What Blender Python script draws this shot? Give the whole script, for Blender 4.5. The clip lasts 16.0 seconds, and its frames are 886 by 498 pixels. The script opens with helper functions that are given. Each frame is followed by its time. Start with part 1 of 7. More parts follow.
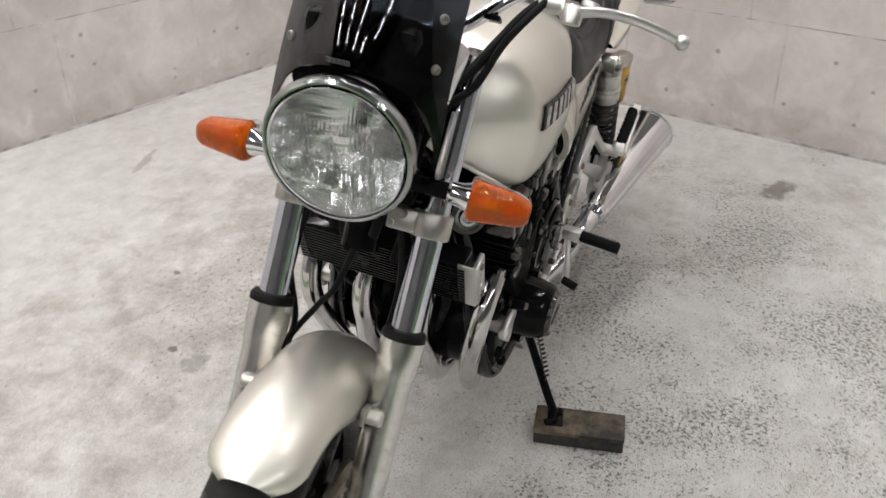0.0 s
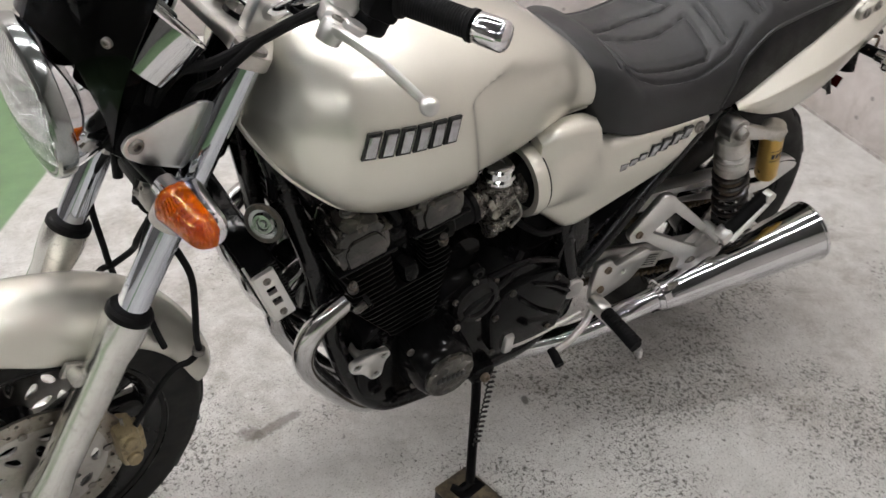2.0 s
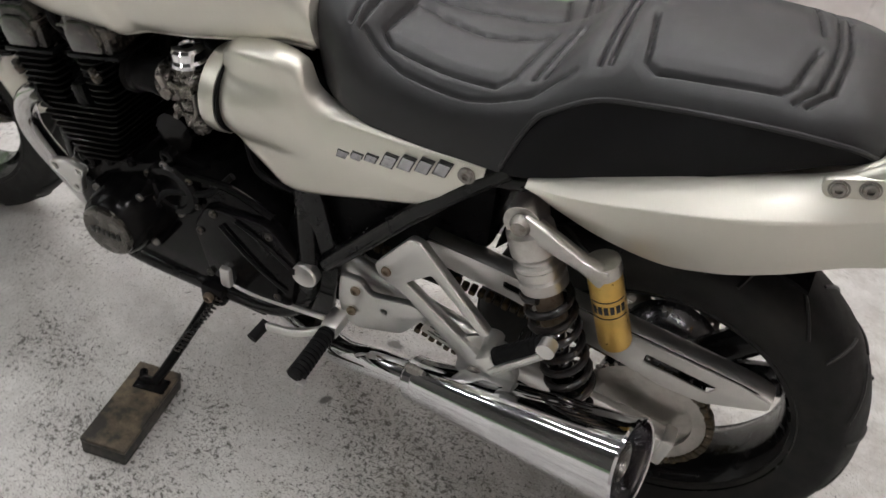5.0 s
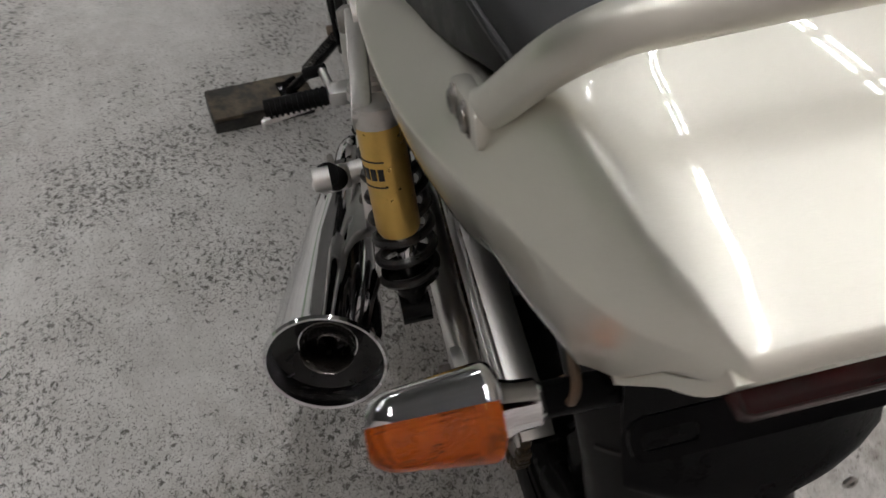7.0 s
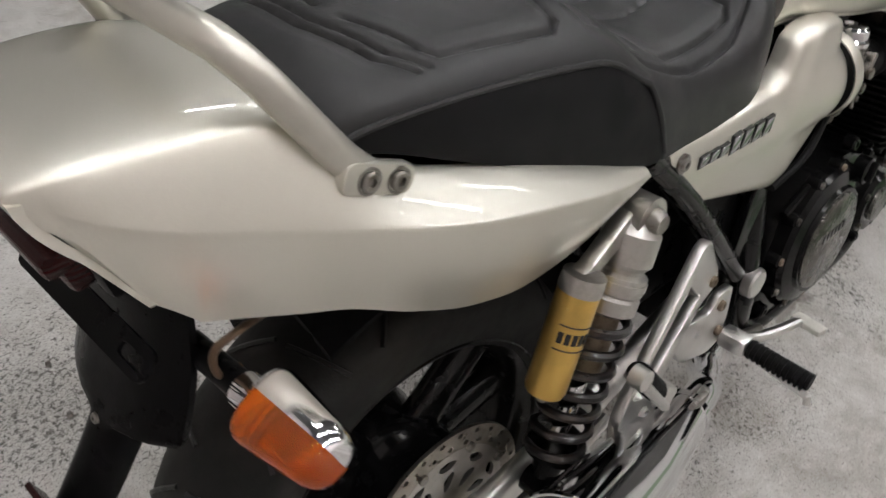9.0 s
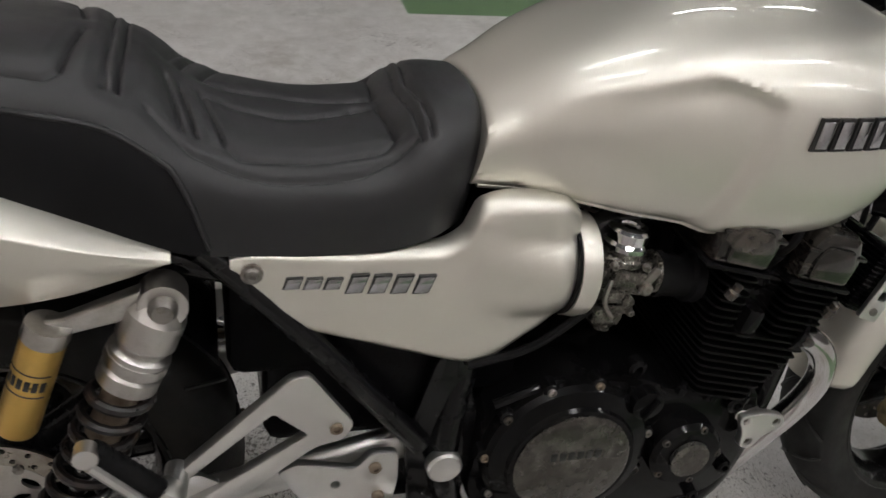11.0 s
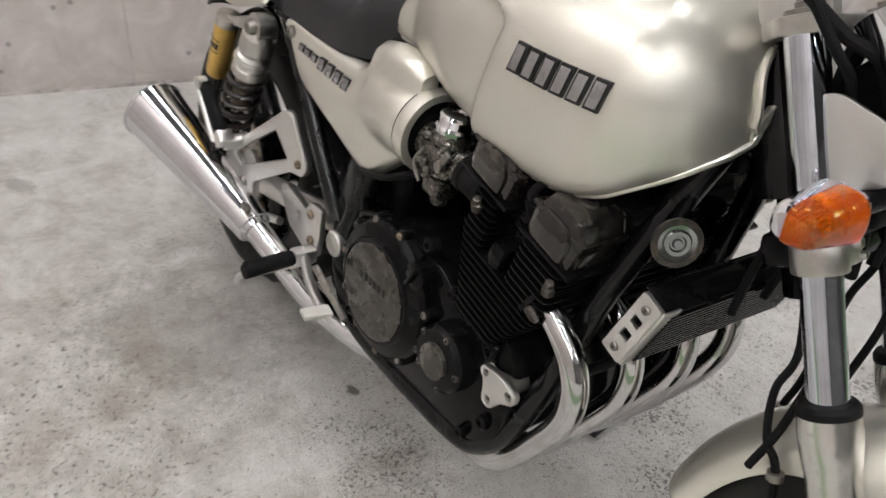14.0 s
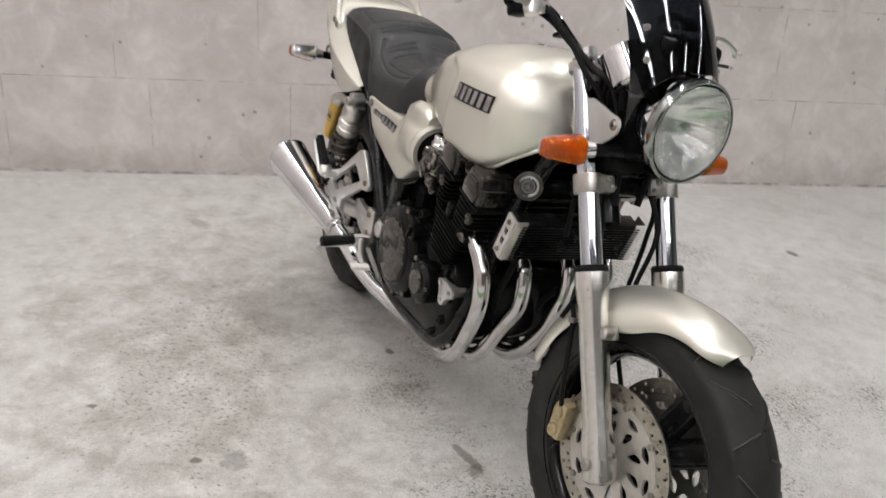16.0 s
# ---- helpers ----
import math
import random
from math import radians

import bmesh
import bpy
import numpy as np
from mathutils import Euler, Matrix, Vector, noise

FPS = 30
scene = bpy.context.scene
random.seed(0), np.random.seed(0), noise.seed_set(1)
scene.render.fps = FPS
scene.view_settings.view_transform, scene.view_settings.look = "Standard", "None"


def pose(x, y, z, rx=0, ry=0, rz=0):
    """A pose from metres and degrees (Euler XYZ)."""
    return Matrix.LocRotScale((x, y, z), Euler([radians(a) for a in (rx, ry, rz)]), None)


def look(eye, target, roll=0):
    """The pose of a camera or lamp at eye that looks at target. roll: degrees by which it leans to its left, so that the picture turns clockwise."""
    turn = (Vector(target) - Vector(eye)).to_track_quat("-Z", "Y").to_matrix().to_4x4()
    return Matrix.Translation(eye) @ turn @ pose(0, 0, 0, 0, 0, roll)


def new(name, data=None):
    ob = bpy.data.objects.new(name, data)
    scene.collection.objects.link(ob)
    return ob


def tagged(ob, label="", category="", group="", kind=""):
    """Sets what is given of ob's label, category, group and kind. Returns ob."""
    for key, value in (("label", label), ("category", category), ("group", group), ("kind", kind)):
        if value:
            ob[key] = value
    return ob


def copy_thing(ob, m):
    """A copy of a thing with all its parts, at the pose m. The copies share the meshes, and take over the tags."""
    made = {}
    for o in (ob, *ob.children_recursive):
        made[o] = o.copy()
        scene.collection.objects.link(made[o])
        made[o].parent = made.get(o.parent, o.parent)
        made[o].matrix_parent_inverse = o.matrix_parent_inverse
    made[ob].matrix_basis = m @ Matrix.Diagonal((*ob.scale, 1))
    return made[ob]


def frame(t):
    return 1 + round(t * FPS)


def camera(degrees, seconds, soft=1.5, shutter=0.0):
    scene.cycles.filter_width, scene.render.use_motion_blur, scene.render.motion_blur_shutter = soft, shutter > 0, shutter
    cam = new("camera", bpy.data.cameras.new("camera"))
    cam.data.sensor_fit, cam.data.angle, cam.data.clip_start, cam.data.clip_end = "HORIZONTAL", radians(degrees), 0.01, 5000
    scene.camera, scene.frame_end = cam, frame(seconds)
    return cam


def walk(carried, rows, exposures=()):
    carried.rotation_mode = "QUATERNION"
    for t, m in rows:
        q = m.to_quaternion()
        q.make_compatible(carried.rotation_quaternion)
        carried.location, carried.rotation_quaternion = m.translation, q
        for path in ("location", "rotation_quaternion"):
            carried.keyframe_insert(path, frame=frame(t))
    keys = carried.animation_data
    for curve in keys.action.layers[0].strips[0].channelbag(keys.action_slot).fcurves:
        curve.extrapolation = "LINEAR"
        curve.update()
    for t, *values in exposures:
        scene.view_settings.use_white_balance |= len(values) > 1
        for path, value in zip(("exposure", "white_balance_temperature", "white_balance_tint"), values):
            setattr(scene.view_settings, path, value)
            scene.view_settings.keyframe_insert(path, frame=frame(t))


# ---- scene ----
cam = camera(53.6, 16.0, soft=1.5, shutter=0.3)
PATH = [
    (0, (1.6408, 0.6191, 1.3837), (0.8391, 0.3105, 0.8718), -1.06),
    (0.5, (1.4855, 0.8436, 1.4022), (0.7657, 0.4086, 0.8612), 1.16),
    (1, (1.3088, 1.0136, 1.4066), (0.6552, 0.4916, 0.8586), 2.78),
    (1.5, (1.0910, 1.0938, 1.4047), (0.4967, 0.5236, 0.8376), 6.52),
    (2, (0.8982, 1.1887, 1.4003), (0.4111, 0.5251, 0.8325), 4.16),
    (2.5, (0.6673, 1.3221, 1.4258), (0.3061, 0.5893, 0.8490), 4.64),
    (3, (0.4170, 1.3373, 1.3993), (0.1228, 0.5817, 0.8141), 4.99),
    (3.5, (0.1938, 1.2903, 1.3827), (-0.0464, 0.5415, 0.7650), 6.08),
    (4, (-0.0765, 1.3039, 1.3659), (-0.1959, 0.5254, 0.7498), 7.08),
    (4.2, (-0.1957, 1.3160, 1.3721), (-0.2495, 0.5287, 0.7578), 7.75),
    (6.3, (-1.1026, 0.6604, 1.1986), (-0.5535, 0.2113, 0.4938), 11.75),
    (6.5, (-1.1240, 0.5770, 1.2100), (-0.5809, 0.2070, 0.4562), 10.00),
    (7, (-1.1807, 0.3951, 1.2200), (-0.5903, 0.1981, 0.4372), 6.60),
    (7.2, (-1.2242, 0.3186, 1.2217), (-0.5891, 0.1871, 0.4606), 6.68),
    (7.5, (-1.2945, 0.1607, 1.2277), (-0.6304, 0.1604, 0.4800), 7.92),
    (7.8, (-1.3334, 0.0421, 1.2575), (-0.6481, 0.1649, 0.5396), 7.49),
    (8, (-1.3260, -0.0303, 1.2537), (-0.6479, 0.1766, 0.5485), 6.87),
    (8.2, (-1.2904, -0.1176, 1.2505), (-0.6384, 0.1658, 0.5472), 7.05),
    (8.5, (-1.2258, -0.2470, 1.2660), (-0.6075, 0.1076, 0.5646), 6.83),
    (9, (-1.1562, -0.4553, 1.2922), (-0.6011, 0.0525, 0.6335), 5.65),
    (9.5, (-1.0643, -0.7085, 1.3388), (-0.5734, -0.0894, 0.7258), 4.96),
    (10, (-0.8390, -0.7834, 1.3503), (-0.4139, -0.1183, 0.7363), 6.46),
    (10.2, (-0.7703, -0.8108, 1.3337), (-0.3397, -0.1272, 0.7443), 8.59),
    (12.3, (0.3055, -0.8827, 1.3360), (0.0778, -0.1189, 0.7320), -0.45),
    (12.5, (0.4009, -0.9053, 1.3265), (0.1106, -0.1547, 0.7329), -1.15),
    (13, (0.6570, -0.9283, 1.3196), (0.2151, -0.2357, 0.7494), 0.90),
    (13.5, (0.8241, -0.8340, 1.2795), (0.2867, -0.1999, 0.7234), 5.53),
    (14, (1.0022, -0.7756, 1.2880), (0.3473, -0.2637, 0.7321), 4.12),
    (14.5, (1.3011, -0.7302, 1.2937), (0.5443, -0.3321, 0.7753), 4.84),
    (15, (1.5383, -0.8039, 1.3155), (0.7522, -0.4063, 0.8422), 3.52),
    (15.5, (1.7758, -0.9415, 1.3400), (0.9962, -0.5036, 0.8923), 4.48),
    (16, (1.9986, -0.9478, 1.3245), (1.1650, -0.5508, 0.9404), 4.01),
]
walk(cam, [(t, look(eye, target, roll)) for t, eye, target, roll in PATH], exposures=[(0, 0.16), (0.8, 0.05), (1.5, 0.2), (2.5, 0.06), (3.0, 0.14), (3.5, 0.08), (4.2, 0.02), (6.3, 0.1), (6.6, 0.02), (7.0, -0.62), (7.5, -0.75), (8.0, -0.37), (8.3, -0.25), (9.0, -0.36), (9.5, -0.30), (10.2, -0.55), (12.3, -0.72), (13.0, -0.62), (13.5, -0.3), (14.3, 0.0), (15, -0.02), (16, 0.08)])

# ---- world: a closed room, lit by its ceiling lamps ----
world = bpy.data.worlds.new("world")
world.use_nodes = True
world.node_tree.nodes["Background"].inputs[0].default_value = (0.5, 0.52, 0.55, 1)
world.node_tree.nodes["Background"].inputs[1].default_value = 0.02
scene.world = world
TUBE_STRENGTH = 76.0
CEILING_Z = 4.1


# ---- materials ----
def base_material(name):
    m = bpy.data.materials.new(name)
    m.use_nodes = True
    return m, m.node_tree, m.node_tree.nodes["Principled BSDF"]


def node(nt, kind, **values):
    n = nt.nodes.new(kind)
    for key, value in values.items():
        n.inputs[key].default_value = value
    return n


def noise_at(nt, scale, detail=4.0, rough=0.6, coords=None, distortion=0.0):
    if coords is None:
        coords = nt.nodes.new("ShaderNodeTexCoord").outputs["Object"]
    n = node(nt, "ShaderNodeTexNoise", Scale=scale, Detail=detail, Roughness=rough, Distortion=distortion)
    nt.links.new(coords, n.inputs["Vector"])
    return n.outputs["Fac"]


def ramp(nt, fac, lo, hi, a=0.0, b=1.0):
    n = node(nt, "ShaderNodeMapRange")
    for i, v in enumerate((lo, hi, a, b)):
        n.inputs[i + 1].default_value = v
    nt.links.new(fac, n.inputs[0])
    return n.outputs[0]


def mixed(nt, fac, a, b):
    n = nt.nodes.new("ShaderNodeMix")
    n.data_type = "RGBA"
    for socket, value in ((n.inputs[6], a), (n.inputs[7], b)):
        if isinstance(value, tuple):
            socket.default_value = (*value[:3], 1)
        else:
            nt.links.new(value, socket)
    if isinstance(fac, float):
        n.inputs[0].default_value = fac
    else:
        nt.links.new(fac, n.inputs[0])
    return n.outputs[2]


def calc(nt, op, a, b=0.0):
    n = nt.nodes.new("ShaderNodeMath")
    n.operation = op
    for i, v in enumerate((a, b)):
        if isinstance(v, (int, float)):
            n.inputs[i].default_value = v
        else:
            nt.links.new(v, n.inputs[i])
    return n.outputs[0]


def bump(nt, bsdf, height, strength, distance=0.01):
    n = node(nt, "ShaderNodeBump", Strength=strength, Distance=distance)
    nt.links.new(height, n.inputs["Height"])
    nt.links.new(n.outputs[0], bsdf.inputs["Normal"])


def surface(name, color, rough=0.5, metal=0.0, coat=0.0, worn=None, worn_at=(0.5, 0.7), wear_scale=25.0, grain=0.0, grain_scale=400.0,
            rough_spread=0.1, dirt=0.0, gloss=0.5):
    """A surface with wear in patches, uneven gloss and fine grain."""
    m, nt, b = base_material(name)
    b.inputs["Metallic"].default_value = metal
    b.inputs["Coat Weight"].default_value = coat
    b.inputs["Coat Roughness"].default_value = 0.04
    b.inputs["Specular IOR Level"].default_value = gloss
    big = noise_at(nt, wear_scale, 5.0, 0.65)
    col = mixed(nt, ramp(nt, big, *worn_at), color, worn) if worn else mixed(nt, ramp(nt, big, 0.35, 0.7), color, tuple(c * 0.86 for c in color))
    if dirt:
        fine = noise_at(nt, wear_scale * 7, 3.0, 0.7)
        col = mixed(nt, ramp(nt, fine, 0.56, 0.72, 0.0, dirt), col, (0.03, 0.026, 0.02))
    nt.links.new(col, b.inputs["Base Color"])
    nt.links.new(ramp(nt, noise_at(nt, wear_scale * 3, 4.0), 0.3, 0.7, max(0.02, rough - rough_spread), rough + rough_spread), b.inputs["Roughness"])
    if grain:
        bump(nt, b, noise_at(nt, grain_scale, 3.0), grain, 0.001)
    return m


def pearl():
    m, nt, b = base_material("pearl_champagne_paint")
    flakes = noise_at(nt, 2600.0, 1.0)
    soft = noise_at(nt, 6.0, 3.0)
    col = mixed(nt, ramp(nt, flakes, 0.4, 0.6), (0.76, 0.74, 0.665), (0.86, 0.84, 0.76))
    col = mixed(nt, ramp(nt, soft, 0.3, 0.7, 0.0, 0.25), col, (0.76, 0.74, 0.67))
    nt.links.new(col, b.inputs["Base Color"])
    b.inputs["Metallic"].default_value = 0.85
    b.inputs["Specular Tint"].default_value = (0.36, 0.35, 0.30, 1)
    b.inputs["Roughness"].default_value = 0.43
    b.inputs["Coat Weight"].default_value = 1.0
    b.inputs["Coat Roughness"].default_value = 0.02
    return m


def lens(name, color, scale, rough=0.08, through_it=0.5, axis=2, coat=1.0, gloss=0.3, ribs=0.35):
    """Ribbed coloured plastic of a lamp."""
    m, nt, b = base_material(name)
    b.inputs["Base Color"].default_value = (*color, 1)
    b.inputs["Roughness"].default_value = rough
    b.inputs["Transmission Weight"].default_value = through_it
    b.inputs["Specular IOR Level"].default_value = gloss
    b.inputs["Coat Weight"].default_value = coat
    b.inputs["Coat Roughness"].default_value = 0.03
    w = nt.nodes.new("ShaderNodeTexWave")
    w.bands_direction = "XYZ"[axis]
    w.inputs["Scale"].default_value = scale
    nt.links.new(nt.nodes.new("ShaderNodeTexCoord").outputs["Object"], w.inputs["Vector"])
    n = node(nt, "ShaderNodeBump", Strength=ribs, Distance=0.002)
    nt.links.new(w.outputs["Fac"], n.inputs["Height"])
    nt.links.new(n.outputs[0], b.inputs["Normal"])
    return m


def glass(name, color, rough=0.0, ribs=0.0):
    m, nt, b = base_material(name)
    b.inputs["Base Color"].default_value = (*color, 1)
    b.inputs["Roughness"].default_value = rough
    b.inputs["Transmission Weight"].default_value = 1.0
    b.inputs["IOR"].default_value = 1.45
    if ribs:
        w = nt.nodes.new("ShaderNodeTexWave")
        w.bands_direction = "Y"
        w.inputs["Scale"].default_value = ribs
        w.inputs["Distortion"].default_value = 0.6
        nt.links.new(nt.nodes.new("ShaderNodeTexCoord").outputs["Object"], w.inputs["Vector"])
        n = node(nt, "ShaderNodeBump", Strength=0.75, Distance=0.003)
        nt.links.new(calc(nt, "MULTIPLY", w.outputs["Fac"], ramp(nt, noise_at(nt, 16.0, 1.0), 0.35, 0.6, 0.15, 1.0)), n.inputs["Height"])
        nt.links.new(n.outputs[0], b.inputs["Normal"])
    return m


PAINT = pearl()
CHROME = surface("chrome", (0.80, 0.80, 0.82), 0.06, 1.0, rough_spread=0.03, wear_scale=12)
HEAT_CHROME = surface("heat_stained_chrome", (0.62, 0.61, 0.61), 0.12, 1.0, worn=(0.48, 0.46, 0.45), rough_spread=0.05, wear_scale=14)
FORK_CHROME = surface("blue_tinted_chrome", (0.66, 0.69, 0.75), 0.05, 1.0, rough_spread=0.03, wear_scale=18)
ALU = surface("bare_aluminium", (0.74, 0.73, 0.71), 0.35, 1.0, worn=(0.66, 0.65, 0.63), wear_scale=9, rough_spread=0.03)
DULL_ALU = surface("oxidised_aluminium", (0.54, 0.52, 0.49), 0.34, 0.95, worn=(0.42, 0.40, 0.37), wear_scale=25, rough_spread=0.04, dirt=0.12)
FORK_ALU = surface("stained_fork_aluminium", (0.72, 0.71, 0.68), 0.24, 1.0, worn=(0.62, 0.605, 0.57), wear_scale=14, worn_at=(0.5, 0.75), rough_spread=0.03, dirt=0.30)
SILVER_PAINT = surface("satin_silver_paint", (0.66, 0.645, 0.58), 0.36, 0.8, coat=0.15, wear_scale=8, rough_spread=0.02)
ENGINE_BLACK = surface("engine_black_enamel", (0.0045, 0.0045, 0.0048), 0.12, 0.0, coat=0.09, gloss=0.08, worn=(0.008, 0.0077, 0.0073), wear_scale=22, grain=0.1, grain_scale=250)
CAP_GREY = surface("flaked_dark_grey_enamel", (0.020, 0.018, 0.0165), 0.17, 0.5, coat=0.5, worn=(0.080, 0.070, 0.059), worn_at=(0.50, 0.60), wear_scale=26, dirt=0.35, grain=0.35, grain_scale=45)
FRAME_BLACK = surface("gloss_black_frame", (0.005, 0.005, 0.0055), 0.22, 0.0, coat=0.2, gloss=0.22, wear_scale=15)
PLASTIC = surface("black_plastic", (0.0035, 0.0035, 0.004), 0.32, gloss=0.06, worn=(0.005, 0.005, 0.0053), wear_scale=12, grain=0.15)
RUBBER = surface("black_rubber", (0.008, 0.008, 0.0085), 0.58, gloss=0.09, worn=(0.011, 0.0106, 0.010), wear_scale=20, grain=0.2)
TYRE = surface("tyre_rubber", (0.012, 0.012, 0.0118), 0.6, gloss=0.22, worn=(0.024, 0.0225, 0.0195), wear_scale=9, worn_at=(0.48, 0.72), grain=0.3, grain_scale=300)
VINYL = surface("black_seat_vinyl", (0.015, 0.015, 0.0165), 0.42, gloss=0.42, worn=(0.018, 0.018, 0.020), wear_scale=8, grain=0.3, grain_scale=900, rough_spread=0.05)
SIDE_VINYL = surface("matt_black_side_vinyl", (0.006, 0.006, 0.0068), 0.45, gloss=0.14, worn=(0.008, 0.008, 0.009), wear_scale=9, grain=0.4, grain_scale=700)
GOLD = surface("gold_anodised", (0.72, 0.47, 0.13), 0.36, 0.85, worn=(0.6, 0.4, 0.12), wear_scale=18)
CALIPER_GOLD = surface("grimy_gold_caliper", (0.36, 0.29, 0.17), 0.5, 0.35, worn=(0.16, 0.125, 0.07), wear_scale=45, dirt=0.5)
STEEL = surface("brake_disc_steel", (0.42, 0.39, 0.34), 0.34, 1.0, worn=(0.28, 0.245, 0.20), wear_scale=30, grain=0.2, dirt=0.2)
CHAIN = surface("greasy_chain_steel", (0.05, 0.038, 0.022), 0.45, 0.5, worn=(0.16, 0.11, 0.05), wear_scale=90, dirt=0.5)
CARB = surface("grimy_cast_aluminium", (0.12, 0.112, 0.10), 0.28, 0.85, worn=(0.28, 0.265, 0.24), worn_at=(0.50, 0.64), wear_scale=60, grain=0.15, dirt=0.5)
FIN_BLACK = surface("matt_black_fins", (0.0035, 0.0035, 0.0035), 0.36, gloss=0.07, worn=(0.007, 0.0066, 0.0062), wear_scale=60)
RUST_DARK = surface("dark_rusty_wire", (0.12, 0.075, 0.045), 0.6, 0.3, worn=(0.06, 0.035, 0.022), wear_scale=60)
RUST = surface("rusty_bolt_steel", (0.25, 0.20, 0.15), 0.55, 0.6, worn=(0.14, 0.085, 0.05), wear_scale=80, dirt=0.4)
BOLT = surface("dull_bolt_steel", (0.30, 0.285, 0.265), 0.38, 0.9, worn=(0.17, 0.14, 0.115), wear_scale=90)
DARK_BOLT = surface("blackened_bolt_steel", (0.07, 0.066, 0.06), 0.35, 0.8, worn=(0.16, 0.13, 0.10), wear_scale=90)
COVER_GREY = surface("scraped_cover_alloy", (0.10, 0.094, 0.086), 0.26, 0.9, worn=(0.24, 0.23, 0.21), worn_at=(0.48, 0.72), wear_scale=16, dirt=0.15)
SHOCK_ALU = surface("stained_cast_aluminium", (0.58, 0.565, 0.54), 0.32, 1.0, worn=(0.44, 0.42, 0.39), wear_scale=22, rough_spread=0.04, dirt=0.12, grain=0.08, grain_scale=300)
SPRING = surface("black_spring_steel", (0.010, 0.009, 0.009), 0.35, 0.1, coat=0.3, worn=(0.05, 0.032, 0.022), wear_scale=40)
WHITE = surface("white_paper_sticker", (0.62, 0.61, 0.56), 0.5, wear_scale=40, dirt=0.2)
ORANGE = lens("orange_lamp_plastic", (1.0, 0.19, 0.0), 95.0, 0.03, 0.80, axis=0, coat=0.0, gloss=0.35, ribs=0.12)
RED = lens("dark_red_lamp_plastic", (0.032, 0.001, 0.0015), 60.0, 0.16, 0.1, coat=0.15, gloss=0.15)
SMOKE = glass("smoked_screen_plastic", (0.022, 0.027, 0.036), 0.005)
CLEAR = glass("fluted_headlamp_glass", (0.985, 0.988, 0.985), 0.0)
GAUGE_GLASS = glass("gauge_glass", (0.9, 0.95, 0.95), 0.02)
REFLECTOR = surface("silvered_reflector", (0.92, 0.93, 0.93), 0.09, 1.0, rough_spread=0.02)
RIM_GREY = surface("grey_plated_steel", (0.34, 0.355, 0.35), 0.16, 1.0, rough_spread=0.05)
BADGE_CHROME = surface("tarnished_badge_chrome", (0.48, 0.48, 0.50), 0.12, 1.0, worn=(0.36, 0.36, 0.37), rough_spread=0.03, wear_scale=60)
SOOT = surface("sooty_steel", (0.30, 0.29, 0.28), 0.25, 1.0, worn=(0.16, 0.15, 0.14), wear_scale=14, rough_spread=0.04)
WOOD = surface("oil_soaked_wood", (0.15, 0.115, 0.070), 0.55, worn=(0.020, 0.016, 0.012), worn_at=(0.38, 0.56), wear_scale=14, grain=0.6, grain_scale=90, dirt=0.6)
DARK_WOOD = surface("black_painted_wood", (0.018, 0.017, 0.016), 0.5, worn=(0.06, 0.05, 0.04), wear_scale=30, dirt=0.3)
DARK_TRIM = surface("black_trim_and_groove_shade", (0.01, 0.01, 0.01), 0.4)
HOUSING = surface("white_lamp_housing", (0.75, 0.75, 0.73), 0.5)


def glow(name, strength):
    m = bpy.data.materials.new(name)
    m.use_nodes = True
    b = m.node_tree.nodes["Principled BSDF"]
    b.inputs["Emission Color"].default_value = (1.0, 0.985, 0.985, 1)
    b.inputs["Emission Strength"].default_value = strength
    return m


TUBE = glow("fluorescent_tube_glow", TUBE_STRENGTH)

# stains on the floor: place, half sizes, turn, darkness, brownness
STAINS = [(0.385, -0.07, 0.075, 0.016, 8, 0.75, 0.5), (0.44, -0.075, 0.03, 0.024, 40, 0.7, 0.5), (-0.178, -0.066, 0.02, 0.014, 0, 1.0, 0.2),
          (-0.13, 0.142, 0.016, 0.009, 60, 1.0, 0.1), (0.18, -0.705, 0.02, 0.014, 20, 1.0, 0.8), (0.21, -0.616, 0.05, 0.035, 30, 0.45, 0.0),
          (-1.27, 0.73, 0.09, 0.05, -20, 0.85, 0.6), (-0.141, -0.914, 0.016, 0.010, 70, 0.9, 0.2), (-0.76, -1.5, 0.10, 0.02, 15, 0.5, 0.5),
          (-0.448, 1.82, 0.035, 0.018, 0, 0.9, 0.1), (-1.38, -0.43, 0.07, 0.035, 20, 0.4, 0.4), (-0.55, -0.3, 0.30, 0.18, 20, 0.35, 0.4)]


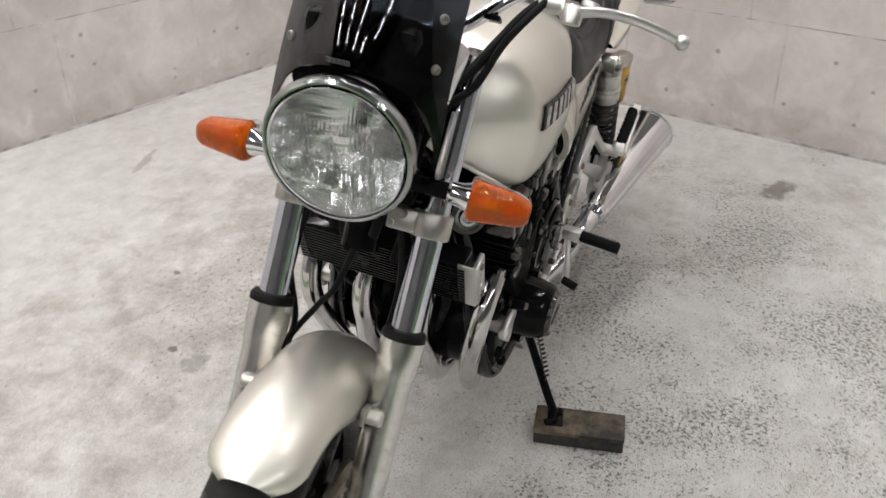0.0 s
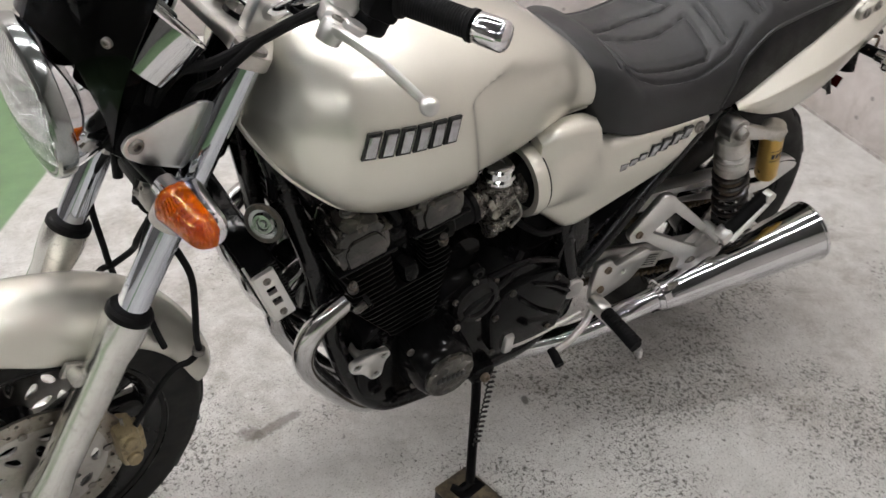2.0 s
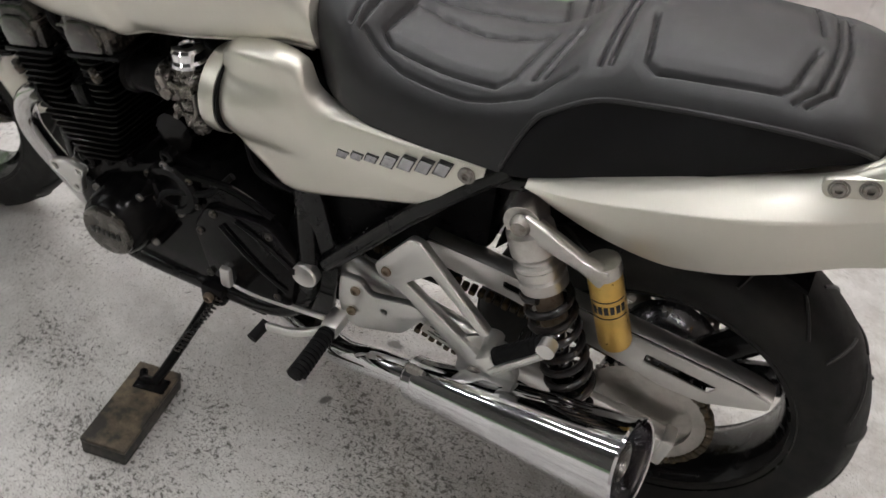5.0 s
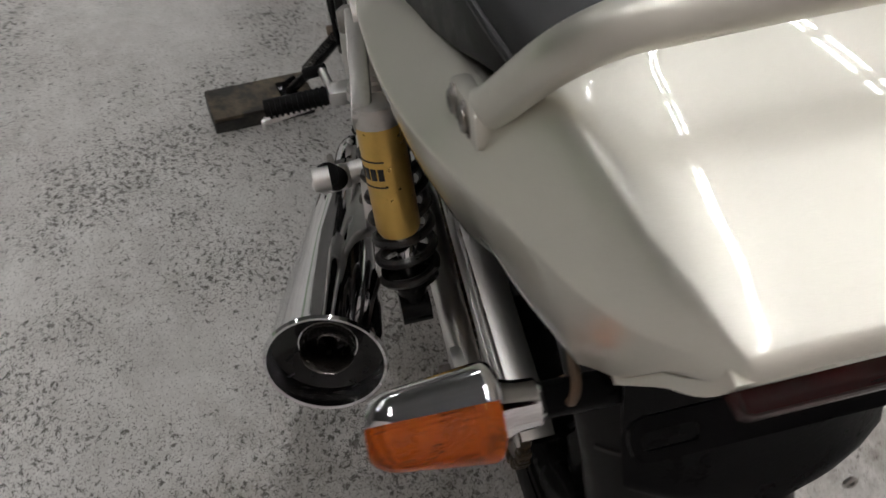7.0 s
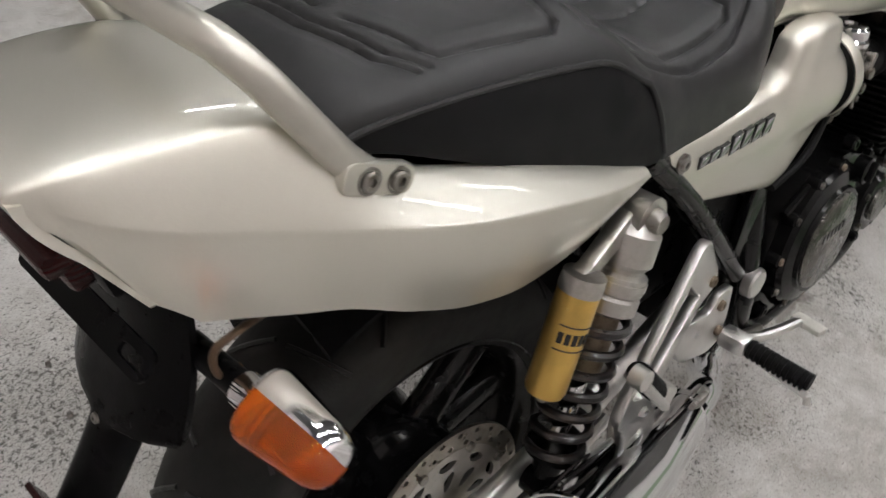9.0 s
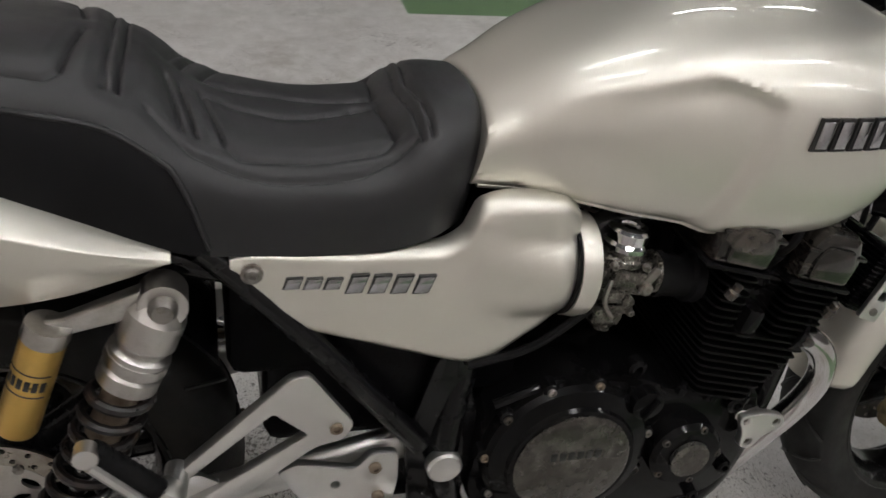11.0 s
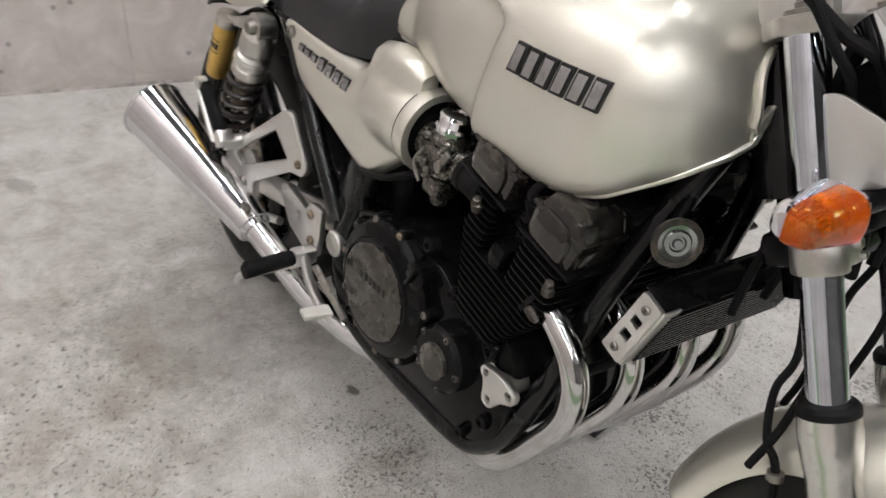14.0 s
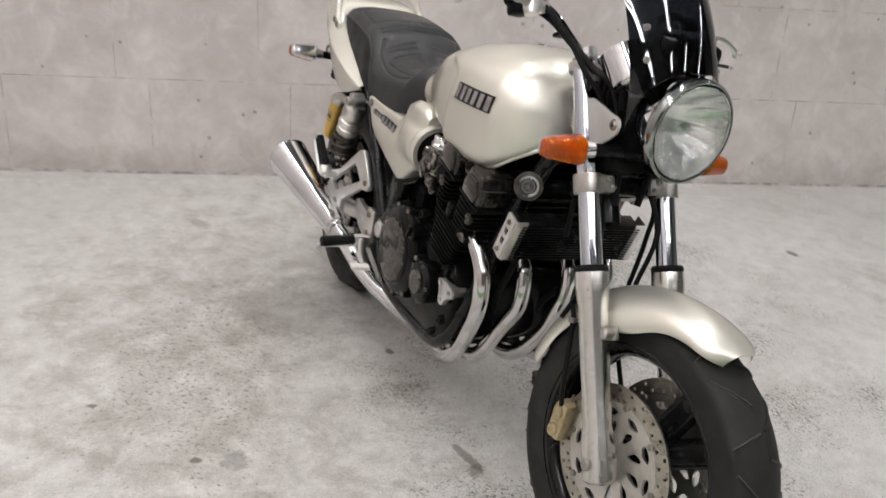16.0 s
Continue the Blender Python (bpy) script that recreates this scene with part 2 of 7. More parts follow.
def floor_material():
    m, nt, b = base_material("worn_speckled_concrete_paint")
    place = nt.nodes.new("ShaderNodeTexCoord").outputs["Object"]
    cloud = noise_at(nt, 1.1, 5.0, 0.6, place)
    mottle = noise_at(nt, 14.0, 5.0, 0.7, place)
    col = mixed(nt, ramp(nt, mottle, 0.3, 0.7), (0.50, 0.49, 0.47), (0.70, 0.69, 0.67))
    col = mixed(nt, ramp(nt, cloud, 0.42, 0.72, 0.0, 0.42), col, (0.40, 0.385, 0.36))
    streak = ramp(nt, noise_at(nt, 5.0, 8.0, 0.78, place, 0.3), 0.54, 0.74, 0.0, 0.34)
    col = mixed(nt, streak, col, (0.27, 0.255, 0.23))
    smear = calc(nt, "MULTIPLY", ramp(nt, noise_at(nt, 3.4, 9.0, 0.80, place, 0.2), 0.50, 0.70, 0.0, 0.7), ramp(nt, noise_at(nt, 0.9, 2.0, 0.5, place), 0.40, 0.58))
    col = mixed(nt, smear, col, (0.235, 0.205, 0.17))
    # chips in the paint, thicker towards the worn side of the room
    xyz = nt.nodes.new("ShaderNodeSeparateXYZ")
    nt.links.new(place, xyz.inputs[0])
    spread = nt.nodes.new("ShaderNodeMapping")
    spread.vector_type = "TEXTURE"
    spread.inputs["Location"].default_value = (-0.30, 0.62, 0)
    spread.inputs["Scale"].default_value = (0.90, 0.72, 1)
    nt.links.new(place, spread.inputs["Vector"])
    off = nt.nodes.new("ShaderNodeVectorMath")
    off.operation = "LENGTH"
    nt.links.new(spread.outputs[0], off.inputs[0])
    lean = ramp(nt, off.outputs["Value"], 0.45, 1.6, 0.16, -0.14)
    lean = calc(nt, "ADD", lean, ramp(nt, xyz.outputs[1], -0.1, -0.8, 0.0, -0.22))
    patch = noise_at(nt, 2.6, 4.0, 0.62, place)
    worn = calc(nt, "ADD", ramp(nt, patch, 0.15, 0.85, -0.12, 1.14), lean)
    flecks = noise_at(nt, 105.0, 7.0, 0.72, place, 0.5)
    many = ramp(nt, worn, 0.25, 0.76, 0.665, 0.512)
    dots = ramp(nt, calc(nt, "SUBTRACT", flecks, many), 0.0, 0.05, 0.0, 0.92)
    col = mixed(nt, dots, col, (0.070, 0.064, 0.056))
    chips = ramp(nt, calc(nt, "SUBTRACT", noise_at(nt, 46.0, 7.0, 0.7, place, 0.5), ramp(nt, worn, 0.28, 0.76, 0.69, 0.585)), 0.0, 0.04, 0.0, 0.80)
    col = mixed(nt, chips, col, (0.10, 0.093, 0.08))
    grit_many = ramp(nt, worn, 0.28, 0.74, 0.61, 0.54)
    grit = ramp(nt, calc(nt, "SUBTRACT", noise_at(nt, 260.0, 2.0, 0.6, place), grit_many), 0.0, 0.05, 0.0, 0.6)
    col = mixed(nt, grit, col, (0.16, 0.15, 0.135))
    bright = ramp(nt, noise_at(nt, 170.0, 2.0, 0.6, place), 0.58, 0.68, 0.0, 0.5)
    col = mixed(nt, bright, col, (0.78, 0.77, 0.75))
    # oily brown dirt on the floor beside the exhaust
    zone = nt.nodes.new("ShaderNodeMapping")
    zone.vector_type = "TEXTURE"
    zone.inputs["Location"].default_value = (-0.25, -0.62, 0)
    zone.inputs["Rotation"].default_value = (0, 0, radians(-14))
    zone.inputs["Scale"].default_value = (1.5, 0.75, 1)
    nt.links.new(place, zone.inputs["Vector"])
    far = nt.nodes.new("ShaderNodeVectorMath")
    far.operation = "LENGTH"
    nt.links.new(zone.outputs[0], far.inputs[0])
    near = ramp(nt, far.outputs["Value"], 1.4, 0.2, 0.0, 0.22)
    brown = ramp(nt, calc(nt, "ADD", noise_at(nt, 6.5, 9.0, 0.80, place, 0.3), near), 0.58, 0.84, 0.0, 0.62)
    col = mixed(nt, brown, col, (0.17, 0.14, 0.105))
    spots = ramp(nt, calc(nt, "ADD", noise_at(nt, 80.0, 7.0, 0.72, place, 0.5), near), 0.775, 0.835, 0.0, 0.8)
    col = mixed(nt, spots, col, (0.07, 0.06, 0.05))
    edge = noise_at(nt, 26.0, 4.0, 0.7, place)
    for x, y, a, c, turn, dark, brown in STAINS:
        mp = nt.nodes.new("ShaderNodeMapping")
        mp.vector_type = "TEXTURE"
        mp.inputs["Location"].default_value = (x, y, 0)
        mp.inputs["Rotation"].default_value = (0, 0, radians(turn))
        mp.inputs["Scale"].default_value = (a, c, 1)
        nt.links.new(place, mp.inputs["Vector"])
        ln = nt.nodes.new("ShaderNodeVectorMath")
        ln.operation = "LENGTH"
        nt.links.new(mp.outputs[0], ln.inputs[0])
        r = calc(nt, "ADD", ln.outputs["Value"], calc(nt, "MULTIPLY", edge, 2.2))
        col = mixed(nt, ramp(nt, r, 2.15, 1.75, 0.0, dark * 0.85), col, (0.06 + 0.05 * brown, 0.055 + 0.025 * brown, 0.052))
    # green painted lanes
    lane = calc(nt, "SUBTRACT", calc(nt, "SUBTRACT", xyz.outputs[0], 1.495), calc(nt, "MULTIPLY", xyz.outputs[1], 0.703))
    green = mixed(nt, ramp(nt, mottle, 0.35, 0.7), (0.12, 0.20, 0.10), (0.17, 0.27, 0.14))
    side = calc(nt, "MULTIPLY", ramp(nt, xyz.outputs[1], 2.43, 2.44), ramp(nt, xyz.outputs[0], 0.4, 0.41))
    strip = calc(nt, "MULTIPLY", ramp(nt, lane, 0.0, 0.012), ramp(nt, lane, 0.70, 0.688))
    col = mixed(nt, calc(nt, "MAXIMUM", strip, side), col, green)
    nt.links.new(col, b.inputs["Base Color"])
    nt.links.new(ramp(nt, mottle, 0.3, 0.7, 0.36, 0.58), b.inputs["Roughness"])
    bump(nt, b, calc(nt, "SUBTRACT", noise_at(nt, 180.0, 3.0, 0.6, place), calc(nt, "MULTIPLY", dots, 0.5)), 0.25, 0.002)
    return m


def wall_material():
    m, nt, b = base_material("cast_concrete_wall")
    place = nt.nodes.new("ShaderNodeTexCoord").outputs["Object"]
    cloud = noise_at(nt, 1.7, 5.0, 0.6, place)
    blot = noise_at(nt, 7.0, 5.0, 0.65, place, 0.6)
    fine = noise_at(nt, 30.0, 4.0, 0.7, place)
    col = mixed(nt, ramp(nt, cloud, 0.3, 0.7), (0.50, 0.455, 0.435), (0.70, 0.655, 0.635))
    col = mixed(nt, ramp(nt, fine, 0.4, 0.8, 0.0, 0.35), col, (0.46, 0.42, 0.41))
    col = mixed(nt, ramp(nt, blot, 0.5, 0.68, 0.0, 0.4), col, (0.80, 0.76, 0.74))
    col = mixed(nt, ramp(nt, blot, 0.46, 0.3, 0.0, 0.35), col, (0.42, 0.375, 0.345))
    low = nt.nodes.new("ShaderNodeSeparateXYZ")
    nt.links.new(place, low.inputs[0])
    # darker, browner patches towards the foot of the wall
    foot_tone = calc(nt, "MULTIPLY", ramp(nt, calc(nt, "ADD", low.outputs[2], calc(nt, "MULTIPLY", blot, 0.35)), 0.32, 0.16), 0.55)
    col = mixed(nt, foot_tone, col, (0.36, 0.32, 0.29))
    v = nt.nodes.new("ShaderNodeTexVoronoi")
    v.inputs["Scale"].default_value = 8.5
    nt.links.new(place, v.inputs["Vector"])
    pits = ramp(nt, calc(nt, "ADD", v.outputs["Distance"], calc(nt, "MULTIPLY", fine, 0.05)), 0.115, 0.085)
    col = mixed(nt, calc(nt, "MULTIPLY", pits, 0.6), col, (0.14, 0.125, 0.12))
    nt.links.new(col, b.inputs["Base Color"])
    b.inputs["Roughness"].default_value = 0.75
    bump(nt, b, calc(nt, "SUBTRACT", calc(nt, "MULTIPLY", fine, 0.4), pits), 0.4, 0.004)
    return m


FLOOR = floor_material()
WALL = wall_material()
CEILING = surface("dark_bare_ceiling", (0.11, 0.11, 0.112), 0.8, wear_scale=1.5)
# for unseen walls: darkness of the hall put into the colour
DARK_WALL = surface("unseen_wall_dark", (0.14, 0.135, 0.13), 0.8, wear_scale=2.0)


# ---- mesh helpers ----
def finish(name, bm, material, parent=None, label="", smooth=32, kind="", category="", group=""):
    bmesh.ops.recalc_face_normals(bm, faces=bm.faces)
    me = bpy.data.meshes.new(name)
    bm.to_mesh(me)
    bm.free()
    me.materials.append(material)
    if smooth:
        me.polygons.foreach_set("use_smooth", [True] * len(me.polygons))
        me.set_sharp_from_angle(angle=radians(smooth))
    ob = new(name, me)
    if parent:
        ob.parent = parent
    return tagged(ob, label, category, group, kind)


def part(name, bm, material, parent, label="", smooth=32):
    return finish(name, bm, material, parent, label, smooth)


def moved(bm, m):
    bmesh.ops.transform(bm, matrix=m, verts=bm.verts)
    return bm


def joined(*bms):
    out = bms[0]
    for other in bms[1:]:
        me = bpy.data.meshes.new("joining")
        other.to_mesh(me)
        other.free()
        out.from_mesh(me)
        bpy.data.meshes.remove(me)
    return out


def spline(xs, ys, at):
    """A smooth curve through the stations, without overshoot between equal values."""
    xs, ys, at = np.asarray(xs, float), np.asarray(ys, float), np.asarray(at, float)
    if xs[0] > xs[-1]:
        xs, ys = xs[::-1], ys[::-1]
    h = np.diff(xs)
    d = np.diff(ys) / h
    m = np.concatenate([[d[0]], np.where(d[:-1] * d[1:] > 0, 2 * d[:-1] * d[1:] / (d[:-1] + d[1:] + 1e-12), 0.0), [d[-1]]])
    i = np.clip(np.searchsorted(xs, at) - 1, 0, len(h) - 1)
    t = np.clip((at - xs[i]) / h[i], 0, 1)
    return (ys[i] * (1 + 2 * t) * (1 - t) ** 2 + m[i] * h[i] * t * (1 - t) ** 2 + ys[i + 1] * t * t * (3 - 2 * t) + m[i + 1] * h[i] * t * t * (t - 1))


def smooth_line(points, steps=6):
    """Points along a Catmull-Rom curve through the given points."""
    p = [Vector(q) for q in points]
    if len(p) < 3:
        return p
    out = []
    for i in range(len(p) - 1):
        a, b, c, d = p[max(i - 1, 0)], p[i], p[i + 1], p[min(i + 2, len(p) - 1)]
        for k in range(steps):
            t = k / steps
            out.append(0.5 * ((2 * b) + (c - a) * t + (2 * a - 5 * b + 4 * c - d) * t * t + (3 * b - a - 3 * c + d) * t ** 3))
    return out + [p[-1]]


def tube(points, radius, seg=12, steps=6, wide=1.0, end_radius=None, up=None):
    """A bar swept along a smooth curve; wide flattens it sideways, end_radius tapers it."""
    line = smooth_line(points, steps)
    bm = bmesh.new()
    rings = []
    normal = None
    for i, p in enumerate(line):
        ahead = (line[min(i + 1, len(line) - 1)] - line[max(i - 1, 0)]).normalized()
        if normal is None:
            normal = Vector(up) if up else ahead.orthogonal()
        normal = (normal - ahead * normal.dot(ahead)).normalized()
        side = ahead.cross(normal)
        r = radius if end_radius is None else radius + (end_radius - radius) * i / (len(line) - 1)
        rings.append([bm.verts.new(p + (normal * math.cos(a) + side * math.sin(a) * wide) * r) for a in (2 * math.pi * k / seg for k in range(seg))])
    for a, b in zip(rings, rings[1:]):
        for k in range(seg):
            bm.faces.new((a[k], a[(k + 1) % seg], b[(k + 1) % seg], b[k]))
    bm.faces.new(rings[0])
    bm.faces.new(rings[-1][::-1])
    return bm


def along(origin, direction):
    """The pose whose z axis points in that direction."""
    return Matrix.Translation(origin) @ Vector(direction).to_track_quat("Z", "Y").to_matrix().to_4x4()


def lathe(profile, origin, direction, seg=32, closed=False):
    """Turned round the direction: profile of (radius, height)."""
    bm = bmesh.new()
    rings = []
    for r, h in profile:
        if r < 1e-6:
            rings.append([bm.verts.new((0, 0, h))])
        else:
            rings.append([bm.verts.new((r * math.cos(2 * math.pi * k / seg), r * math.sin(2 * math.pi * k / seg), h)) for k in range(seg)])
    pairs = list(zip(rings, rings[1:])) + ([(rings[-1], rings[0])] if closed else [])
    for a, b in pairs:
        for k in range(seg):
            q = (k + 1) % seg
            if len(a) == 1 and len(b) == 1:
                continue
            if len(a) == 1:
                bm.faces.new((a[0], b[q], b[k]))
            elif len(b) == 1:
                bm.faces.new((a[k], a[q], b[0]))
            else:
                bm.faces.new((a[k], a[q], b[q], b[k]))
    if not closed:
        for ring, flip in ((rings[0], True), (rings[-1], False)):
            if len(ring) > 1:
                bm.faces.new(ring[::-1] if flip else ring)
    return moved(bm, along(origin, direction))


def box(center, size, bevel=0.004, turn=(0, 0, 0), segments=2):
    bm = bmesh.new()
    bmesh.ops.create_cube(bm, size=1.0, matrix=Matrix.Diagonal((*size, 1)))
    if bevel:
        bmesh.ops.bevel(bm, geom=bm.edges[:], offset=min(bevel, min(size) * 0.45), segments=segments, affect="EDGES", profile=0.5)
    return moved(bm, pose(*center, *turn))


def circle(x, y, r, n=10, phase=0.0):
    return [(x + r * math.cos(2 * math.pi * k / n + phase), y + r * math.sin(2 * math.pi * k / n + phase)) for k in range(n)]


def rounded(outline, r=0.006, n=3):
    """An outline of corners with its corners rounded."""
    out = []
    for i, p in enumerate(outline):
        p = Vector(p)
        a, b = Vector(outline[i - 1]) - p, Vector(outline[(i + 1) % len(outline)]) - p
        k = min(r, a.length * 0.45, b.length * 0.45)
        a, b = p + a.normalized() * k, p + b.normalized() * k
        for j in range(n + 1):
            t = j / n
            out.append(tuple(a * (1 - t) ** 2 + p * 2 * t * (1 - t) + b * t * t))
    return out


def plate(outline, thick, m, holes=(), bevel=0.0):
    """A flat plate with holes right through it: outline in the pose's x and y, from its z = 0 up."""
    bm = bmesh.new()
    for loop in (outline, *holes):
        vs = [bm.verts.new((x, y, 0)) for x, y in loop]
        for i, v in enumerate(vs):
            bm.edges.new((v, vs[(i + 1) % len(vs)]))
    if holes:
        bmesh.ops.triangle_fill(bm, use_beauty=True, use_dissolve=False, edges=bm.edges[:])
    else:
        bm.faces.new(bm.verts[:])
    grown = bmesh.ops.extrude_face_region(bm, geom=bm.faces[:])
    bmesh.ops.translate(bm, vec=(0, 0, thick), verts=[v for v in grown["geom"] if isinstance(v, bmesh.types.BMVert)])
    if bevel:
        sharp = [e for e in bm.edges if len(e.link_faces) == 2 and e.calc_face_angle(0) > 1.2 and abs(e.verts[0].co.z - e.verts[1].co.z) < 1e-6]
        bmesh.ops.bevel(bm, geom=sharp, offset=bevel, segments=2, affect="EDGES", profile=0.5)
    return moved(bm, m)


def skin(grid, caps=True, ring=False):
    """A sheet over a grid of points; ring closes it across, caps closes its ends."""
    bm = bmesh.new()
    vs = [[bm.verts.new(p) for p in row] for row in grid]
    n = len(vs[0])
    for a, b in zip(vs, vs[1:]):
        for k in range(n if ring else n - 1):
            bm.faces.new((a[k], a[(k + 1) % n], b[(k + 1) % n], b[k]))
    if caps:
        bm.faces.new(vs[0])
        bm.faces.new(vs[-1][::-1])
    return bm


def side_pose(s, x, y, z):
    """The pose of a plate on one side of the motorcycle: its x forward, its y up, its z outward."""
    return Matrix(((1, 0, 0, x), (0, 0, s, s * y), (0, 1, 0, z), (0, 0, 0, 1)))


def bolt(origin, direction, r=0.007, h=0.005, socket=True):
    p = [(0, 0), (r, 0), (r, h * 0.7), (r * 0.8, h)]
    p += [(r * 0.45, h), (r * 0.45, h * 0.4), (0, h * 0.4)] if socket else [(0, h)]
    return lathe(p[1:], origin, direction, 12)


# ---- the room ----
def slab(name, corners, z0, z1, material, kind="structure", label=""):
    bm = bmesh.new()
    low = [bm.verts.new((x, y, z0)) for x, y in corners]
    high = [bm.verts.new((x, y, z1)) for x, y in corners]
    bm.faces.new(low[::-1])
    bm.faces.new(high)
    for i in range(len(corners)):
        j = (i + 1) % len(corners)
        bm.faces.new((low[i], low[j], high[j], high[i]))
    return finish(name, bm, material, None, label, smooth=0, kind=kind)


def wall_between(name, a, b, thick=0.2, face=None):
    """A wall whose inner face runs from a to b, with the room on its right; it has cast panel joints and tie holes."""
    a, b = Vector(a), Vector(b)
    run = (b - a).normalized()
    out = Vector((-run.y, run.x)) * thick
    body = slab(name, [a, b, b + out, a + out], -0.05, CEILING_Z, face or WALL, label="bare cast concrete wall with faint panel joints")
    inward = -out.normalized()
    length = (b - a).length
    seams = []
    deg = math.degrees(math.atan2(run.y, run.x))
    rows = [0.0, 0.44, 0.88, 1.32, 1.76, 2.20, 2.64, 3.08, 3.52, CEILING_Z]
    for j, (z0, z1) in enumerate(zip(rows, rows[1:])):
        c = a + run * (length / 2) + inward * 0.0003
        if j:
            seams.append(box((c.x, c.y, z0), (length - 0.02, 0.002, 0.0035), 0, (0, 0, deg)))
        at = 0.31 + 0.37 * (j % 2) + 0.11 * (j % 3)
        while at < length - 0.05:
            c = a + run * at + inward * 0.0003
            seams.append(box((c.x, c.y, (z0 + z1) / 2), (0.0035, 0.002, z1 - z0 - 0.004), 0, (0, 0, deg)))
            at += 0.62
    # thin strip in the joint colour along the wall's foot
    c = a + run * (length / 2) + inward * 0.0006
    seams.append(box((c.x, c.y, 0.006), (length - 0.02, 0.003, 0.012), 0, (0, 0, deg)))
    if seams:
        finish("panel_joint", joined(*seams), JOINT, body, smooth=0)
    return body


JOINT = surface("grey_joint_filler", (0.30, 0.275, 0.26), 0.8, wear_scale=9, worn=(0.60, 0.56, 0.545), worn_at=(0.42, 0.58))
BACK_RIGHT = (-2.32, -1.41)
BACK_LEFT = (-1.03, 3.05)
FRONT_RIGHT = (7.4, -5.32)
FRONT_LEFT = (9.3, 6.6)
FAR_LEFT = (0.5, 8.3)
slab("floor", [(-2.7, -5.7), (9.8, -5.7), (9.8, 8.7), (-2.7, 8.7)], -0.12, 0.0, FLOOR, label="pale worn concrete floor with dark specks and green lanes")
wall_between("wall_back", BACK_RIGHT, BACK_LEFT)
wall_between("wall_right", FRONT_RIGHT, BACK_RIGHT)
wall_between("wall_left", BACK_LEFT, FAR_LEFT)
# two unseen walls added to close the room, dark to give dark reflections
wall_between("unseen_wall_far_left", FAR_LEFT, FRONT_LEFT, face=DARK_WALL)
wall_between("unseen_wall_front", FRONT_LEFT, FRONT_RIGHT, face=DARK_WALL)
slab("ceiling", [(-2.7, -5.7), (9.8, -5.7), (9.8, 8.7), (-2.7, 8.7)], CEILING_Z, CEILING_Z + 0.15, CEILING, label="dark bare ceiling")


def ceiling_light(place, turn):
    root = tagged(new("ceiling_light"), "white twin-tube fluorescent ceiling light, switched on", "ceiling light", "ceiling lights")
    part("housing", box((0, 0, 0.03), (1.26, 0.16, 0.05), 0.01), HOUSING, root)
    for y in (-0.045, 0.045):
        part("fluorescent_tube", tube([(-0.6, y, -0.012), (0.6, y, -0.012)], 0.014, 10), TUBE, root, "glowing fluorescent tube")
    root.matrix_basis = pose(*place, 0, 0, turn)
    return root


first_light = ceiling_light((-1.15, -1.40, CEILING_Z - 0.056), -16)
along_x, along_y = Vector((0.9613, -0.2756)), Vector((0.2756, 0.9613))
for i in range(5):
    for j in range(5):
        if (i, j) not in ((0, 0), (1, 2), (2, 2), (0, 3), (1, 3), (2, 3), (3, 3), (0, 4), (4, 4)):
            c = Vector((-1.15, -1.40)) + along_x * (1.55 * i) + along_y * (1.65 * j)
            copy_thing(first_light, pose(c.x, c.y, CEILING_Z - 0.056, 0, 0, -16))

# ---- the motorcycle: x forward, y to its left, z up, leaning on its side stand ----
LEAN, STEER, RAKE = 6.79, 6.4, 26.5
BIKE = pose(0, 0, 0, -LEAN, 0, 0)
FRONT = Matrix.Translation((0.65, 0, 0.615)) @ pose(0, 0, 0, 0, -RAKE, 0) @ pose(0, 0, 0, 0, 0, STEER)
FORK_X = 0.059
FRONT_AXLE = FRONT @ Matrix.Translation((0.060, 0.004, -0.368))
REAR_AXLE = Vector((-0.688, 0, 0.315))

bike = tagged(new("motorcycle"), "champagne-silver naked motorcycle with black engine, leaning on its side stand", "motorcycle")
bike.matrix_basis = BIKE


def tank_pull(x):
    """The front of the tank, drawn in a little."""
    return x if x < 0.40 else 0.40 + (x - 0.40) * 0.87


TANK_X = [-0.115, 0.0, 0.1, 0.2, 0.3, 0.4, 0.46, 0.49, 0.51]
TANK_TOP = [0.862, 0.935, 0.975, 0.999, 1.008, 1.002, 0.988, 0.974, 0.966]
TANK_WIDE = [0.128, 0.174, 0.202, 0.215, 0.217, 0.205, 0.168, 0.120, 0.058]
TANK_FOOT = [0.116, 0.149, 0.167, 0.172, 0.168, 0.156, 0.130, 0.094, 0.048]


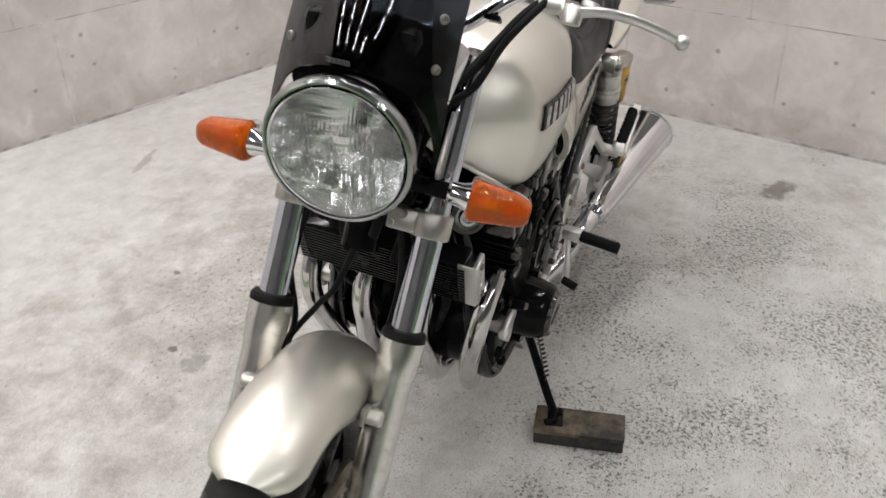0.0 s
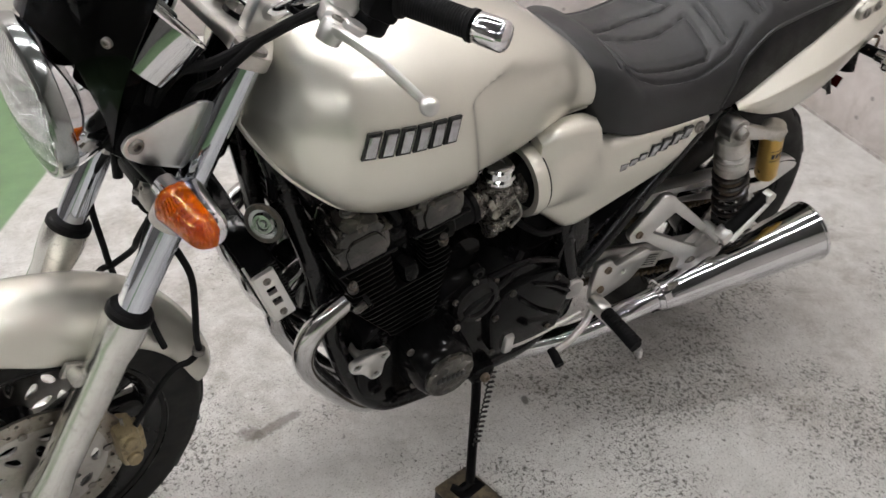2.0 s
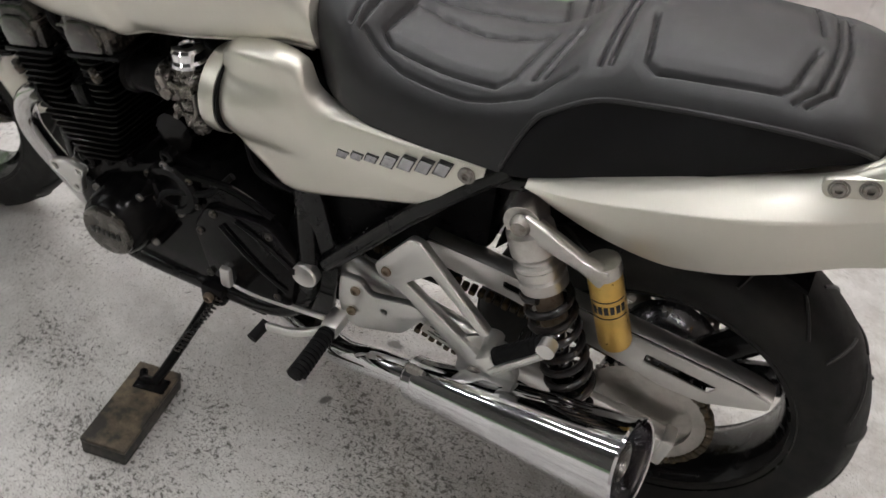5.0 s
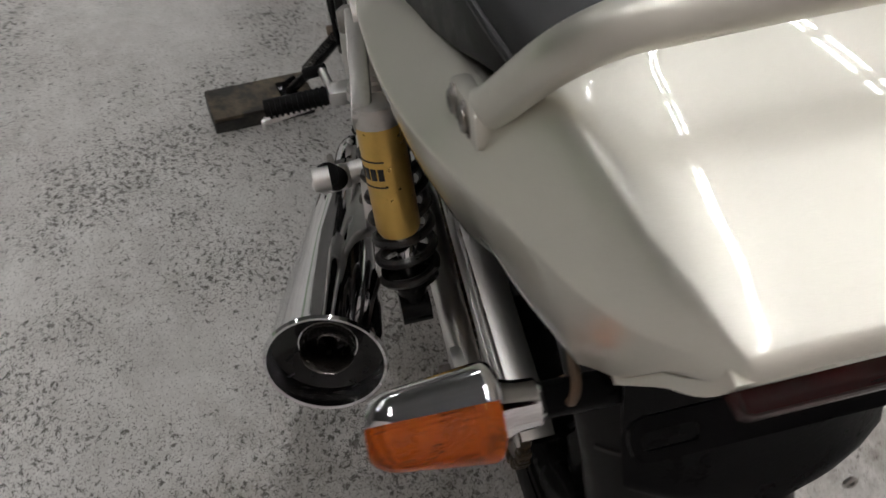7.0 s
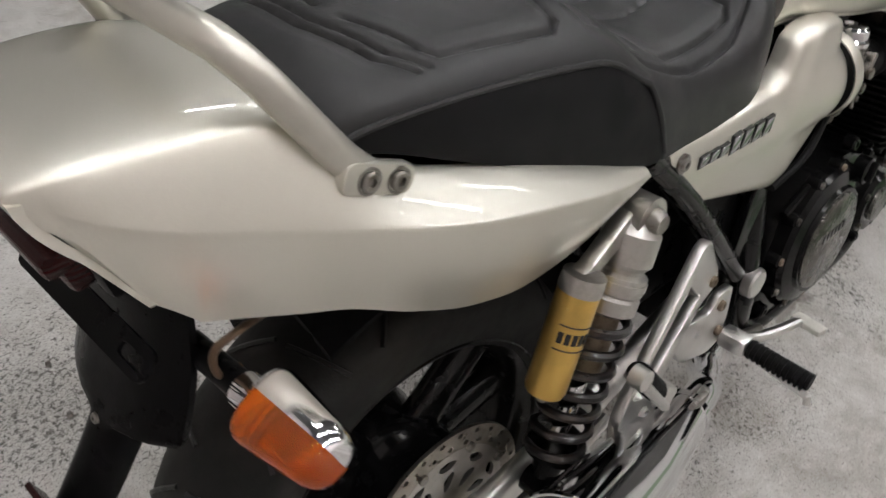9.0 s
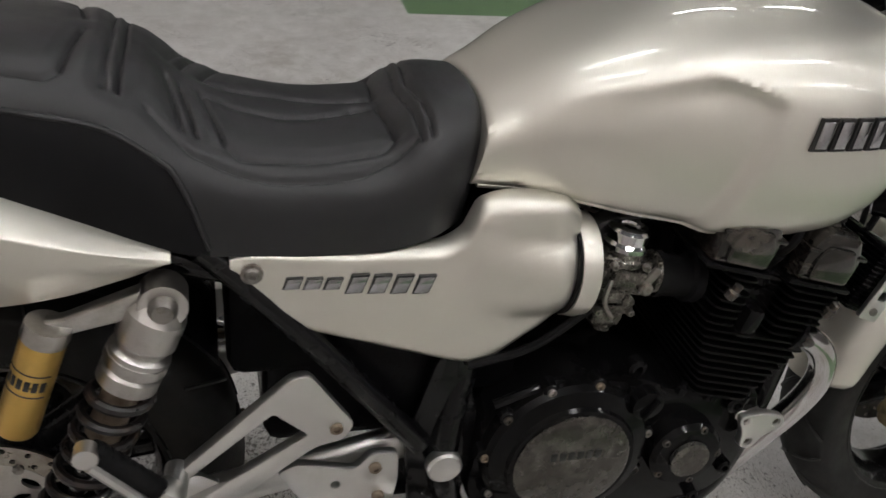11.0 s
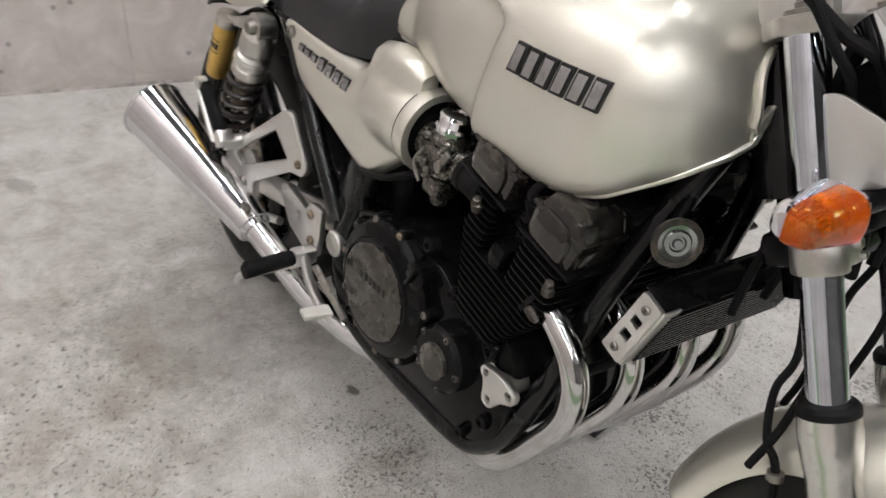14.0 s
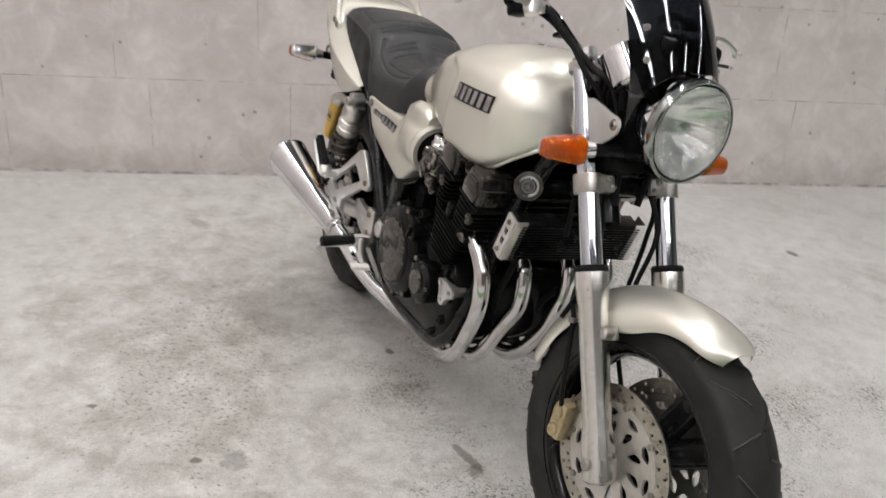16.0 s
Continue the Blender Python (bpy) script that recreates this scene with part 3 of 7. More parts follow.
def tank_section(x):
    """Half a cross-section of the tank, from its underside round to the top: pairs of y and z."""
    zt, w, f = (float(spline(TANK_X, v, [x])[0]) for v in (TANK_TOP, TANK_WIDE, TANK_FOOT))
    zb = float(spline([-0.115, 0.0, 0.1, 0.2, 0.3, 0.345, 0.385, 0.435, 0.47, 0.493, 0.51], [0.787, 0.775, 0.757, 0.742, 0.735, 0.738, 0.751, 0.782, 0.806, 0.828, 0.852], [x])[0])
    mid = zb + (zt - zb) * 0.44
    half = [(0.03, zb + 0.05), (f * 0.75, zb + 0.012), (f - 0.006, zb - 0.001), (f, zb)]
    for k in range(1, 17):
        a = math.pi / 2 * k / 16
        half.append((f + (w - f) * math.sin(a) ** 0.9, mid - (mid - zb) * math.cos(a) ** 1.05))
    for k in range(1, 35):
        a = math.pi / 2 * (1 - k / 34)
        half.append((w * math.sin(a) ** 0.72, mid + (zt - mid) * math.cos(a) ** 0.80))
    out = []
    for y, z in half:
        # hollows for the knees
        edge_x = 0.217 - 0.032 * max(0.0, (0.915 - z) / 0.12) ** 1.4 - 0.05 * max(0.0, (z - 0.905) / 0.03) ** 2
        edge_z = 0.932 - 0.22 * max(0.0, 0.13 - x)
        k = 1 / (1 + math.exp(max(-40, min(40, (x - edge_x) / 0.0042)))) / (1 + math.exp(max(-40, min(40, (z - edge_z) / (0.0045 + 0.03 * max(0.0, 0.16 - x))))))
        k *= min(1.0, max(0.0, (x + 0.115) / 0.06))
        out.append((max(0.0, y - 0.019 * k * min(1, y / 0.1)), z))
    return out


def tank_side(x, z):
    """How far the tank's side stands out at that height."""
    ys, zs = zip(*tank_section(x)[3:])
    return float(np.interp(z, zs, ys))


def fuel_tank():
    xs = np.concatenate([np.linspace(-0.115, 0.12, 24), np.linspace(0.126, 0.235, 26), np.linspace(0.245, 0.51, 36)])
    grid = []
    for x in xs:
        half = tank_section(float(x))
        back = 0.35 * min(1.0, max(0.0, (x - 0.3) / 0.2)) ** 2
        x = tank_pull(x)
        grid.append([(x - back * max(0.0, z - 0.895), -y, z) for y, z in half] + [(x - back * max(0.0, z - 0.895), y, z) for y, z in reversed(half[:-1])])
    # the sloping rear end, where the seat begins
    grid = [[(max(x, -0.106 + 0.22 * (z - 0.80)), y, z) for x, y, z in row] for row in grid]
    last = grid[-1]
    cz = sum(p[2] for p in last) / len(last)
    edge = [[(x + dx, y * k, cz + (z - cz) * k) for x, y, z in last] for dx, k in ((0.003, 0.985), (0.003, 0.965), (-0.004, 0.955), (-0.05, 0.93))]
    grid += edge
    ob = part("fuel_tank", skin(grid, ring=True), PAINT, bike, "pearl champagne fuel tank with knee hollows", 50)
    for s in (1, -1):
        line = []
        for x in np.linspace(-0.10, 0.51, 34):
            y, z = tank_section(float(x))[3]
            line.append((max(tank_pull(x), -0.106 + 0.22 * (z - 0.80)), s * (y + 0.001), z + 0.001))
        ring = [q for q in last if q[1] * s > 0.012 and q[2] > line[-1][2] + 0.01]
        ring = ring if ring[0][2] < ring[-1][2] else ring[::-1]
        line += [(x + 0.003, y, z) for x, y, z in ring[::4] if z < 0.957]
        part("seam", tube(line, 0.0052, 8, 2), PAINT, ob, "rolled seam lip along the tank's edge")
    # black plate in the front recess, standing in for the shade inside it
    hollow = skin([edge[-1], [(x - 0.004, y * 0.9, cz + (z - cz) * 0.9) for x, y, z in edge[-1]]], ring=True)
    part("front_shade_plate", moved(hollow, Matrix.Translation((0.003, 0, 0))), PLASTIC, ob, "black plate for the shade in the tank's front recess")
    part("filler_cap", lathe([(0.036, 0), (0.036, 0.006), (0.032, 0.010), (0.012, 0.011), (0, 0.011)], (0.245, 0, 0.999), (0.05, 0, 1), 28), CHROME, ob)
    # raised maker's badges, as plain slanted blocks
    for s in (1, -1):
        for i in range(6):
            x = (0.3815 if s > 0 else 0.3925) - 0.0245 * i
            z = 0.8865
            y = tank_side(x, z)
            out = Vector((-(tank_side(x + 0.01, z) - tank_side(x - 0.01, z)) / 0.02, 1, -(tank_side(x, z + 0.01) - tank_side(x, z - 0.01)) / 0.02)).normalized()
            out.y *= s
            up = (Vector((0, 0, 1)) - out * out.z).normalized()
            fwd = up.cross(out)
            m = Matrix(((fwd.x, up.x, out.x, x), (fwd.y, up.y, out.y, s * y), (fwd.z, up.z, out.z, z), (0, 0, 0, 1)))
            k = 0.0035
            shape = [(-0.0088 - k, -0.0178), (0.0088 - k, -0.0178), (0.0088 + k, 0.0178), (-0.0088 + k, 0.0178)]
            part("badge_back", plate([(a * 1.16, b * 1.08) for a, b in shape], 0.0048, m @ Matrix.Translation((0, 0, -0.001))), DARK_TRIM, ob)
            part("badge_block", plate([(a * 0.86, b * 0.9) for a, b in shape], 0.0075, m @ Matrix.Translation((0, 0, -0.001)), bevel=0.0015), BADGE_CHROME, ob, "tarnished chrome badge block")
    return ob


SEAT_X = [-0.098, -0.115, -0.16, -0.21, -0.28, -0.36, -0.42, -0.47, -0.52, -0.60, -0.70, -0.77, -0.81, -0.835]
SEAT_TOP = [0.866, 0.876, 0.873, 0.838, 0.832, 0.842, 0.866, 0.904, 0.929, 0.938, 0.942, 0.937, 0.922, 0.892]
SEAT_WIDE = [0.112, 0.127, 0.151, 0.160, 0.163, 0.166, 0.170, 0.169, 0.164, 0.157, 0.148, 0.135, 0.118, 0.075]
SEAT_LOW = [0.738, 0.734, 0.729, 0.724, 0.724, 0.729, 0.735, 0.748, 0.765, 0.798, 0.845, 0.876, 0.886, 0.890]


def seat_seams():
    """Stitched lines of the cover, in plan, for one half."""
    front = [(-0.205, 0.012), (-0.198, 0.098), (-0.215, 0.112), (-0.37, 0.128), (-0.385, 0.115), (-0.408, 0.022), (-0.32, 0.034), (-0.205, 0.012)]
    rear = [(-0.525, 0.02), (-0.54, 0.112), (-0.555, 0.122), (-0.69, 0.112), (-0.70, 0.10), (-0.715, 0.02)]
    lines = [front, rear]
    for d in (0.016, 0.030):
        lines.append([(-0.398 - d, 0.118), (-0.415 - d, 0.024)])
        lines.append([(-0.186 + d * 0.8, 0.120), (-0.190 + d * 0.8, 0.06), (-0.196 + d * 0.8, 0.0)])
        lines.append([(-0.515 + d * 0.9, 0.118), (-0.512 + d * 0.9, 0.0)])
        lines.append([(-0.690 - d, 0.118), (-0.712 - d, 0.09), (-0.720 - d, 0.0)])
    lines.append([(-0.18, 0.116), (-0.24, 0.137), (-0.34, 0.146), (-0.42, 0.14), (-0.46, 0.12)])
    return lines


def seat():
    xs = np.linspace(-0.098, -0.835, 330)
    top, wide, low = (spline(SEAT_X, v, xs) for v in (SEAT_TOP, SEAT_WIDE, SEAT_LOW))
    n = 84
    angles = np.linspace(0, math.pi / 2, n)
    px = np.repeat(xs[:, None], n, 1)
    py = wide[:, None] * np.sin(angles) ** 0.70
    pz = low[:, None] + (top - low)[:, None] * np.cos(angles) ** 0.50
    near = np.full(px.shape, 9.0)
    for line in seat_seams():
        for (ax, ay), (bx, by) in zip(line, line[1:]):
            dx, dy = bx - ax, by - ay
            t = np.clip(((px - ax) * dx + (py - ay) * dy) / (dx * dx + dy * dy), 0, 1)
            near = np.minimum(near, np.hypot(px - ax - t * dx, py - ay - t * dy))
    upper = np.clip((pz - low[:, None]) / (top - low)[:, None] * 2 - 0.6, 0, 1)
    pz = pz - upper * (0.0052 * np.exp(-(near / 0.0026) ** 2)) + upper * 0.003 * np.clip(near / 0.018, 0, 1)
    # the nose leans forward on to the tank
    px = px + np.clip(1 - (-0.098 - px) / 0.15, 0, 1) * (0.22 * (pz - 0.80) - 0.002)
    grid = []
    for i in range(len(xs)):
        half = [(px[i, k], py[i, k], pz[i, k]) for k in range(n)]
        grid.append([(x, -y, z) for x, y, z in reversed(half)] + half[1:])
    def under_piping(f):
        c = f.calc_center_median()
        if c.x > -0.405 or c.x < -0.832:
            return False
        t = float(spline(SEAT_X, SEAT_TOP, [c.x])[0])
        edge = 0.742 + (0.828 - 0.742) * (-0.405 - c.x) / 0.032 if c.x > -0.437 else t - 0.050 + 0.075 * max(0.0, -c.x - 0.56)
        return c.z < min(edge, t - 0.02)

    cover, sides = skin(grid, ring=True), skin(grid, ring=True)
    bmesh.ops.delete(cover, geom=[f for f in cover.faces if under_piping(f)], context="FACES")
    bmesh.ops.delete(sides, geom=[f for f in sides.faces if not under_piping(f)], context="FACES")
    ob = part("seat", cover, VINYL, bike, "black stitched vinyl dual seat", 60)
    part("seat_side", sides, SIDE_VINYL, ob, "darker black vinyl side panels")
    for s in (1, -1):
        px = [-0.452, -0.50, -0.56, -0.64, -0.72, -0.78, -0.812, -0.828]
        pt, pw, pl = (spline(SEAT_X, v, px) for v in (SEAT_TOP, SEAT_WIDE, SEAT_LOW))
        rows = []
        for x, t, w, l in zip(px, pt, pw, pl):
            zz = t - 0.050 + 0.075 * max(0.0, -x - 0.56)
            a = math.acos(min(1.0, max(0.02, (zz - l) / (t - l)) ** (1 / 0.50)))
            rows.append((x, s * (w * math.sin(a) ** 0.70 + 0.0005), zz))
        start = [(-0.405, s * 0.1685, 0.742), (-0.42, s * 0.168, 0.79), (-0.437, s * 0.163, 0.828)]
        part("piping", tube(start + rows, 0.0036, 8, 4), VINYL, ob, "black piping")
    return ob


def side_covers():
    """Painted panels under the seat, moulded round the intake end."""
    for s in (1, -1):
        xs = np.linspace(-0.385, 0.022, 72)
        top = spline([-0.385, -0.36, -0.24, -0.15, -0.118, -0.10, -0.06, 0.0, 0.022], [0.728, 0.732, 0.726, 0.726, 0.742, 0.780, 0.790, 0.784, 0.768], xs)
        low = np.interp(xs, [-0.385, -0.355, -0.32, -0.115, -0.098, -0.072, -0.03, 0.0, 0.022], [0.705, 0.668, 0.632, 0.560, 0.555, 0.558, 0.593, 0.616, 0.63])
        grid = []
        for x, zt, zl in zip(xs, top, low):
            row = []
            boss = max(0.0, min(1.0, (x + 0.150) / 0.170))
            boss = boss * boss * (3 - 2 * boss)
            for k in range(25):
                v = k / 24
                z = zl + (zt - zl) * v
                y = 0.171 + 0.005 * math.sin(math.pi * v)
                # a shallow step behind the block that meets the tank
                y -= 0.006 / (1 + math.exp(max(-40.0, min(40.0, (x + 0.088 + 0.55 * (0.74 - z)) / 0.004)))) * max(0.0, min(1.0, (z - 0.66) / 0.05))
                # drawn round towards the intake
                y += boss * max(0.0, 0.131 + max(0.0006, 0.067 ** 2 - (z - 0.684) ** 2) ** 0.5 - y) - 0.012 * max(0.0, (x + 0.02) / 0.042) ** 2
                y -= 0.016 * max(0, (v - 0.93) / 0.07) ** 2 + 0.016 * max(0, (0.07 - v) / 0.07) ** 2
                row.append((x, s * y, z))
            inner = [(x, s * 0.13, zt - 0.004), (x, s * 0.13, zl + 0.004)]
            grid.append(row + inner)
        ob = part("side_cover", skin(grid, ring=True), PAINT, bike, "pearl champagne side cover with a chrome badge", 45)
        part("intake_ring", moved(lathe([(0.054, -0.012), (0.066, -0.012), (0.068, 0.0), (0.066, 0.013), (0.054, 0.013)], (0, 0, 0), (1, 0, 0), 40, closed=True),
                                  pose(0.030, s * 0.134, 0.682, 0, 4, 0)), PAINT, ob, "painted ring round the intake end")
        part("intake_boot", moved(lathe([(0.0645, -0.016), (0.0645, -0.013), (0.055, -0.004), (0.030, 0.002), (0.028, 0.03)], (0, 0, 0), (1, 0, 0), 36), pose(0.030, s * 0.134, 0.682, 0, 4, 0)), RUBBER, ob, "black rubber intake boot")
        part("bolt", bolt((-0.362, s * 0.170, 0.710), (0, s, 0), 0.009, 0.007), BOLT, ob)
        part("washer", lathe([(0.0125, 0), (0.0125, 0.004), (0.010, 0.005)], (-0.362, s * 0.169, 0.710), (0, s, 0), 20), BOLT, ob)
        # model badge, as plain slanted bars
        for i in range(7):
            small = i < 3
            u = (0.0 + 0.0225 * i) / 1.0 if small else 0.072 + 0.0262 * (i - 3)
            x = -0.318 + u if s < 0 else -0.177 - u
            z = 0.696 - 0.010 * (u / 0.15) if s < 0 else 0.671 + 0.036 * (u / 0.15)
            h = 0.0062 if small else 0.0105
            w = 0.0080 if small else 0.0088
            k = 0.35 if s < 0 else -0.35
            shape = [(-w - h * k, -h), (w - h * k, -h), (w + h * k, h), (-w + h * k, h)]
            m = side_pose(s, x, 0.167, z)
            part("badge_back", plate([(a * 1.15, b * 1.12) for a, b in shape], 0.007, m), DARK_TRIM, ob)
            part("badge_bar", plate(shape, 0.0085, m, bevel=0.0008), BADGE_CHROME, ob, "tarnished chrome badge bar")


def tail():
    """Painted cowl behind and beside the seat."""
    st = [-0.445, -0.50, -0.56, -0.635, -0.70, -0.77, -0.83, -0.87, -0.95, -1.0, -1.036]
    p1y = [0.168, 0.156, 0.149, 0.144, 0.140, 0.136, 0.133, 0.129, 0.120, 0.112, 0.104]
    p1z = [0.741, 0.765, 0.790, 0.820, 0.843, 0.870, 0.921, 0.942, 0.950, 0.951, 0.948]
    p2y = [0.180, 0.193, 0.200, 0.201, 0.197, 0.187, 0.174, 0.164, 0.145, 0.131, 0.112]
    p2z = [0.737, 0.752, 0.770, 0.791, 0.808, 0.829, 0.850, 0.864, 0.893, 0.912, 0.930]
    p3y = [0.176, 0.180, 0.178, 0.172, 0.168, 0.162, 0.150, 0.146, 0.134, 0.128, 0.124]
    p3z = [0.731, 0.714, 0.696, 0.685, 0.698, 0.728, 0.759, 0.776, 0.808, 0.824, 0.834]
    p0z = [0.72, 0.735, 0.75, 0.78, 0.80, 0.83, 0.86, 0.938, 0.948, 0.957, 0.957, 0.953]
    xs = np.concatenate([np.linspace(-0.445, -0.82, 40), np.linspace(-0.826, -0.88, 14), np.linspace(-0.886, -1.036, 24)])
    v = [spline(st, q, xs) for q in (p1y, p1z, p2y, p2z, p3y, p3z)] + [spline([-0.445, -0.50, -0.56, -0.635, -0.70, -0.77, -0.812, -0.830, -0.85, -0.95, -1.0, -1.036], p0z, xs)]
    grid = []
    for i, x in enumerate(xs):
        ay, az, by, bz, cy, cz, oz = (q[i] for q in v)
        back = max(0.0, (-x - 0.95) / 0.086)
        half = []
        for k in range(11):
            t = 1 - (1 - k / 10) ** 1.6
            half.append((x, ay * t * 0.985, oz + (az - oz) * t ** 4))
        for k in range(1, 13):
            t = 0.5 - 0.5 * math.cos(math.pi * k / 12)
            half.append((x + back * 0.012 * t, ay + (by - ay) * t, az + (bz - az) * t + 0.003 * math.sin(math.pi * t)))
        for k in range(1, 10):
            t = (k / 9) ** 1.7
            bulge = 0.004 * math.sin(math.pi * t)
            half.append((x + back * (0.012 + 0.048 * t), by + (cy - by) * t + bulge, bz + (cz - bz) * t))
        for turn in range(5):
            half = [tuple((a + 2 * b + c) / 4 for a, b, c in zip(half[k - 1], half[k], half[k + 1])) if 7 < k < 14 or (20 < k < 24 and turn == 0) else half[k] for k in range(len(half))]
        half.append((half[-1][0], cy - 0.012, cz + 0.002))
        half.append((half[-1][0], cy - 0.014, cz + 0.03))
        grid.append([(a, -b, c) for a, b, c in reversed(half)] + half[1:])
    last = grid[-1]
    for dx, dz, k in ((-0.004, -0.0015, 0.998), (-0.0072, -0.0050, 0.992), (-0.0085, -0.0100, 0.984)):
        row = []
        for x, y, z in last:
            up = min(1.0, max(0.0, (z - 0.90) / 0.035))
            row.append((x + dx * (0.25 + 0.75 * up), y * k, z + dz * up))
        grid.append(row)
    ob = part("tail_cowl", skin(grid, ring=True, caps=True), PAINT, bike, "pearl champagne tail cowl", 50)
    # the sloping panel that closes the rear, cut out round the lamp
    rows = []
    for j in range(13):
        row = []
        for i in range(33):
            u = -1 + i / 16
            foot = 0.892 - 0.056 * max(0.0, min(1.0, (abs(u) - 0.66) / 0.22)) ** 2 * (3 - 2 * max(0.0, min(1.0, (abs(u) - 0.66) / 0.22)))
            z = 0.940 + (foot - 0.940) * j / 12
            t = max(0.0, (0.936 - z) / 0.100)
            row.append((-1.0435 + 0.062 * t - 0.004 * math.sin(math.pi * min(1.0, t * 2)), u * (0.1095 + 0.0165 * t), z))
        rows.append(row + [(x + 0.010, y * 0.99, z - 0.002) for x, y, z in reversed(row)])
    part("rear_panel", skin(rows, ring=True), PAINT, ob)
    return ob


def grab_rail():
    half = [(-0.798, 0.152, 0.874), (-0.822, 0.151, 0.898), (-0.842, 0.145, 0.927), (-0.868, 0.130, 0.969), (-0.884, 0.108, 0.994), (-0.889, 0.08, 1.0), (-0.889, 0.04, 1.001)]
    line = half + [(-0.889, 0, 1.001)] + [(x, -y, z) for x, y, z in reversed(half)]
    ob = part("grab_rail", tube(line, 0.0108, 18, 7, wide=1.3, up=(0, 1, 0)), SILVER_PAINT, bike, "satin silver passenger grab rail")
    for s in (1, -1):
        m = basis((-0.797, s * 0.149, 0.8755), (0.92, 0, -0.36), (-s * 0.36, 0, -s * 0.92))
        out = rounded([(-0.040, -0.013), (0.034, -0.013), (0.034, 0.013), (-0.040, 0.015)], 0.0115, 4)
        part("rail_foot", plate(out, 0.015, m, bevel=0.004), SILVER_PAINT, ob)
        for x in (-0.015, 0.016):
            part("bolt", moved(bolt((x, 0.0, 0.014), (0, 0, 1), 0.0088, 0.005), m), BOLT, ob)
            part("washer", moved(lathe([(0.0118, 0.0), (0.0118, 0.0018), (0.0095, 0.0018), (0.0095, 0.0)], (x, 0, 0.014), (0, 0, 1), 18, closed=True), m), BOLT, ob)
    return ob


def turn_signal(m, label):
    """Orange lens and chrome shell on a short stalk; the stalk points along the pose's x, the lens faces its y."""
    xs = np.linspace(0, 1, 22)
    grid_c, grid_o = [], []
    for u in xs:
        x = 0.03 + 0.086 * u
        h = 0.0295 - 0.0105 * u
        d = 0.034 - 0.010 * u
        r = max(min(1.0, 0.72 + 0.28 * (u / 0.08) ** 0.5, 0.66 + 0.34 * ((1 - u) / 0.16) ** 0.5), 0.6)
        ring_c, ring_o = [], []
        for k in range(24):
            a = 2 * math.pi * k / 24
            y, z = math.cos(a), math.sin(a)
            yy = math.copysign(abs(y) ** 0.74, y) * d * r
            zz = math.copysign(abs(z) ** 0.74, z) * h * r
            ring_c.append((x, min(yy, -0.004), zz * 1.02))
            ring_o.append((x + 0.002, max(yy, -0.004), zz))
        grid_c.append(ring_c)
        grid_o.append(ring_o)
    shell = part("turn_signal", moved(joined(skin(grid_c, ring=True), lathe([(0.010, 0.0), (0.016, 0.006), (0.017, 0.020), (0.021, 0.032)], (0, 0, 0), (1, 0, 0), 20)), m), CHROME, bike, label, 40)
    part("lens", moved(skin(grid_o, ring=True), m), ORANGE, shell, "ribbed orange lens", 40)
    part("stalk", moved(tube([(-0.075, 0, 0), (0.002, 0, 0)], 0.0125, 14), m), PLASTIC, shell, "black rubber stalk")
    return shell


def basis(origin, x, y):
    """A pose from its origin, its x axis and, roughly, its y axis."""
    x = Vector(x).normalized()
    z = x.cross(Vector(y)).normalized()
    y = z.cross(x)
    return Matrix(((x.x, y.x, z.x, origin[0]), (x.y, y.y, z.y, origin[1]), (x.z, y.z, z.z, origin[2]), (0, 0, 0, 1)))


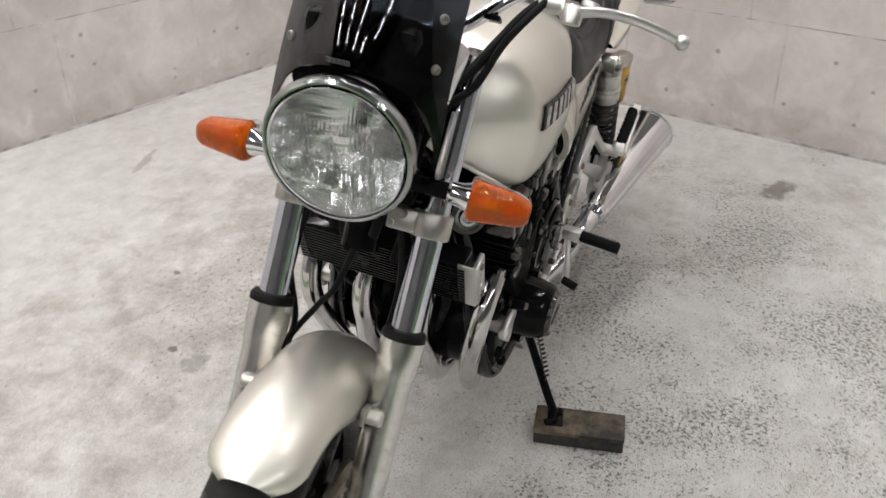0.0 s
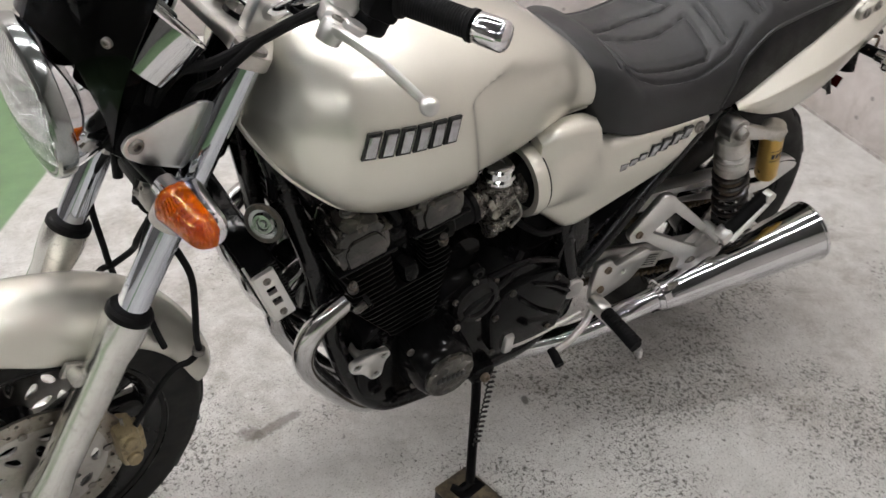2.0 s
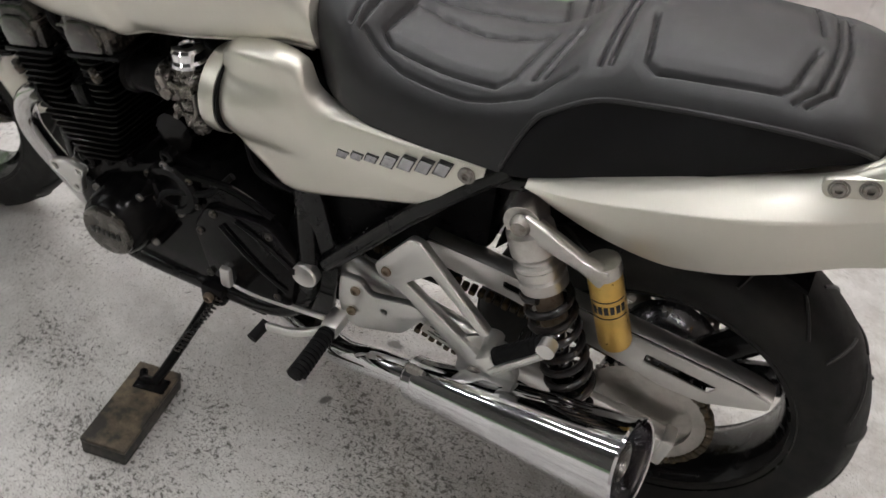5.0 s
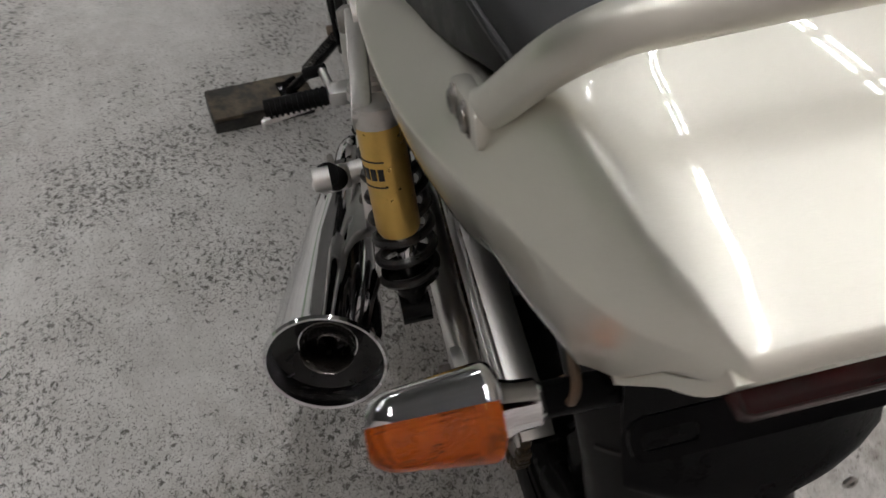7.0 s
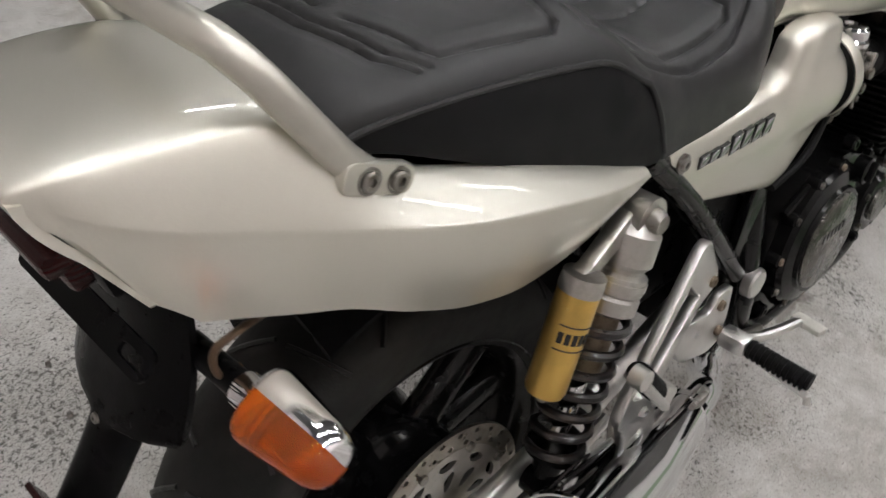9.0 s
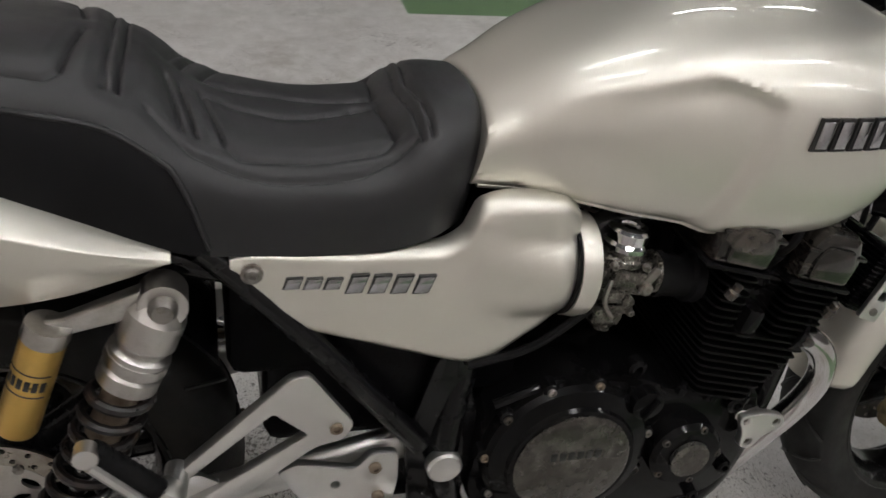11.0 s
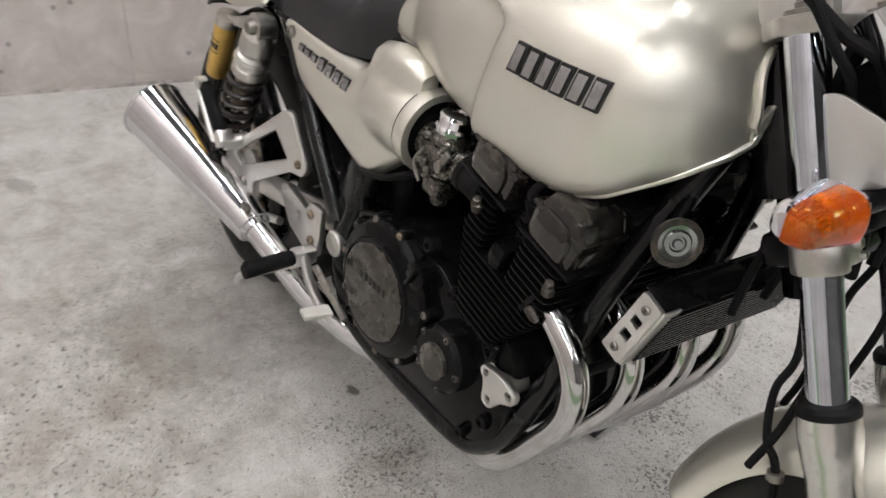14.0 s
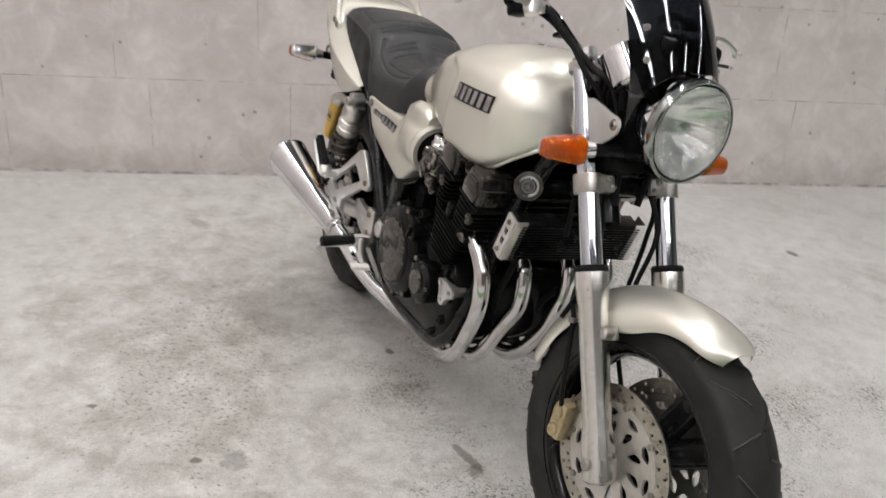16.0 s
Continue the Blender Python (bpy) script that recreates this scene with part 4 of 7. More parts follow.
def rear_end():
    """Tail lamp, rear mudguard with its plate bracket, and the rear turn signals."""
    lamp = part("tail_light", joined(box((-1.006, 0, 0.872), (0.05, 0.168, 0.020), 0.006, (0, -14, 0)), box((-0.992, 0, 0.850), (0.045, 0.150, 0.026), 0.006, (0, -14, 0))), RED, bike, "wide dark red tail light")
    part("surround", box((-0.965, 0, 0.862), (0.07, 0.192, 0.052), 0.006, (0, -14, 0)), PLASTIC, lamp)
    xs = np.linspace(0, 1, 48)
    grid = []
    for u in xs:
        x = -0.945 - 0.100 * u + 0.03 * math.sin(math.pi * u) - 0.03 * max(0.0, u - 0.66)
        z = 0.835 - 0.285 * u
        # the wide guard ends in a narrow stay for the reflector
        w = 0.100 - 0.004 * u if u < 0.59 else 0.032 + 0.0656 * max(0.0, 1 - ((u - 0.59) / 0.07) ** 2) ** 0.5 if u < 0.66 else 0.032 - 0.01 * (u - 0.66)
        row = []
        for k in range(13):
            y = -1 + 2 * k / 12
            row.append((x - 0.022 + 0.022 * abs(y) ** 3, y * w, z))
        grid.append(row + [(a + 0.008 + 0.012 * (1 - abs(b) / 0.1), b * 0.97, c) for a, b, c in reversed(row)])
    guard = part("rear_mudguard", skin(grid, ring=True), PLASTIC, bike, "black plastic rear mudguard without a number plate", 40)
    bracket = rounded([(-0.112, -0.013), (0.112, -0.013), (0.112, 0.015), (-0.112, 0.015)], 0.0135)
    slots = [rounded([(a - 0.018, -0.006), (a + 0.018, -0.006), (a + 0.018, 0.006), (a - 0.018, 0.006)], 0.0055) for a in (-0.086, 0.086)]
    part("plate_bracket", plate(bracket, 0.004, basis((-0.988, 0, 0.766), (0, -1, 0), (0.75, 0, 0.66)), slots), PLASTIC, guard, "black bracket with two slots")
    for y, z, r in ((-0.042, 0.688, 0.005), (0.047, 0.688, 0.0035), (0.0, 0.665, 0.004)):
        part("screw", bolt((-1.018 - (0.688 - z) * 0.35, y, z), (-1, 0, 0.3), r, 0.003), BOLT, guard)
    part("reflector", joined(box((-1.071, 0.0, 0.578), (0.006, 0.06, 0.028), 0.002, (0, -20, 0))), RED, guard, "red rear reflector")
    under = []
    for u in np.linspace(0, 1, 22):
        a = radians(68 + 77 * u)
        r = 0.352
        cx, cz = REAR_AXLE.x - 0.0, REAR_AXLE.z + 0.045
        row = [(cx - r * math.cos(a), y * 0.098, cz + r * math.sin(a) - 0.03 * abs(y) ** 2) for y in np.linspace(-1, 1, 11)]
        under.append(row + [(x, y, z + 0.006) for x, y, z in reversed(row)])
    part("inner_mudguard", skin(under, ring=True), PLASTIC, bike, "black inner mudguard", 40)
    for s in (1, -1):
        m = basis((-0.936, s * 0.146, 0.742), (-0.0, s, 0.06), (-1, 0, -0.42))
        if s < 0:
            m = basis((-0.936, -0.146, 0.742), (0, -1, 0.06), (-1, 0, -0.42))
        turn_signal(m, "orange rear turn signal with a chrome shell")
        part("helmet_hook", tube([(-0.86, s * 0.105, 0.762), (-0.92, s * 0.125, 0.775), (-0.945, s * 0.13, 0.772), (-0.945, s * 0.132, 0.750), (-0.925, s * 0.13, 0.745)], 0.0035, 8), RUST_DARK, bike, "rusty wire luggage hook")


fuel_tank()
seat()
side_covers()
tail()
grab_rail()
rear_end()


def tyre(radius, half, rim, m, parent, kind):
    """Rounded tyre with dark strips for its grooves; its axle is the pose's y axis."""
    prof = []
    for k in range(25):
        a = math.pi * (k / 24) - math.pi / 2
        r = radius - 0.62 * half * (1 - math.cos(a)) if abs(a) < 1.25 else None
        y = half * math.sin(a) * (1.0 if abs(a) < 1.4 else 1.0)
        if r is None:
            t = (abs(a) - 1.25) / (math.pi / 2 - 1.25)
            r0 = radius - 0.62 * half * (1 - math.cos(1.25))
            r = r0 + (rim + 0.004 - r0) * t
            y = math.copysign(half * math.sin(1.25) * (1 - 0.12 * t * t), a)
        prof.append((r, y))
    prof += [(rim - 0.004, half * 0.8), (rim - 0.004, -half * 0.8)]
    body = part("tyre", moved(lathe(prof, (0, 0, 0), (0, 1, 0), 88, closed=True), m), TYRE, parent, "black road tyre with angled grooves", 40)
    # raised dark strips along the tread, painted for the shade in its grooves
    groove_strips = []
    for i in range(22):
        for s in (1, -1):
            a0 = 2 * math.pi * (i + (0.25 if s > 0 else 0.75)) / 22
            line = []
            for k in range(7):
                t = k / 6
                u = s * (0.10 + 0.95 * t)
                r = radius - 0.62 * half * (1 - math.cos(u)) + 0.0004
                a = a0 + (0.20 * t - 0.10) * (1 if i % 2 else -0.35)
                line.append((r * math.cos(a), half * math.sin(u), r * math.sin(a)))
            groove_strips.append(tube(line, 0.0031, 5, 1))
    tagged(part("tread_groove_shade", moved(joined(*groove_strips), m), DARK_TRIM, body), kind="stuff")
    return body


def road_wheel(name, radius, half, rim, m, discs, disc_r, label):
    hub = lathe([(0.030, -half * 0.9), (0.045, -half * 0.8), (0.040, 0), (0.045, half * 0.8), (0.030, half * 0.9)], (0, 0, 0), (0, 1, 0), 28)
    ring = lathe([(rim + 0.004, -half * 0.86), (rim + 0.010, -half * 0.82), (rim - 0.008, -half * 0.70), (rim - 0.022, -half * 0.4), (rim - 0.024, half * 0.4),
                  (rim - 0.008, half * 0.70), (rim + 0.010, half * 0.82), (rim + 0.004, half * 0.86), (rim - 0.006, half * 0.4), (rim - 0.006, -half * 0.4)], (0, 0, 0), (0, 1, 0), 72, closed=True)
    spokes = []
    for i in range(3):
        for d in (-0.20, 0.20):
            a = 2 * math.pi * i / 3 + 0.4
            p, q = (0.036 * math.cos(a + d), 0, 0.036 * math.sin(a + d)), ((rim - 0.018) * math.cos(a + d * 1.25), 0, (rim - 0.018) * math.sin(a + d * 1.25))
            spokes.append(tube([p, q], 0.026, 12, wide=1.1, up=(0, 1, 0)))
    wheel = part(name, moved(ring, m), FRAME_BLACK, bike, label, 40)
    part("hub", moved(hub, m), FRAME_BLACK, wheel)
    for sp in spokes:
        part("spoke", moved(sp, m), FRAME_BLACK, wheel)
    tyre(radius, half, rim, m, wheel, name)
    for y in discs:
        flat = m @ Matrix.Translation((0, y, 0)) @ Matrix.Rotation(radians(90), 4, "X")
        holes = [circle(0, 0, disc_r * 0.765, 48)[::-1]]
        for k in range(26):
            for j, rr in enumerate((0.835, 0.94)):
                a = 2 * math.pi * (k + 0.5 * j) / 26
                holes.append(circle(disc_r * rr * math.cos(a), disc_r * rr * math.sin(a), 0.0040, 7))
        part("brake_disc", plate(circle(0, 0, disc_r, 72), 0.005, flat, holes), STEEL, wheel, "drilled steel brake disc", 20)
        gaps = []
        for k in range(10):
            a = 2 * math.pi * k / 10
            for shape in (((0.66, 0.02), (0.70, 0.20), (0.68, 0.40), (0.60, 0.36), (0.585, 0.16)), ((0.30, 0.30), (0.34, 0.12), (0.50, 0.02), (0.55, 0.10), (0.47, 0.30))):
                gaps.append(rounded([(disc_r * r * math.cos(a + w), disc_r * r * math.sin(a + w)) for r, w in shape], 0.006, 2))
        part("disc_carrier", plate(circle(0, 0, disc_r * 0.78, 48), 0.006, flat @ Matrix.Translation((0, 0, -0.0005)), gaps), DULL_ALU, wheel, "pierced aluminium disc carrier", 20)
        for k in range(8):
            a = 2 * math.pi * (k + 0.42) / 8
            b = lathe([(0.007, -0.003), (0.007, 0.009), (0.004, 0.010)], (0, 0, 0), (0, 0, 1), 10)
            part("disc_rivet", moved(b, flat @ Matrix.Translation((disc_r * 0.77 * math.cos(a), disc_r * 0.77 * math.sin(a), 0))), BOLT, wheel)
    return wheel


def caliper(m, label):
    body = part("brake_caliper", moved(joined(box((0, 0, 0), (0.052, 0.056, 0.10), 0.012), box((-0.016, 0, 0.0), (0.045, 0.040, 0.07), 0.01)), m), CALIPER_GOLD, bike, label)
    for z in (-0.024, 0.024):
        for s in (1, -1):
            part("piston_cap", moved(lathe([(0.017, 0), (0.017, 0.007), (0.013, 0.010)], (0.0, s * 0.027, z), (0, s, 0), 18), m), CALIPER_GOLD, body)
    part("bleed_nipple", moved(lathe([(0.004, 0), (0.004, 0.016), (0.0025, 0.020)], (0.0, 0.0, 0.049), (0, 0, 1), 10), m), BOLT, body)
    return body


def front_wheel():
    road_wheel("front_wheel", 0.305, 0.064, 0.222, FRONT_AXLE, (-0.068, 0.068), 0.150, "black cast three-spoke front wheel with two brake discs")
    for s in (1, -1):
        c = FRONT_AXLE @ Matrix.Translation((-0.128, s * 0.074, 0.068)) @ Matrix.Rotation(radians(30), 4, "Y") @ Matrix.Diagonal((0.72, 0.9, 0.86, 1))
        caliper(c, "grimy gold four-piston front brake caliper")


def front_fork():
    """Two legs with chrome tubes, the clamps, the lamp brackets and the mudguard."""
    for s in (1, -1):
        y = 0.006 + s * 0.104
        leg = part("fork_tube", moved(tube([(FORK_X, y, -0.02), (FORK_X, y, 0.412)], 0.0222, 24), FRONT), FORK_CHROME, bike, "chromed front fork tube")
        low = lathe([(0.026, 0.0), (0.033, -0.004), (0.034, -0.03), (0.032, -0.055), (0.029, -0.075), (0.0285, -0.30), (0.033, -0.335), (0.033, -0.40), (0.024, -0.408)], (FORK_X, y, 0.0), (0, 0, 1), 28)
        part("fork_slider", moved(joined(low, box((FORK_X, y, -0.372), (0.06, 0.05, 0.05), 0.012)), FRONT), FORK_ALU, leg, "stained bare aluminium fork slider")
        part("dust_seal", moved(lathe([(0.0225, 0.008), (0.030, 0.007), (0.0335, 0.002), (0.0335, -0.006), (0.028, -0.008)], (FORK_X, y, 0.002), (0, 0, 1), 28), FRONT), RUBBER, leg, "black rubber dust seal")
        part("axle_nut", moved(lathe([(0.013, 0), (0.013, 0.010), (0.009, 0.014)], (FORK_X, 0.006 + s * 0.129, -0.368), (0, s, 0), 12), FRONT), BOLT, leg)
        part("pinch_bolt", moved(bolt((0.092, y, -0.352), (1, 0, 0), 0.006, 0.008), FRONT), BOLT, leg)
        part("fork_cap", moved(lathe([(0.0215, 0), (0.0215, 0.005), (0.010, 0.006), (0.010, 0.012), (0, 0.012)], (FORK_X, y, 0.412), (0, 0, 1), 20), FRONT), BOLT, leg)
        # bracket that carries the headlamp
        out = rounded([(0.012, -0.012), (0.09, -0.008), (0.122, 0.0), (0.134, 0.014), (0.130, 0.030), (0.112, 0.040), (0.085, 0.062), (0.052, 0.086), (0.012, 0.088)], 0.010)
        hole = [circle(0.116, 0.018, 0.006, 10)]
        m = FRONT @ Matrix.Translation((0.045, s * 0.098, 0.245)) @ Matrix.Rotation(radians(s * 8), 4, "Z") @ side_pose(s, 0, 0, 0)
        ear = part("headlamp_bracket", plate(out, 0.006, m, hole, 0.0015), ALU, bike, "scuffed aluminium headlamp bracket")
        part("bolt", moved(bolt((0.116, 0.018, 0.0), (0, 0, 1), 0.011, 0.010), m), BOLT, ear)
        # lower clamp collar, with the reflector mount at its side
        col = lathe([(0.0225, -0.019), (0.0285, -0.0185), (0.0295, -0.016), (0.0295, 0.016), (0.0285, 0.0185), (0.0225, 0.019)], (FORK_X, y, 0.168), (0, 0, 1), 26)
        part("lower_clamp", moved(joined(col, box((0.062, s * 0.070, 0.168), (0.044, 0.044, 0.034), 0.005), bolt((0.082, s * 0.070, 0.176), (1, 0, 0), 0.007, 0.010), bolt((0.082, s * 0.056, 0.160), (1, 0, 0), 0.005, 0.008)), FRONT), DULL_ALU, bike, "dull aluminium lower fork clamp")
        # brake hose and cables
        hose = [(0.02, 0.05, 0.22)] + [FRONT.inverted() @ Vector(p) for p in ((0.622, 0.095, 0.755), (0.603, 0.116, 0.672), (0.599, 0.112, 0.600), (0.597, 0.102, 0.530), (0.592, 0.092, 0.486), (0.606, 0.086, 0.462), (0.640, 0.080, 0.440))] + [(-0.060, 0.086, -0.30)]
        if s < 0:
            hose = [(0.0, 0.01, 0.20)] + [FRONT.inverted() @ Vector(p) for p in ((0.628, -0.020, 0.652), (0.634, -0.050, 0.600), (0.660, -0.078, 0.556), (0.690, -0.088, 0.528))] + [(-0.045, -0.095, -0.24), (-0.06, -0.085, -0.30)]
        hb = part("brake_hose", tube([FRONT @ Vector(p) for p in hose], 0.0052, 10, 6), RUBBER, bike, "black rubber brake hose")
        part("hose_clip", moved(lathe([(0.010, -0.005), (0.010, 0.005)], hose[5] if s > 0 else hose[4], (0.3, 0, 1), 14), FRONT), BOLT, hb)
    part("steering_stem", moved(joined(tube([(0, 0, 0.10), (0, 0, 0.42)], 0.030, 20), box((0.03, 0, 0.168), (0.09, 0.18, 0.04), 0.012)), FRONT), ENGINE_BLACK, bike, "black steering stem")
    top = rounded([(0.092, -0.122), (0.060, -0.06), (0.060, 0.07), (0.092, 0.134), (0.040, 0.136), (-0.020, 0.05), (-0.020, -0.04), (0.040, -0.124)], 0.016)
    part("top_clamp", moved(plate(top, 0.020, Matrix.Translation((0, 0, 0.392)), bevel=0.003), FRONT), DULL_ALU, bike, "dull aluminium top fork clamp")
    # mudguard, wrapped round the wheel
    grid = []
    angles = np.linspace(37, 144, 46)
    for i, deg in enumerate(angles):
        u = i / (len(angles) - 1)
        a = radians(deg)
        tip = min(1.0, (u / 0.06) ** 0.5 if u > 0 else 0.0, ((1 - u) / 0.05) ** 0.5 if u < 1 else 0.0)
        w = 0.077 * (0.84 + 0.16 * min(1.0, u / 0.35)) * (0.55 + 0.45 * tip)
        drop = 0.030 + 0.022 * min(1.0, u / 0.30) * (0.6 + 0.4 * min(1.0, (1 - u) / 0.10)) + 0.035 * math.exp(-((u - 0.40) / 0.16) ** 2)
        row = []
        for k in range(21):
            v = -1 + 2 * k / 20
            y = w * math.sin(v * math.pi / 2) ** 1.0 if abs(v) < 1 else w * v
            r = 0.344 - drop * (1 - math.cos(v * math.pi / 2)) - 0.012 * u
            row.append((r * math.cos(a), y, r * math.sin(a)))
        inner = [(x * 0.988, y * 0.965, z * 0.988) for x, y, z in reversed(row)]
        grid.append(row + inner)
    guard = part("front_mudguard", moved(skin(grid, ring=True), FRONT_AXLE), PAINT, bike, "pearl champagne front mudguard", 50)
    for s in (1, -1):
        m = FRONT_AXLE @ Matrix.Translation((0.0, s * 0.083, 0.245))
        part("mudguard_stay", moved(joined(box((0.01, 0, 0), (0.07, 0.010, 0.028), 0.004), lathe([(0.011, 0), (0.011, 0.02), (0.008, 0.024)], (0.030, s * 0.004, 0.0), (0, s, 0), 14)), m), DULL_ALU, guard, "small aluminium mudguard stay")


def headlight():
    """Round headlamp, its chromed rim, fluted glass and silvered bowl, with the small smoked screen over it."""
    at = FRONT @ Matrix.Translation((0.232, 0, 0.246)) @ Matrix.Rotation(radians(RAKE + 4), 4, "Y")
    bucket = lathe([(0.0, -0.105), (0.045, -0.10), (0.080, -0.065), (0.094, -0.02), (0.097, 0.0), (0.0965, 0.006), (0.088, 0.006), (0.088, 0.0), (0.070, -0.055), (0.03, -0.085), (0, -0.09)], (0, 0, 0), (1, 0, 0), 56)
    lamp = part("headlight", moved(bucket, at), CHROME, bike, "large round chrome-shelled headlight with fluted glass")
    part("rim", moved(lathe([(0.0965, -0.014), (0.1000, -0.012), (0.1020, -0.002), (0.1005, 0.007), (0.0970, 0.0105), (0.0945, 0.0100), (0.092, 0.004)], (0, 0, 0), (1, 0, 0), 64, closed=True), at), RIM_GREY, lamp, "grey-plated rim")
    rings = [(0.0895, 0.003)] + [(0.012 + 0.077 * k / 18, -0.078 + 0.080 * ((0.012 + 0.077 * k / 18) / 0.089) ** 2) for k in range(18, -1, -1)]
    turns = [2 * math.pi * k / 240 for k in range(240)]
    bowl = skin([[(h + (0.0 if i == 0 else 0.0040 * (r / 0.089) ** 2 * abs(math.sin(11 * t))), r * math.cos(t), r * math.sin(t)) for t in turns] for i, (r, h) in enumerate(rings)], caps=False, ring=True)
    part("reflector_bowl", moved(bowl, at), REFLECTOR, lamp, "silvered reflector bowl with radial flutes", 20)
    part("bulb_hood", moved(lathe([(0.010, -0.075), (0.012, -0.040), (0.015, -0.036), (0.014, -0.022), (0.0, -0.018)], (0, 0, 0), (1, 0, 0), 24), at), CHROME, lamp, "small chrome bulb hood")
    # the glass: a smooth dome outside, upright flutes in three bands inside
    outer = []
    for i in range(81):
        a = math.pi * i / 80
        z = -0.0935 * math.cos(a)
        w = 0.0935 * math.sin(a) + 1e-4
        front, back = [], []
        for k in range(221):
            y = w * (-1 + 2 * k / 220)
            dome = 0.008 + 0.016 * max(0.0, 1 - (y * y + z * z) / 0.0935 ** 2) ** 0.6
            if z > 0.045:
                rib, depth, step, tilt = 0.0052, 0.00035, 0.030, 0.02
            elif z > -0.012:
                rib, depth, step, tilt = 0.0052, 0.00035, 0.0285, -0.04 if y < 0.02 else 0.03
            else:
                rib, depth, step, tilt = 0.0068, 0.00040, 0.050, 0.05
            saw = tilt * (((z + 0.0935) % step) - step / 2)
            front.append((dome, y, z))
            back.append((dome - 0.0060 - depth * abs(math.sin(math.pi * (y + 0.12 * y * z / 0.09) / rib)) + saw, y, z))
        outer.append(front + back[::-1])
    pane = part("glass", moved(skin(outer, ring=True), at), CLEAR, lamp, "fluted headlamp glass", 60)
    pane.visible_shadow = False
    # small smoked screen: a curved sheet rising from the lamp
    grid = []
    for i in range(26):
        v = i / 25
        row = []
        for k in range(33):
            u = -1 + 2 * k / 32
            foot = max(0.113 ** 2 - (u * 0.116) ** 2, 0.0) ** 0.5 * 0.96 - 0.02 * abs(u) ** 8
            crown = 0.315 - 0.05 * u ** 4
            z = foot + (crown - foot) * v
            h = (z + 0.02) / 0.335
            w = 0.118 - 0.012 * h - 0.03 * max(0, h - 0.7)
            row.append((0.030 - 0.045 * h - 0.16 * h * h - 0.075 * u * u * (1 + 0.5 * h), u * w, z))
        inner = [(x - 0.003, y * 0.975, z) for x, y, z in reversed(row)]
        grid.append(row + inner)
    screen = part("fly_screen", moved(skin(grid, ring=True), at), SMOKE, bike, "small dark smoked plastic fly screen", 50)
    for s in (1, -1):
        for h, y in ((0.105, 0.094), (0.158, 0.090)):
            v = (h + 0.02) / 0.335
            u = y / (0.118 - 0.012 * v)
            x = 0.030 - 0.045 * v - 0.16 * v * v - 0.075 * u * u * (1 + 0.5 * v)
            part("screen_screw", moved(bolt((x - 0.001, s * y, h), (0.8, s * 0.6, 0.1), 0.0065, 0.005), at), BOLT, screen)
    for i in range(5):
        part("label_bar", moved(box((0.020 - 0.0, -0.012 + 0.006 * i, 0.132), (0.002, 0.0045, 0.006), 0.0005), at), DARK_TRIM, screen)
    # lamp shell behind the screen, black
    part("screen_mount", moved(joined(box((-0.075, 0, 0.125), (0.05, 0.15, 0.06), 0.015), box((-0.09, 0, 0.06), (0.06, 0.19, 0.05), 0.015)), at), PLASTIC, bike, "black screen mount")


def steering_wiring():
    """Black sheathed wiring and the connector boot packed between the fork legs behind the headlamp."""
    boot = part("wiring_boot", moved(joined(box((0.118, 0, 0.285), (0.075, 0.150, 0.15), 0.022), box((0.085, 0, 0.215), (0.05, 0.165, 0.06), 0.015)), FRONT), PLASTIC, bike, "black rubber wiring boot behind the headlamp")
    for s in (1, -1):
        for i in range(4):
            y = s * (0.030 + 0.018 * i)
            line = [(0.165 - 0.01 * i, y * 0.9, 0.30), (0.150, y, 0.355 + 0.008 * i), (0.105, y * 1.05, 0.380), (0.060, y * 0.8, 0.330 - 0.01 * i), (0.045, y * 0.6, 0.22)]
            part("wire", moved(tube(line, 0.0058, 8, 6), FRONT), RUBBER, boot, "black sheathed wire")
        part("cable_tie", moved(box((0.02, s * 0.118, 0.475), (0.03, 0.024, 0.008), 0.002), FRONT), PLASTIC, boot)


def instruments():
    for s in (1, -1):
        m = FRONT @ Matrix.Translation((0.150, s * 0.068, 0.395)) @ Matrix.Rotation(radians(-18), 4, "Y")
        cup = lathe([(0.030, -0.062), (0.043, -0.055), (0.048, -0.02), (0.051, 0.0), (0.052, 0.012), (0.046, 0.014), (0.045, 0.006)], (0, 0, 0), (0, 0, 1), 36)
        g = part("instrument", moved(cup, m), CHROME, bike, "round gauge in a chrome cup")
        part("dial", moved(lathe([(0.0445, 0.0), (0.0445, 0.002), (0, 0.002)], (0, 0, 0.004), (0, 0, 1), 30), m), DARK_TRIM, g, "black dial")
        ticks = []
        for k in range(21):
            a = radians(-40 + 260 * k / 20)
            ticks.append(moved(box((0.037, 0, 0.0068), (0.008 if k % 2 == 0 else 0.005, 0.0012, 0.0006), 0), Matrix.Rotation(a, 4, "Z")))
        part("tick_mark", moved(joined(*ticks), m), WHITE, g)
        part("needle", moved(box((0.012, 0, 0.0085), (0.04, 0.0018, 0.001), 0, (0, 0, 0)), m @ Matrix.Rotation(radians(215), 4, "Z")), RED, g)
        part("gauge_glass", moved(lathe([(0.046, 0.0), (0.046, 0.002), (0, 0.003)], (0, 0, 0.011), (0, 0, 1), 30), m), GAUGE_GLASS, g)
    part("warning_panel", moved(box((0.13, 0, 0.385), (0.05, 0.05, 0.03), 0.006), FRONT), PLASTIC, bike, "black warning lamp panel")


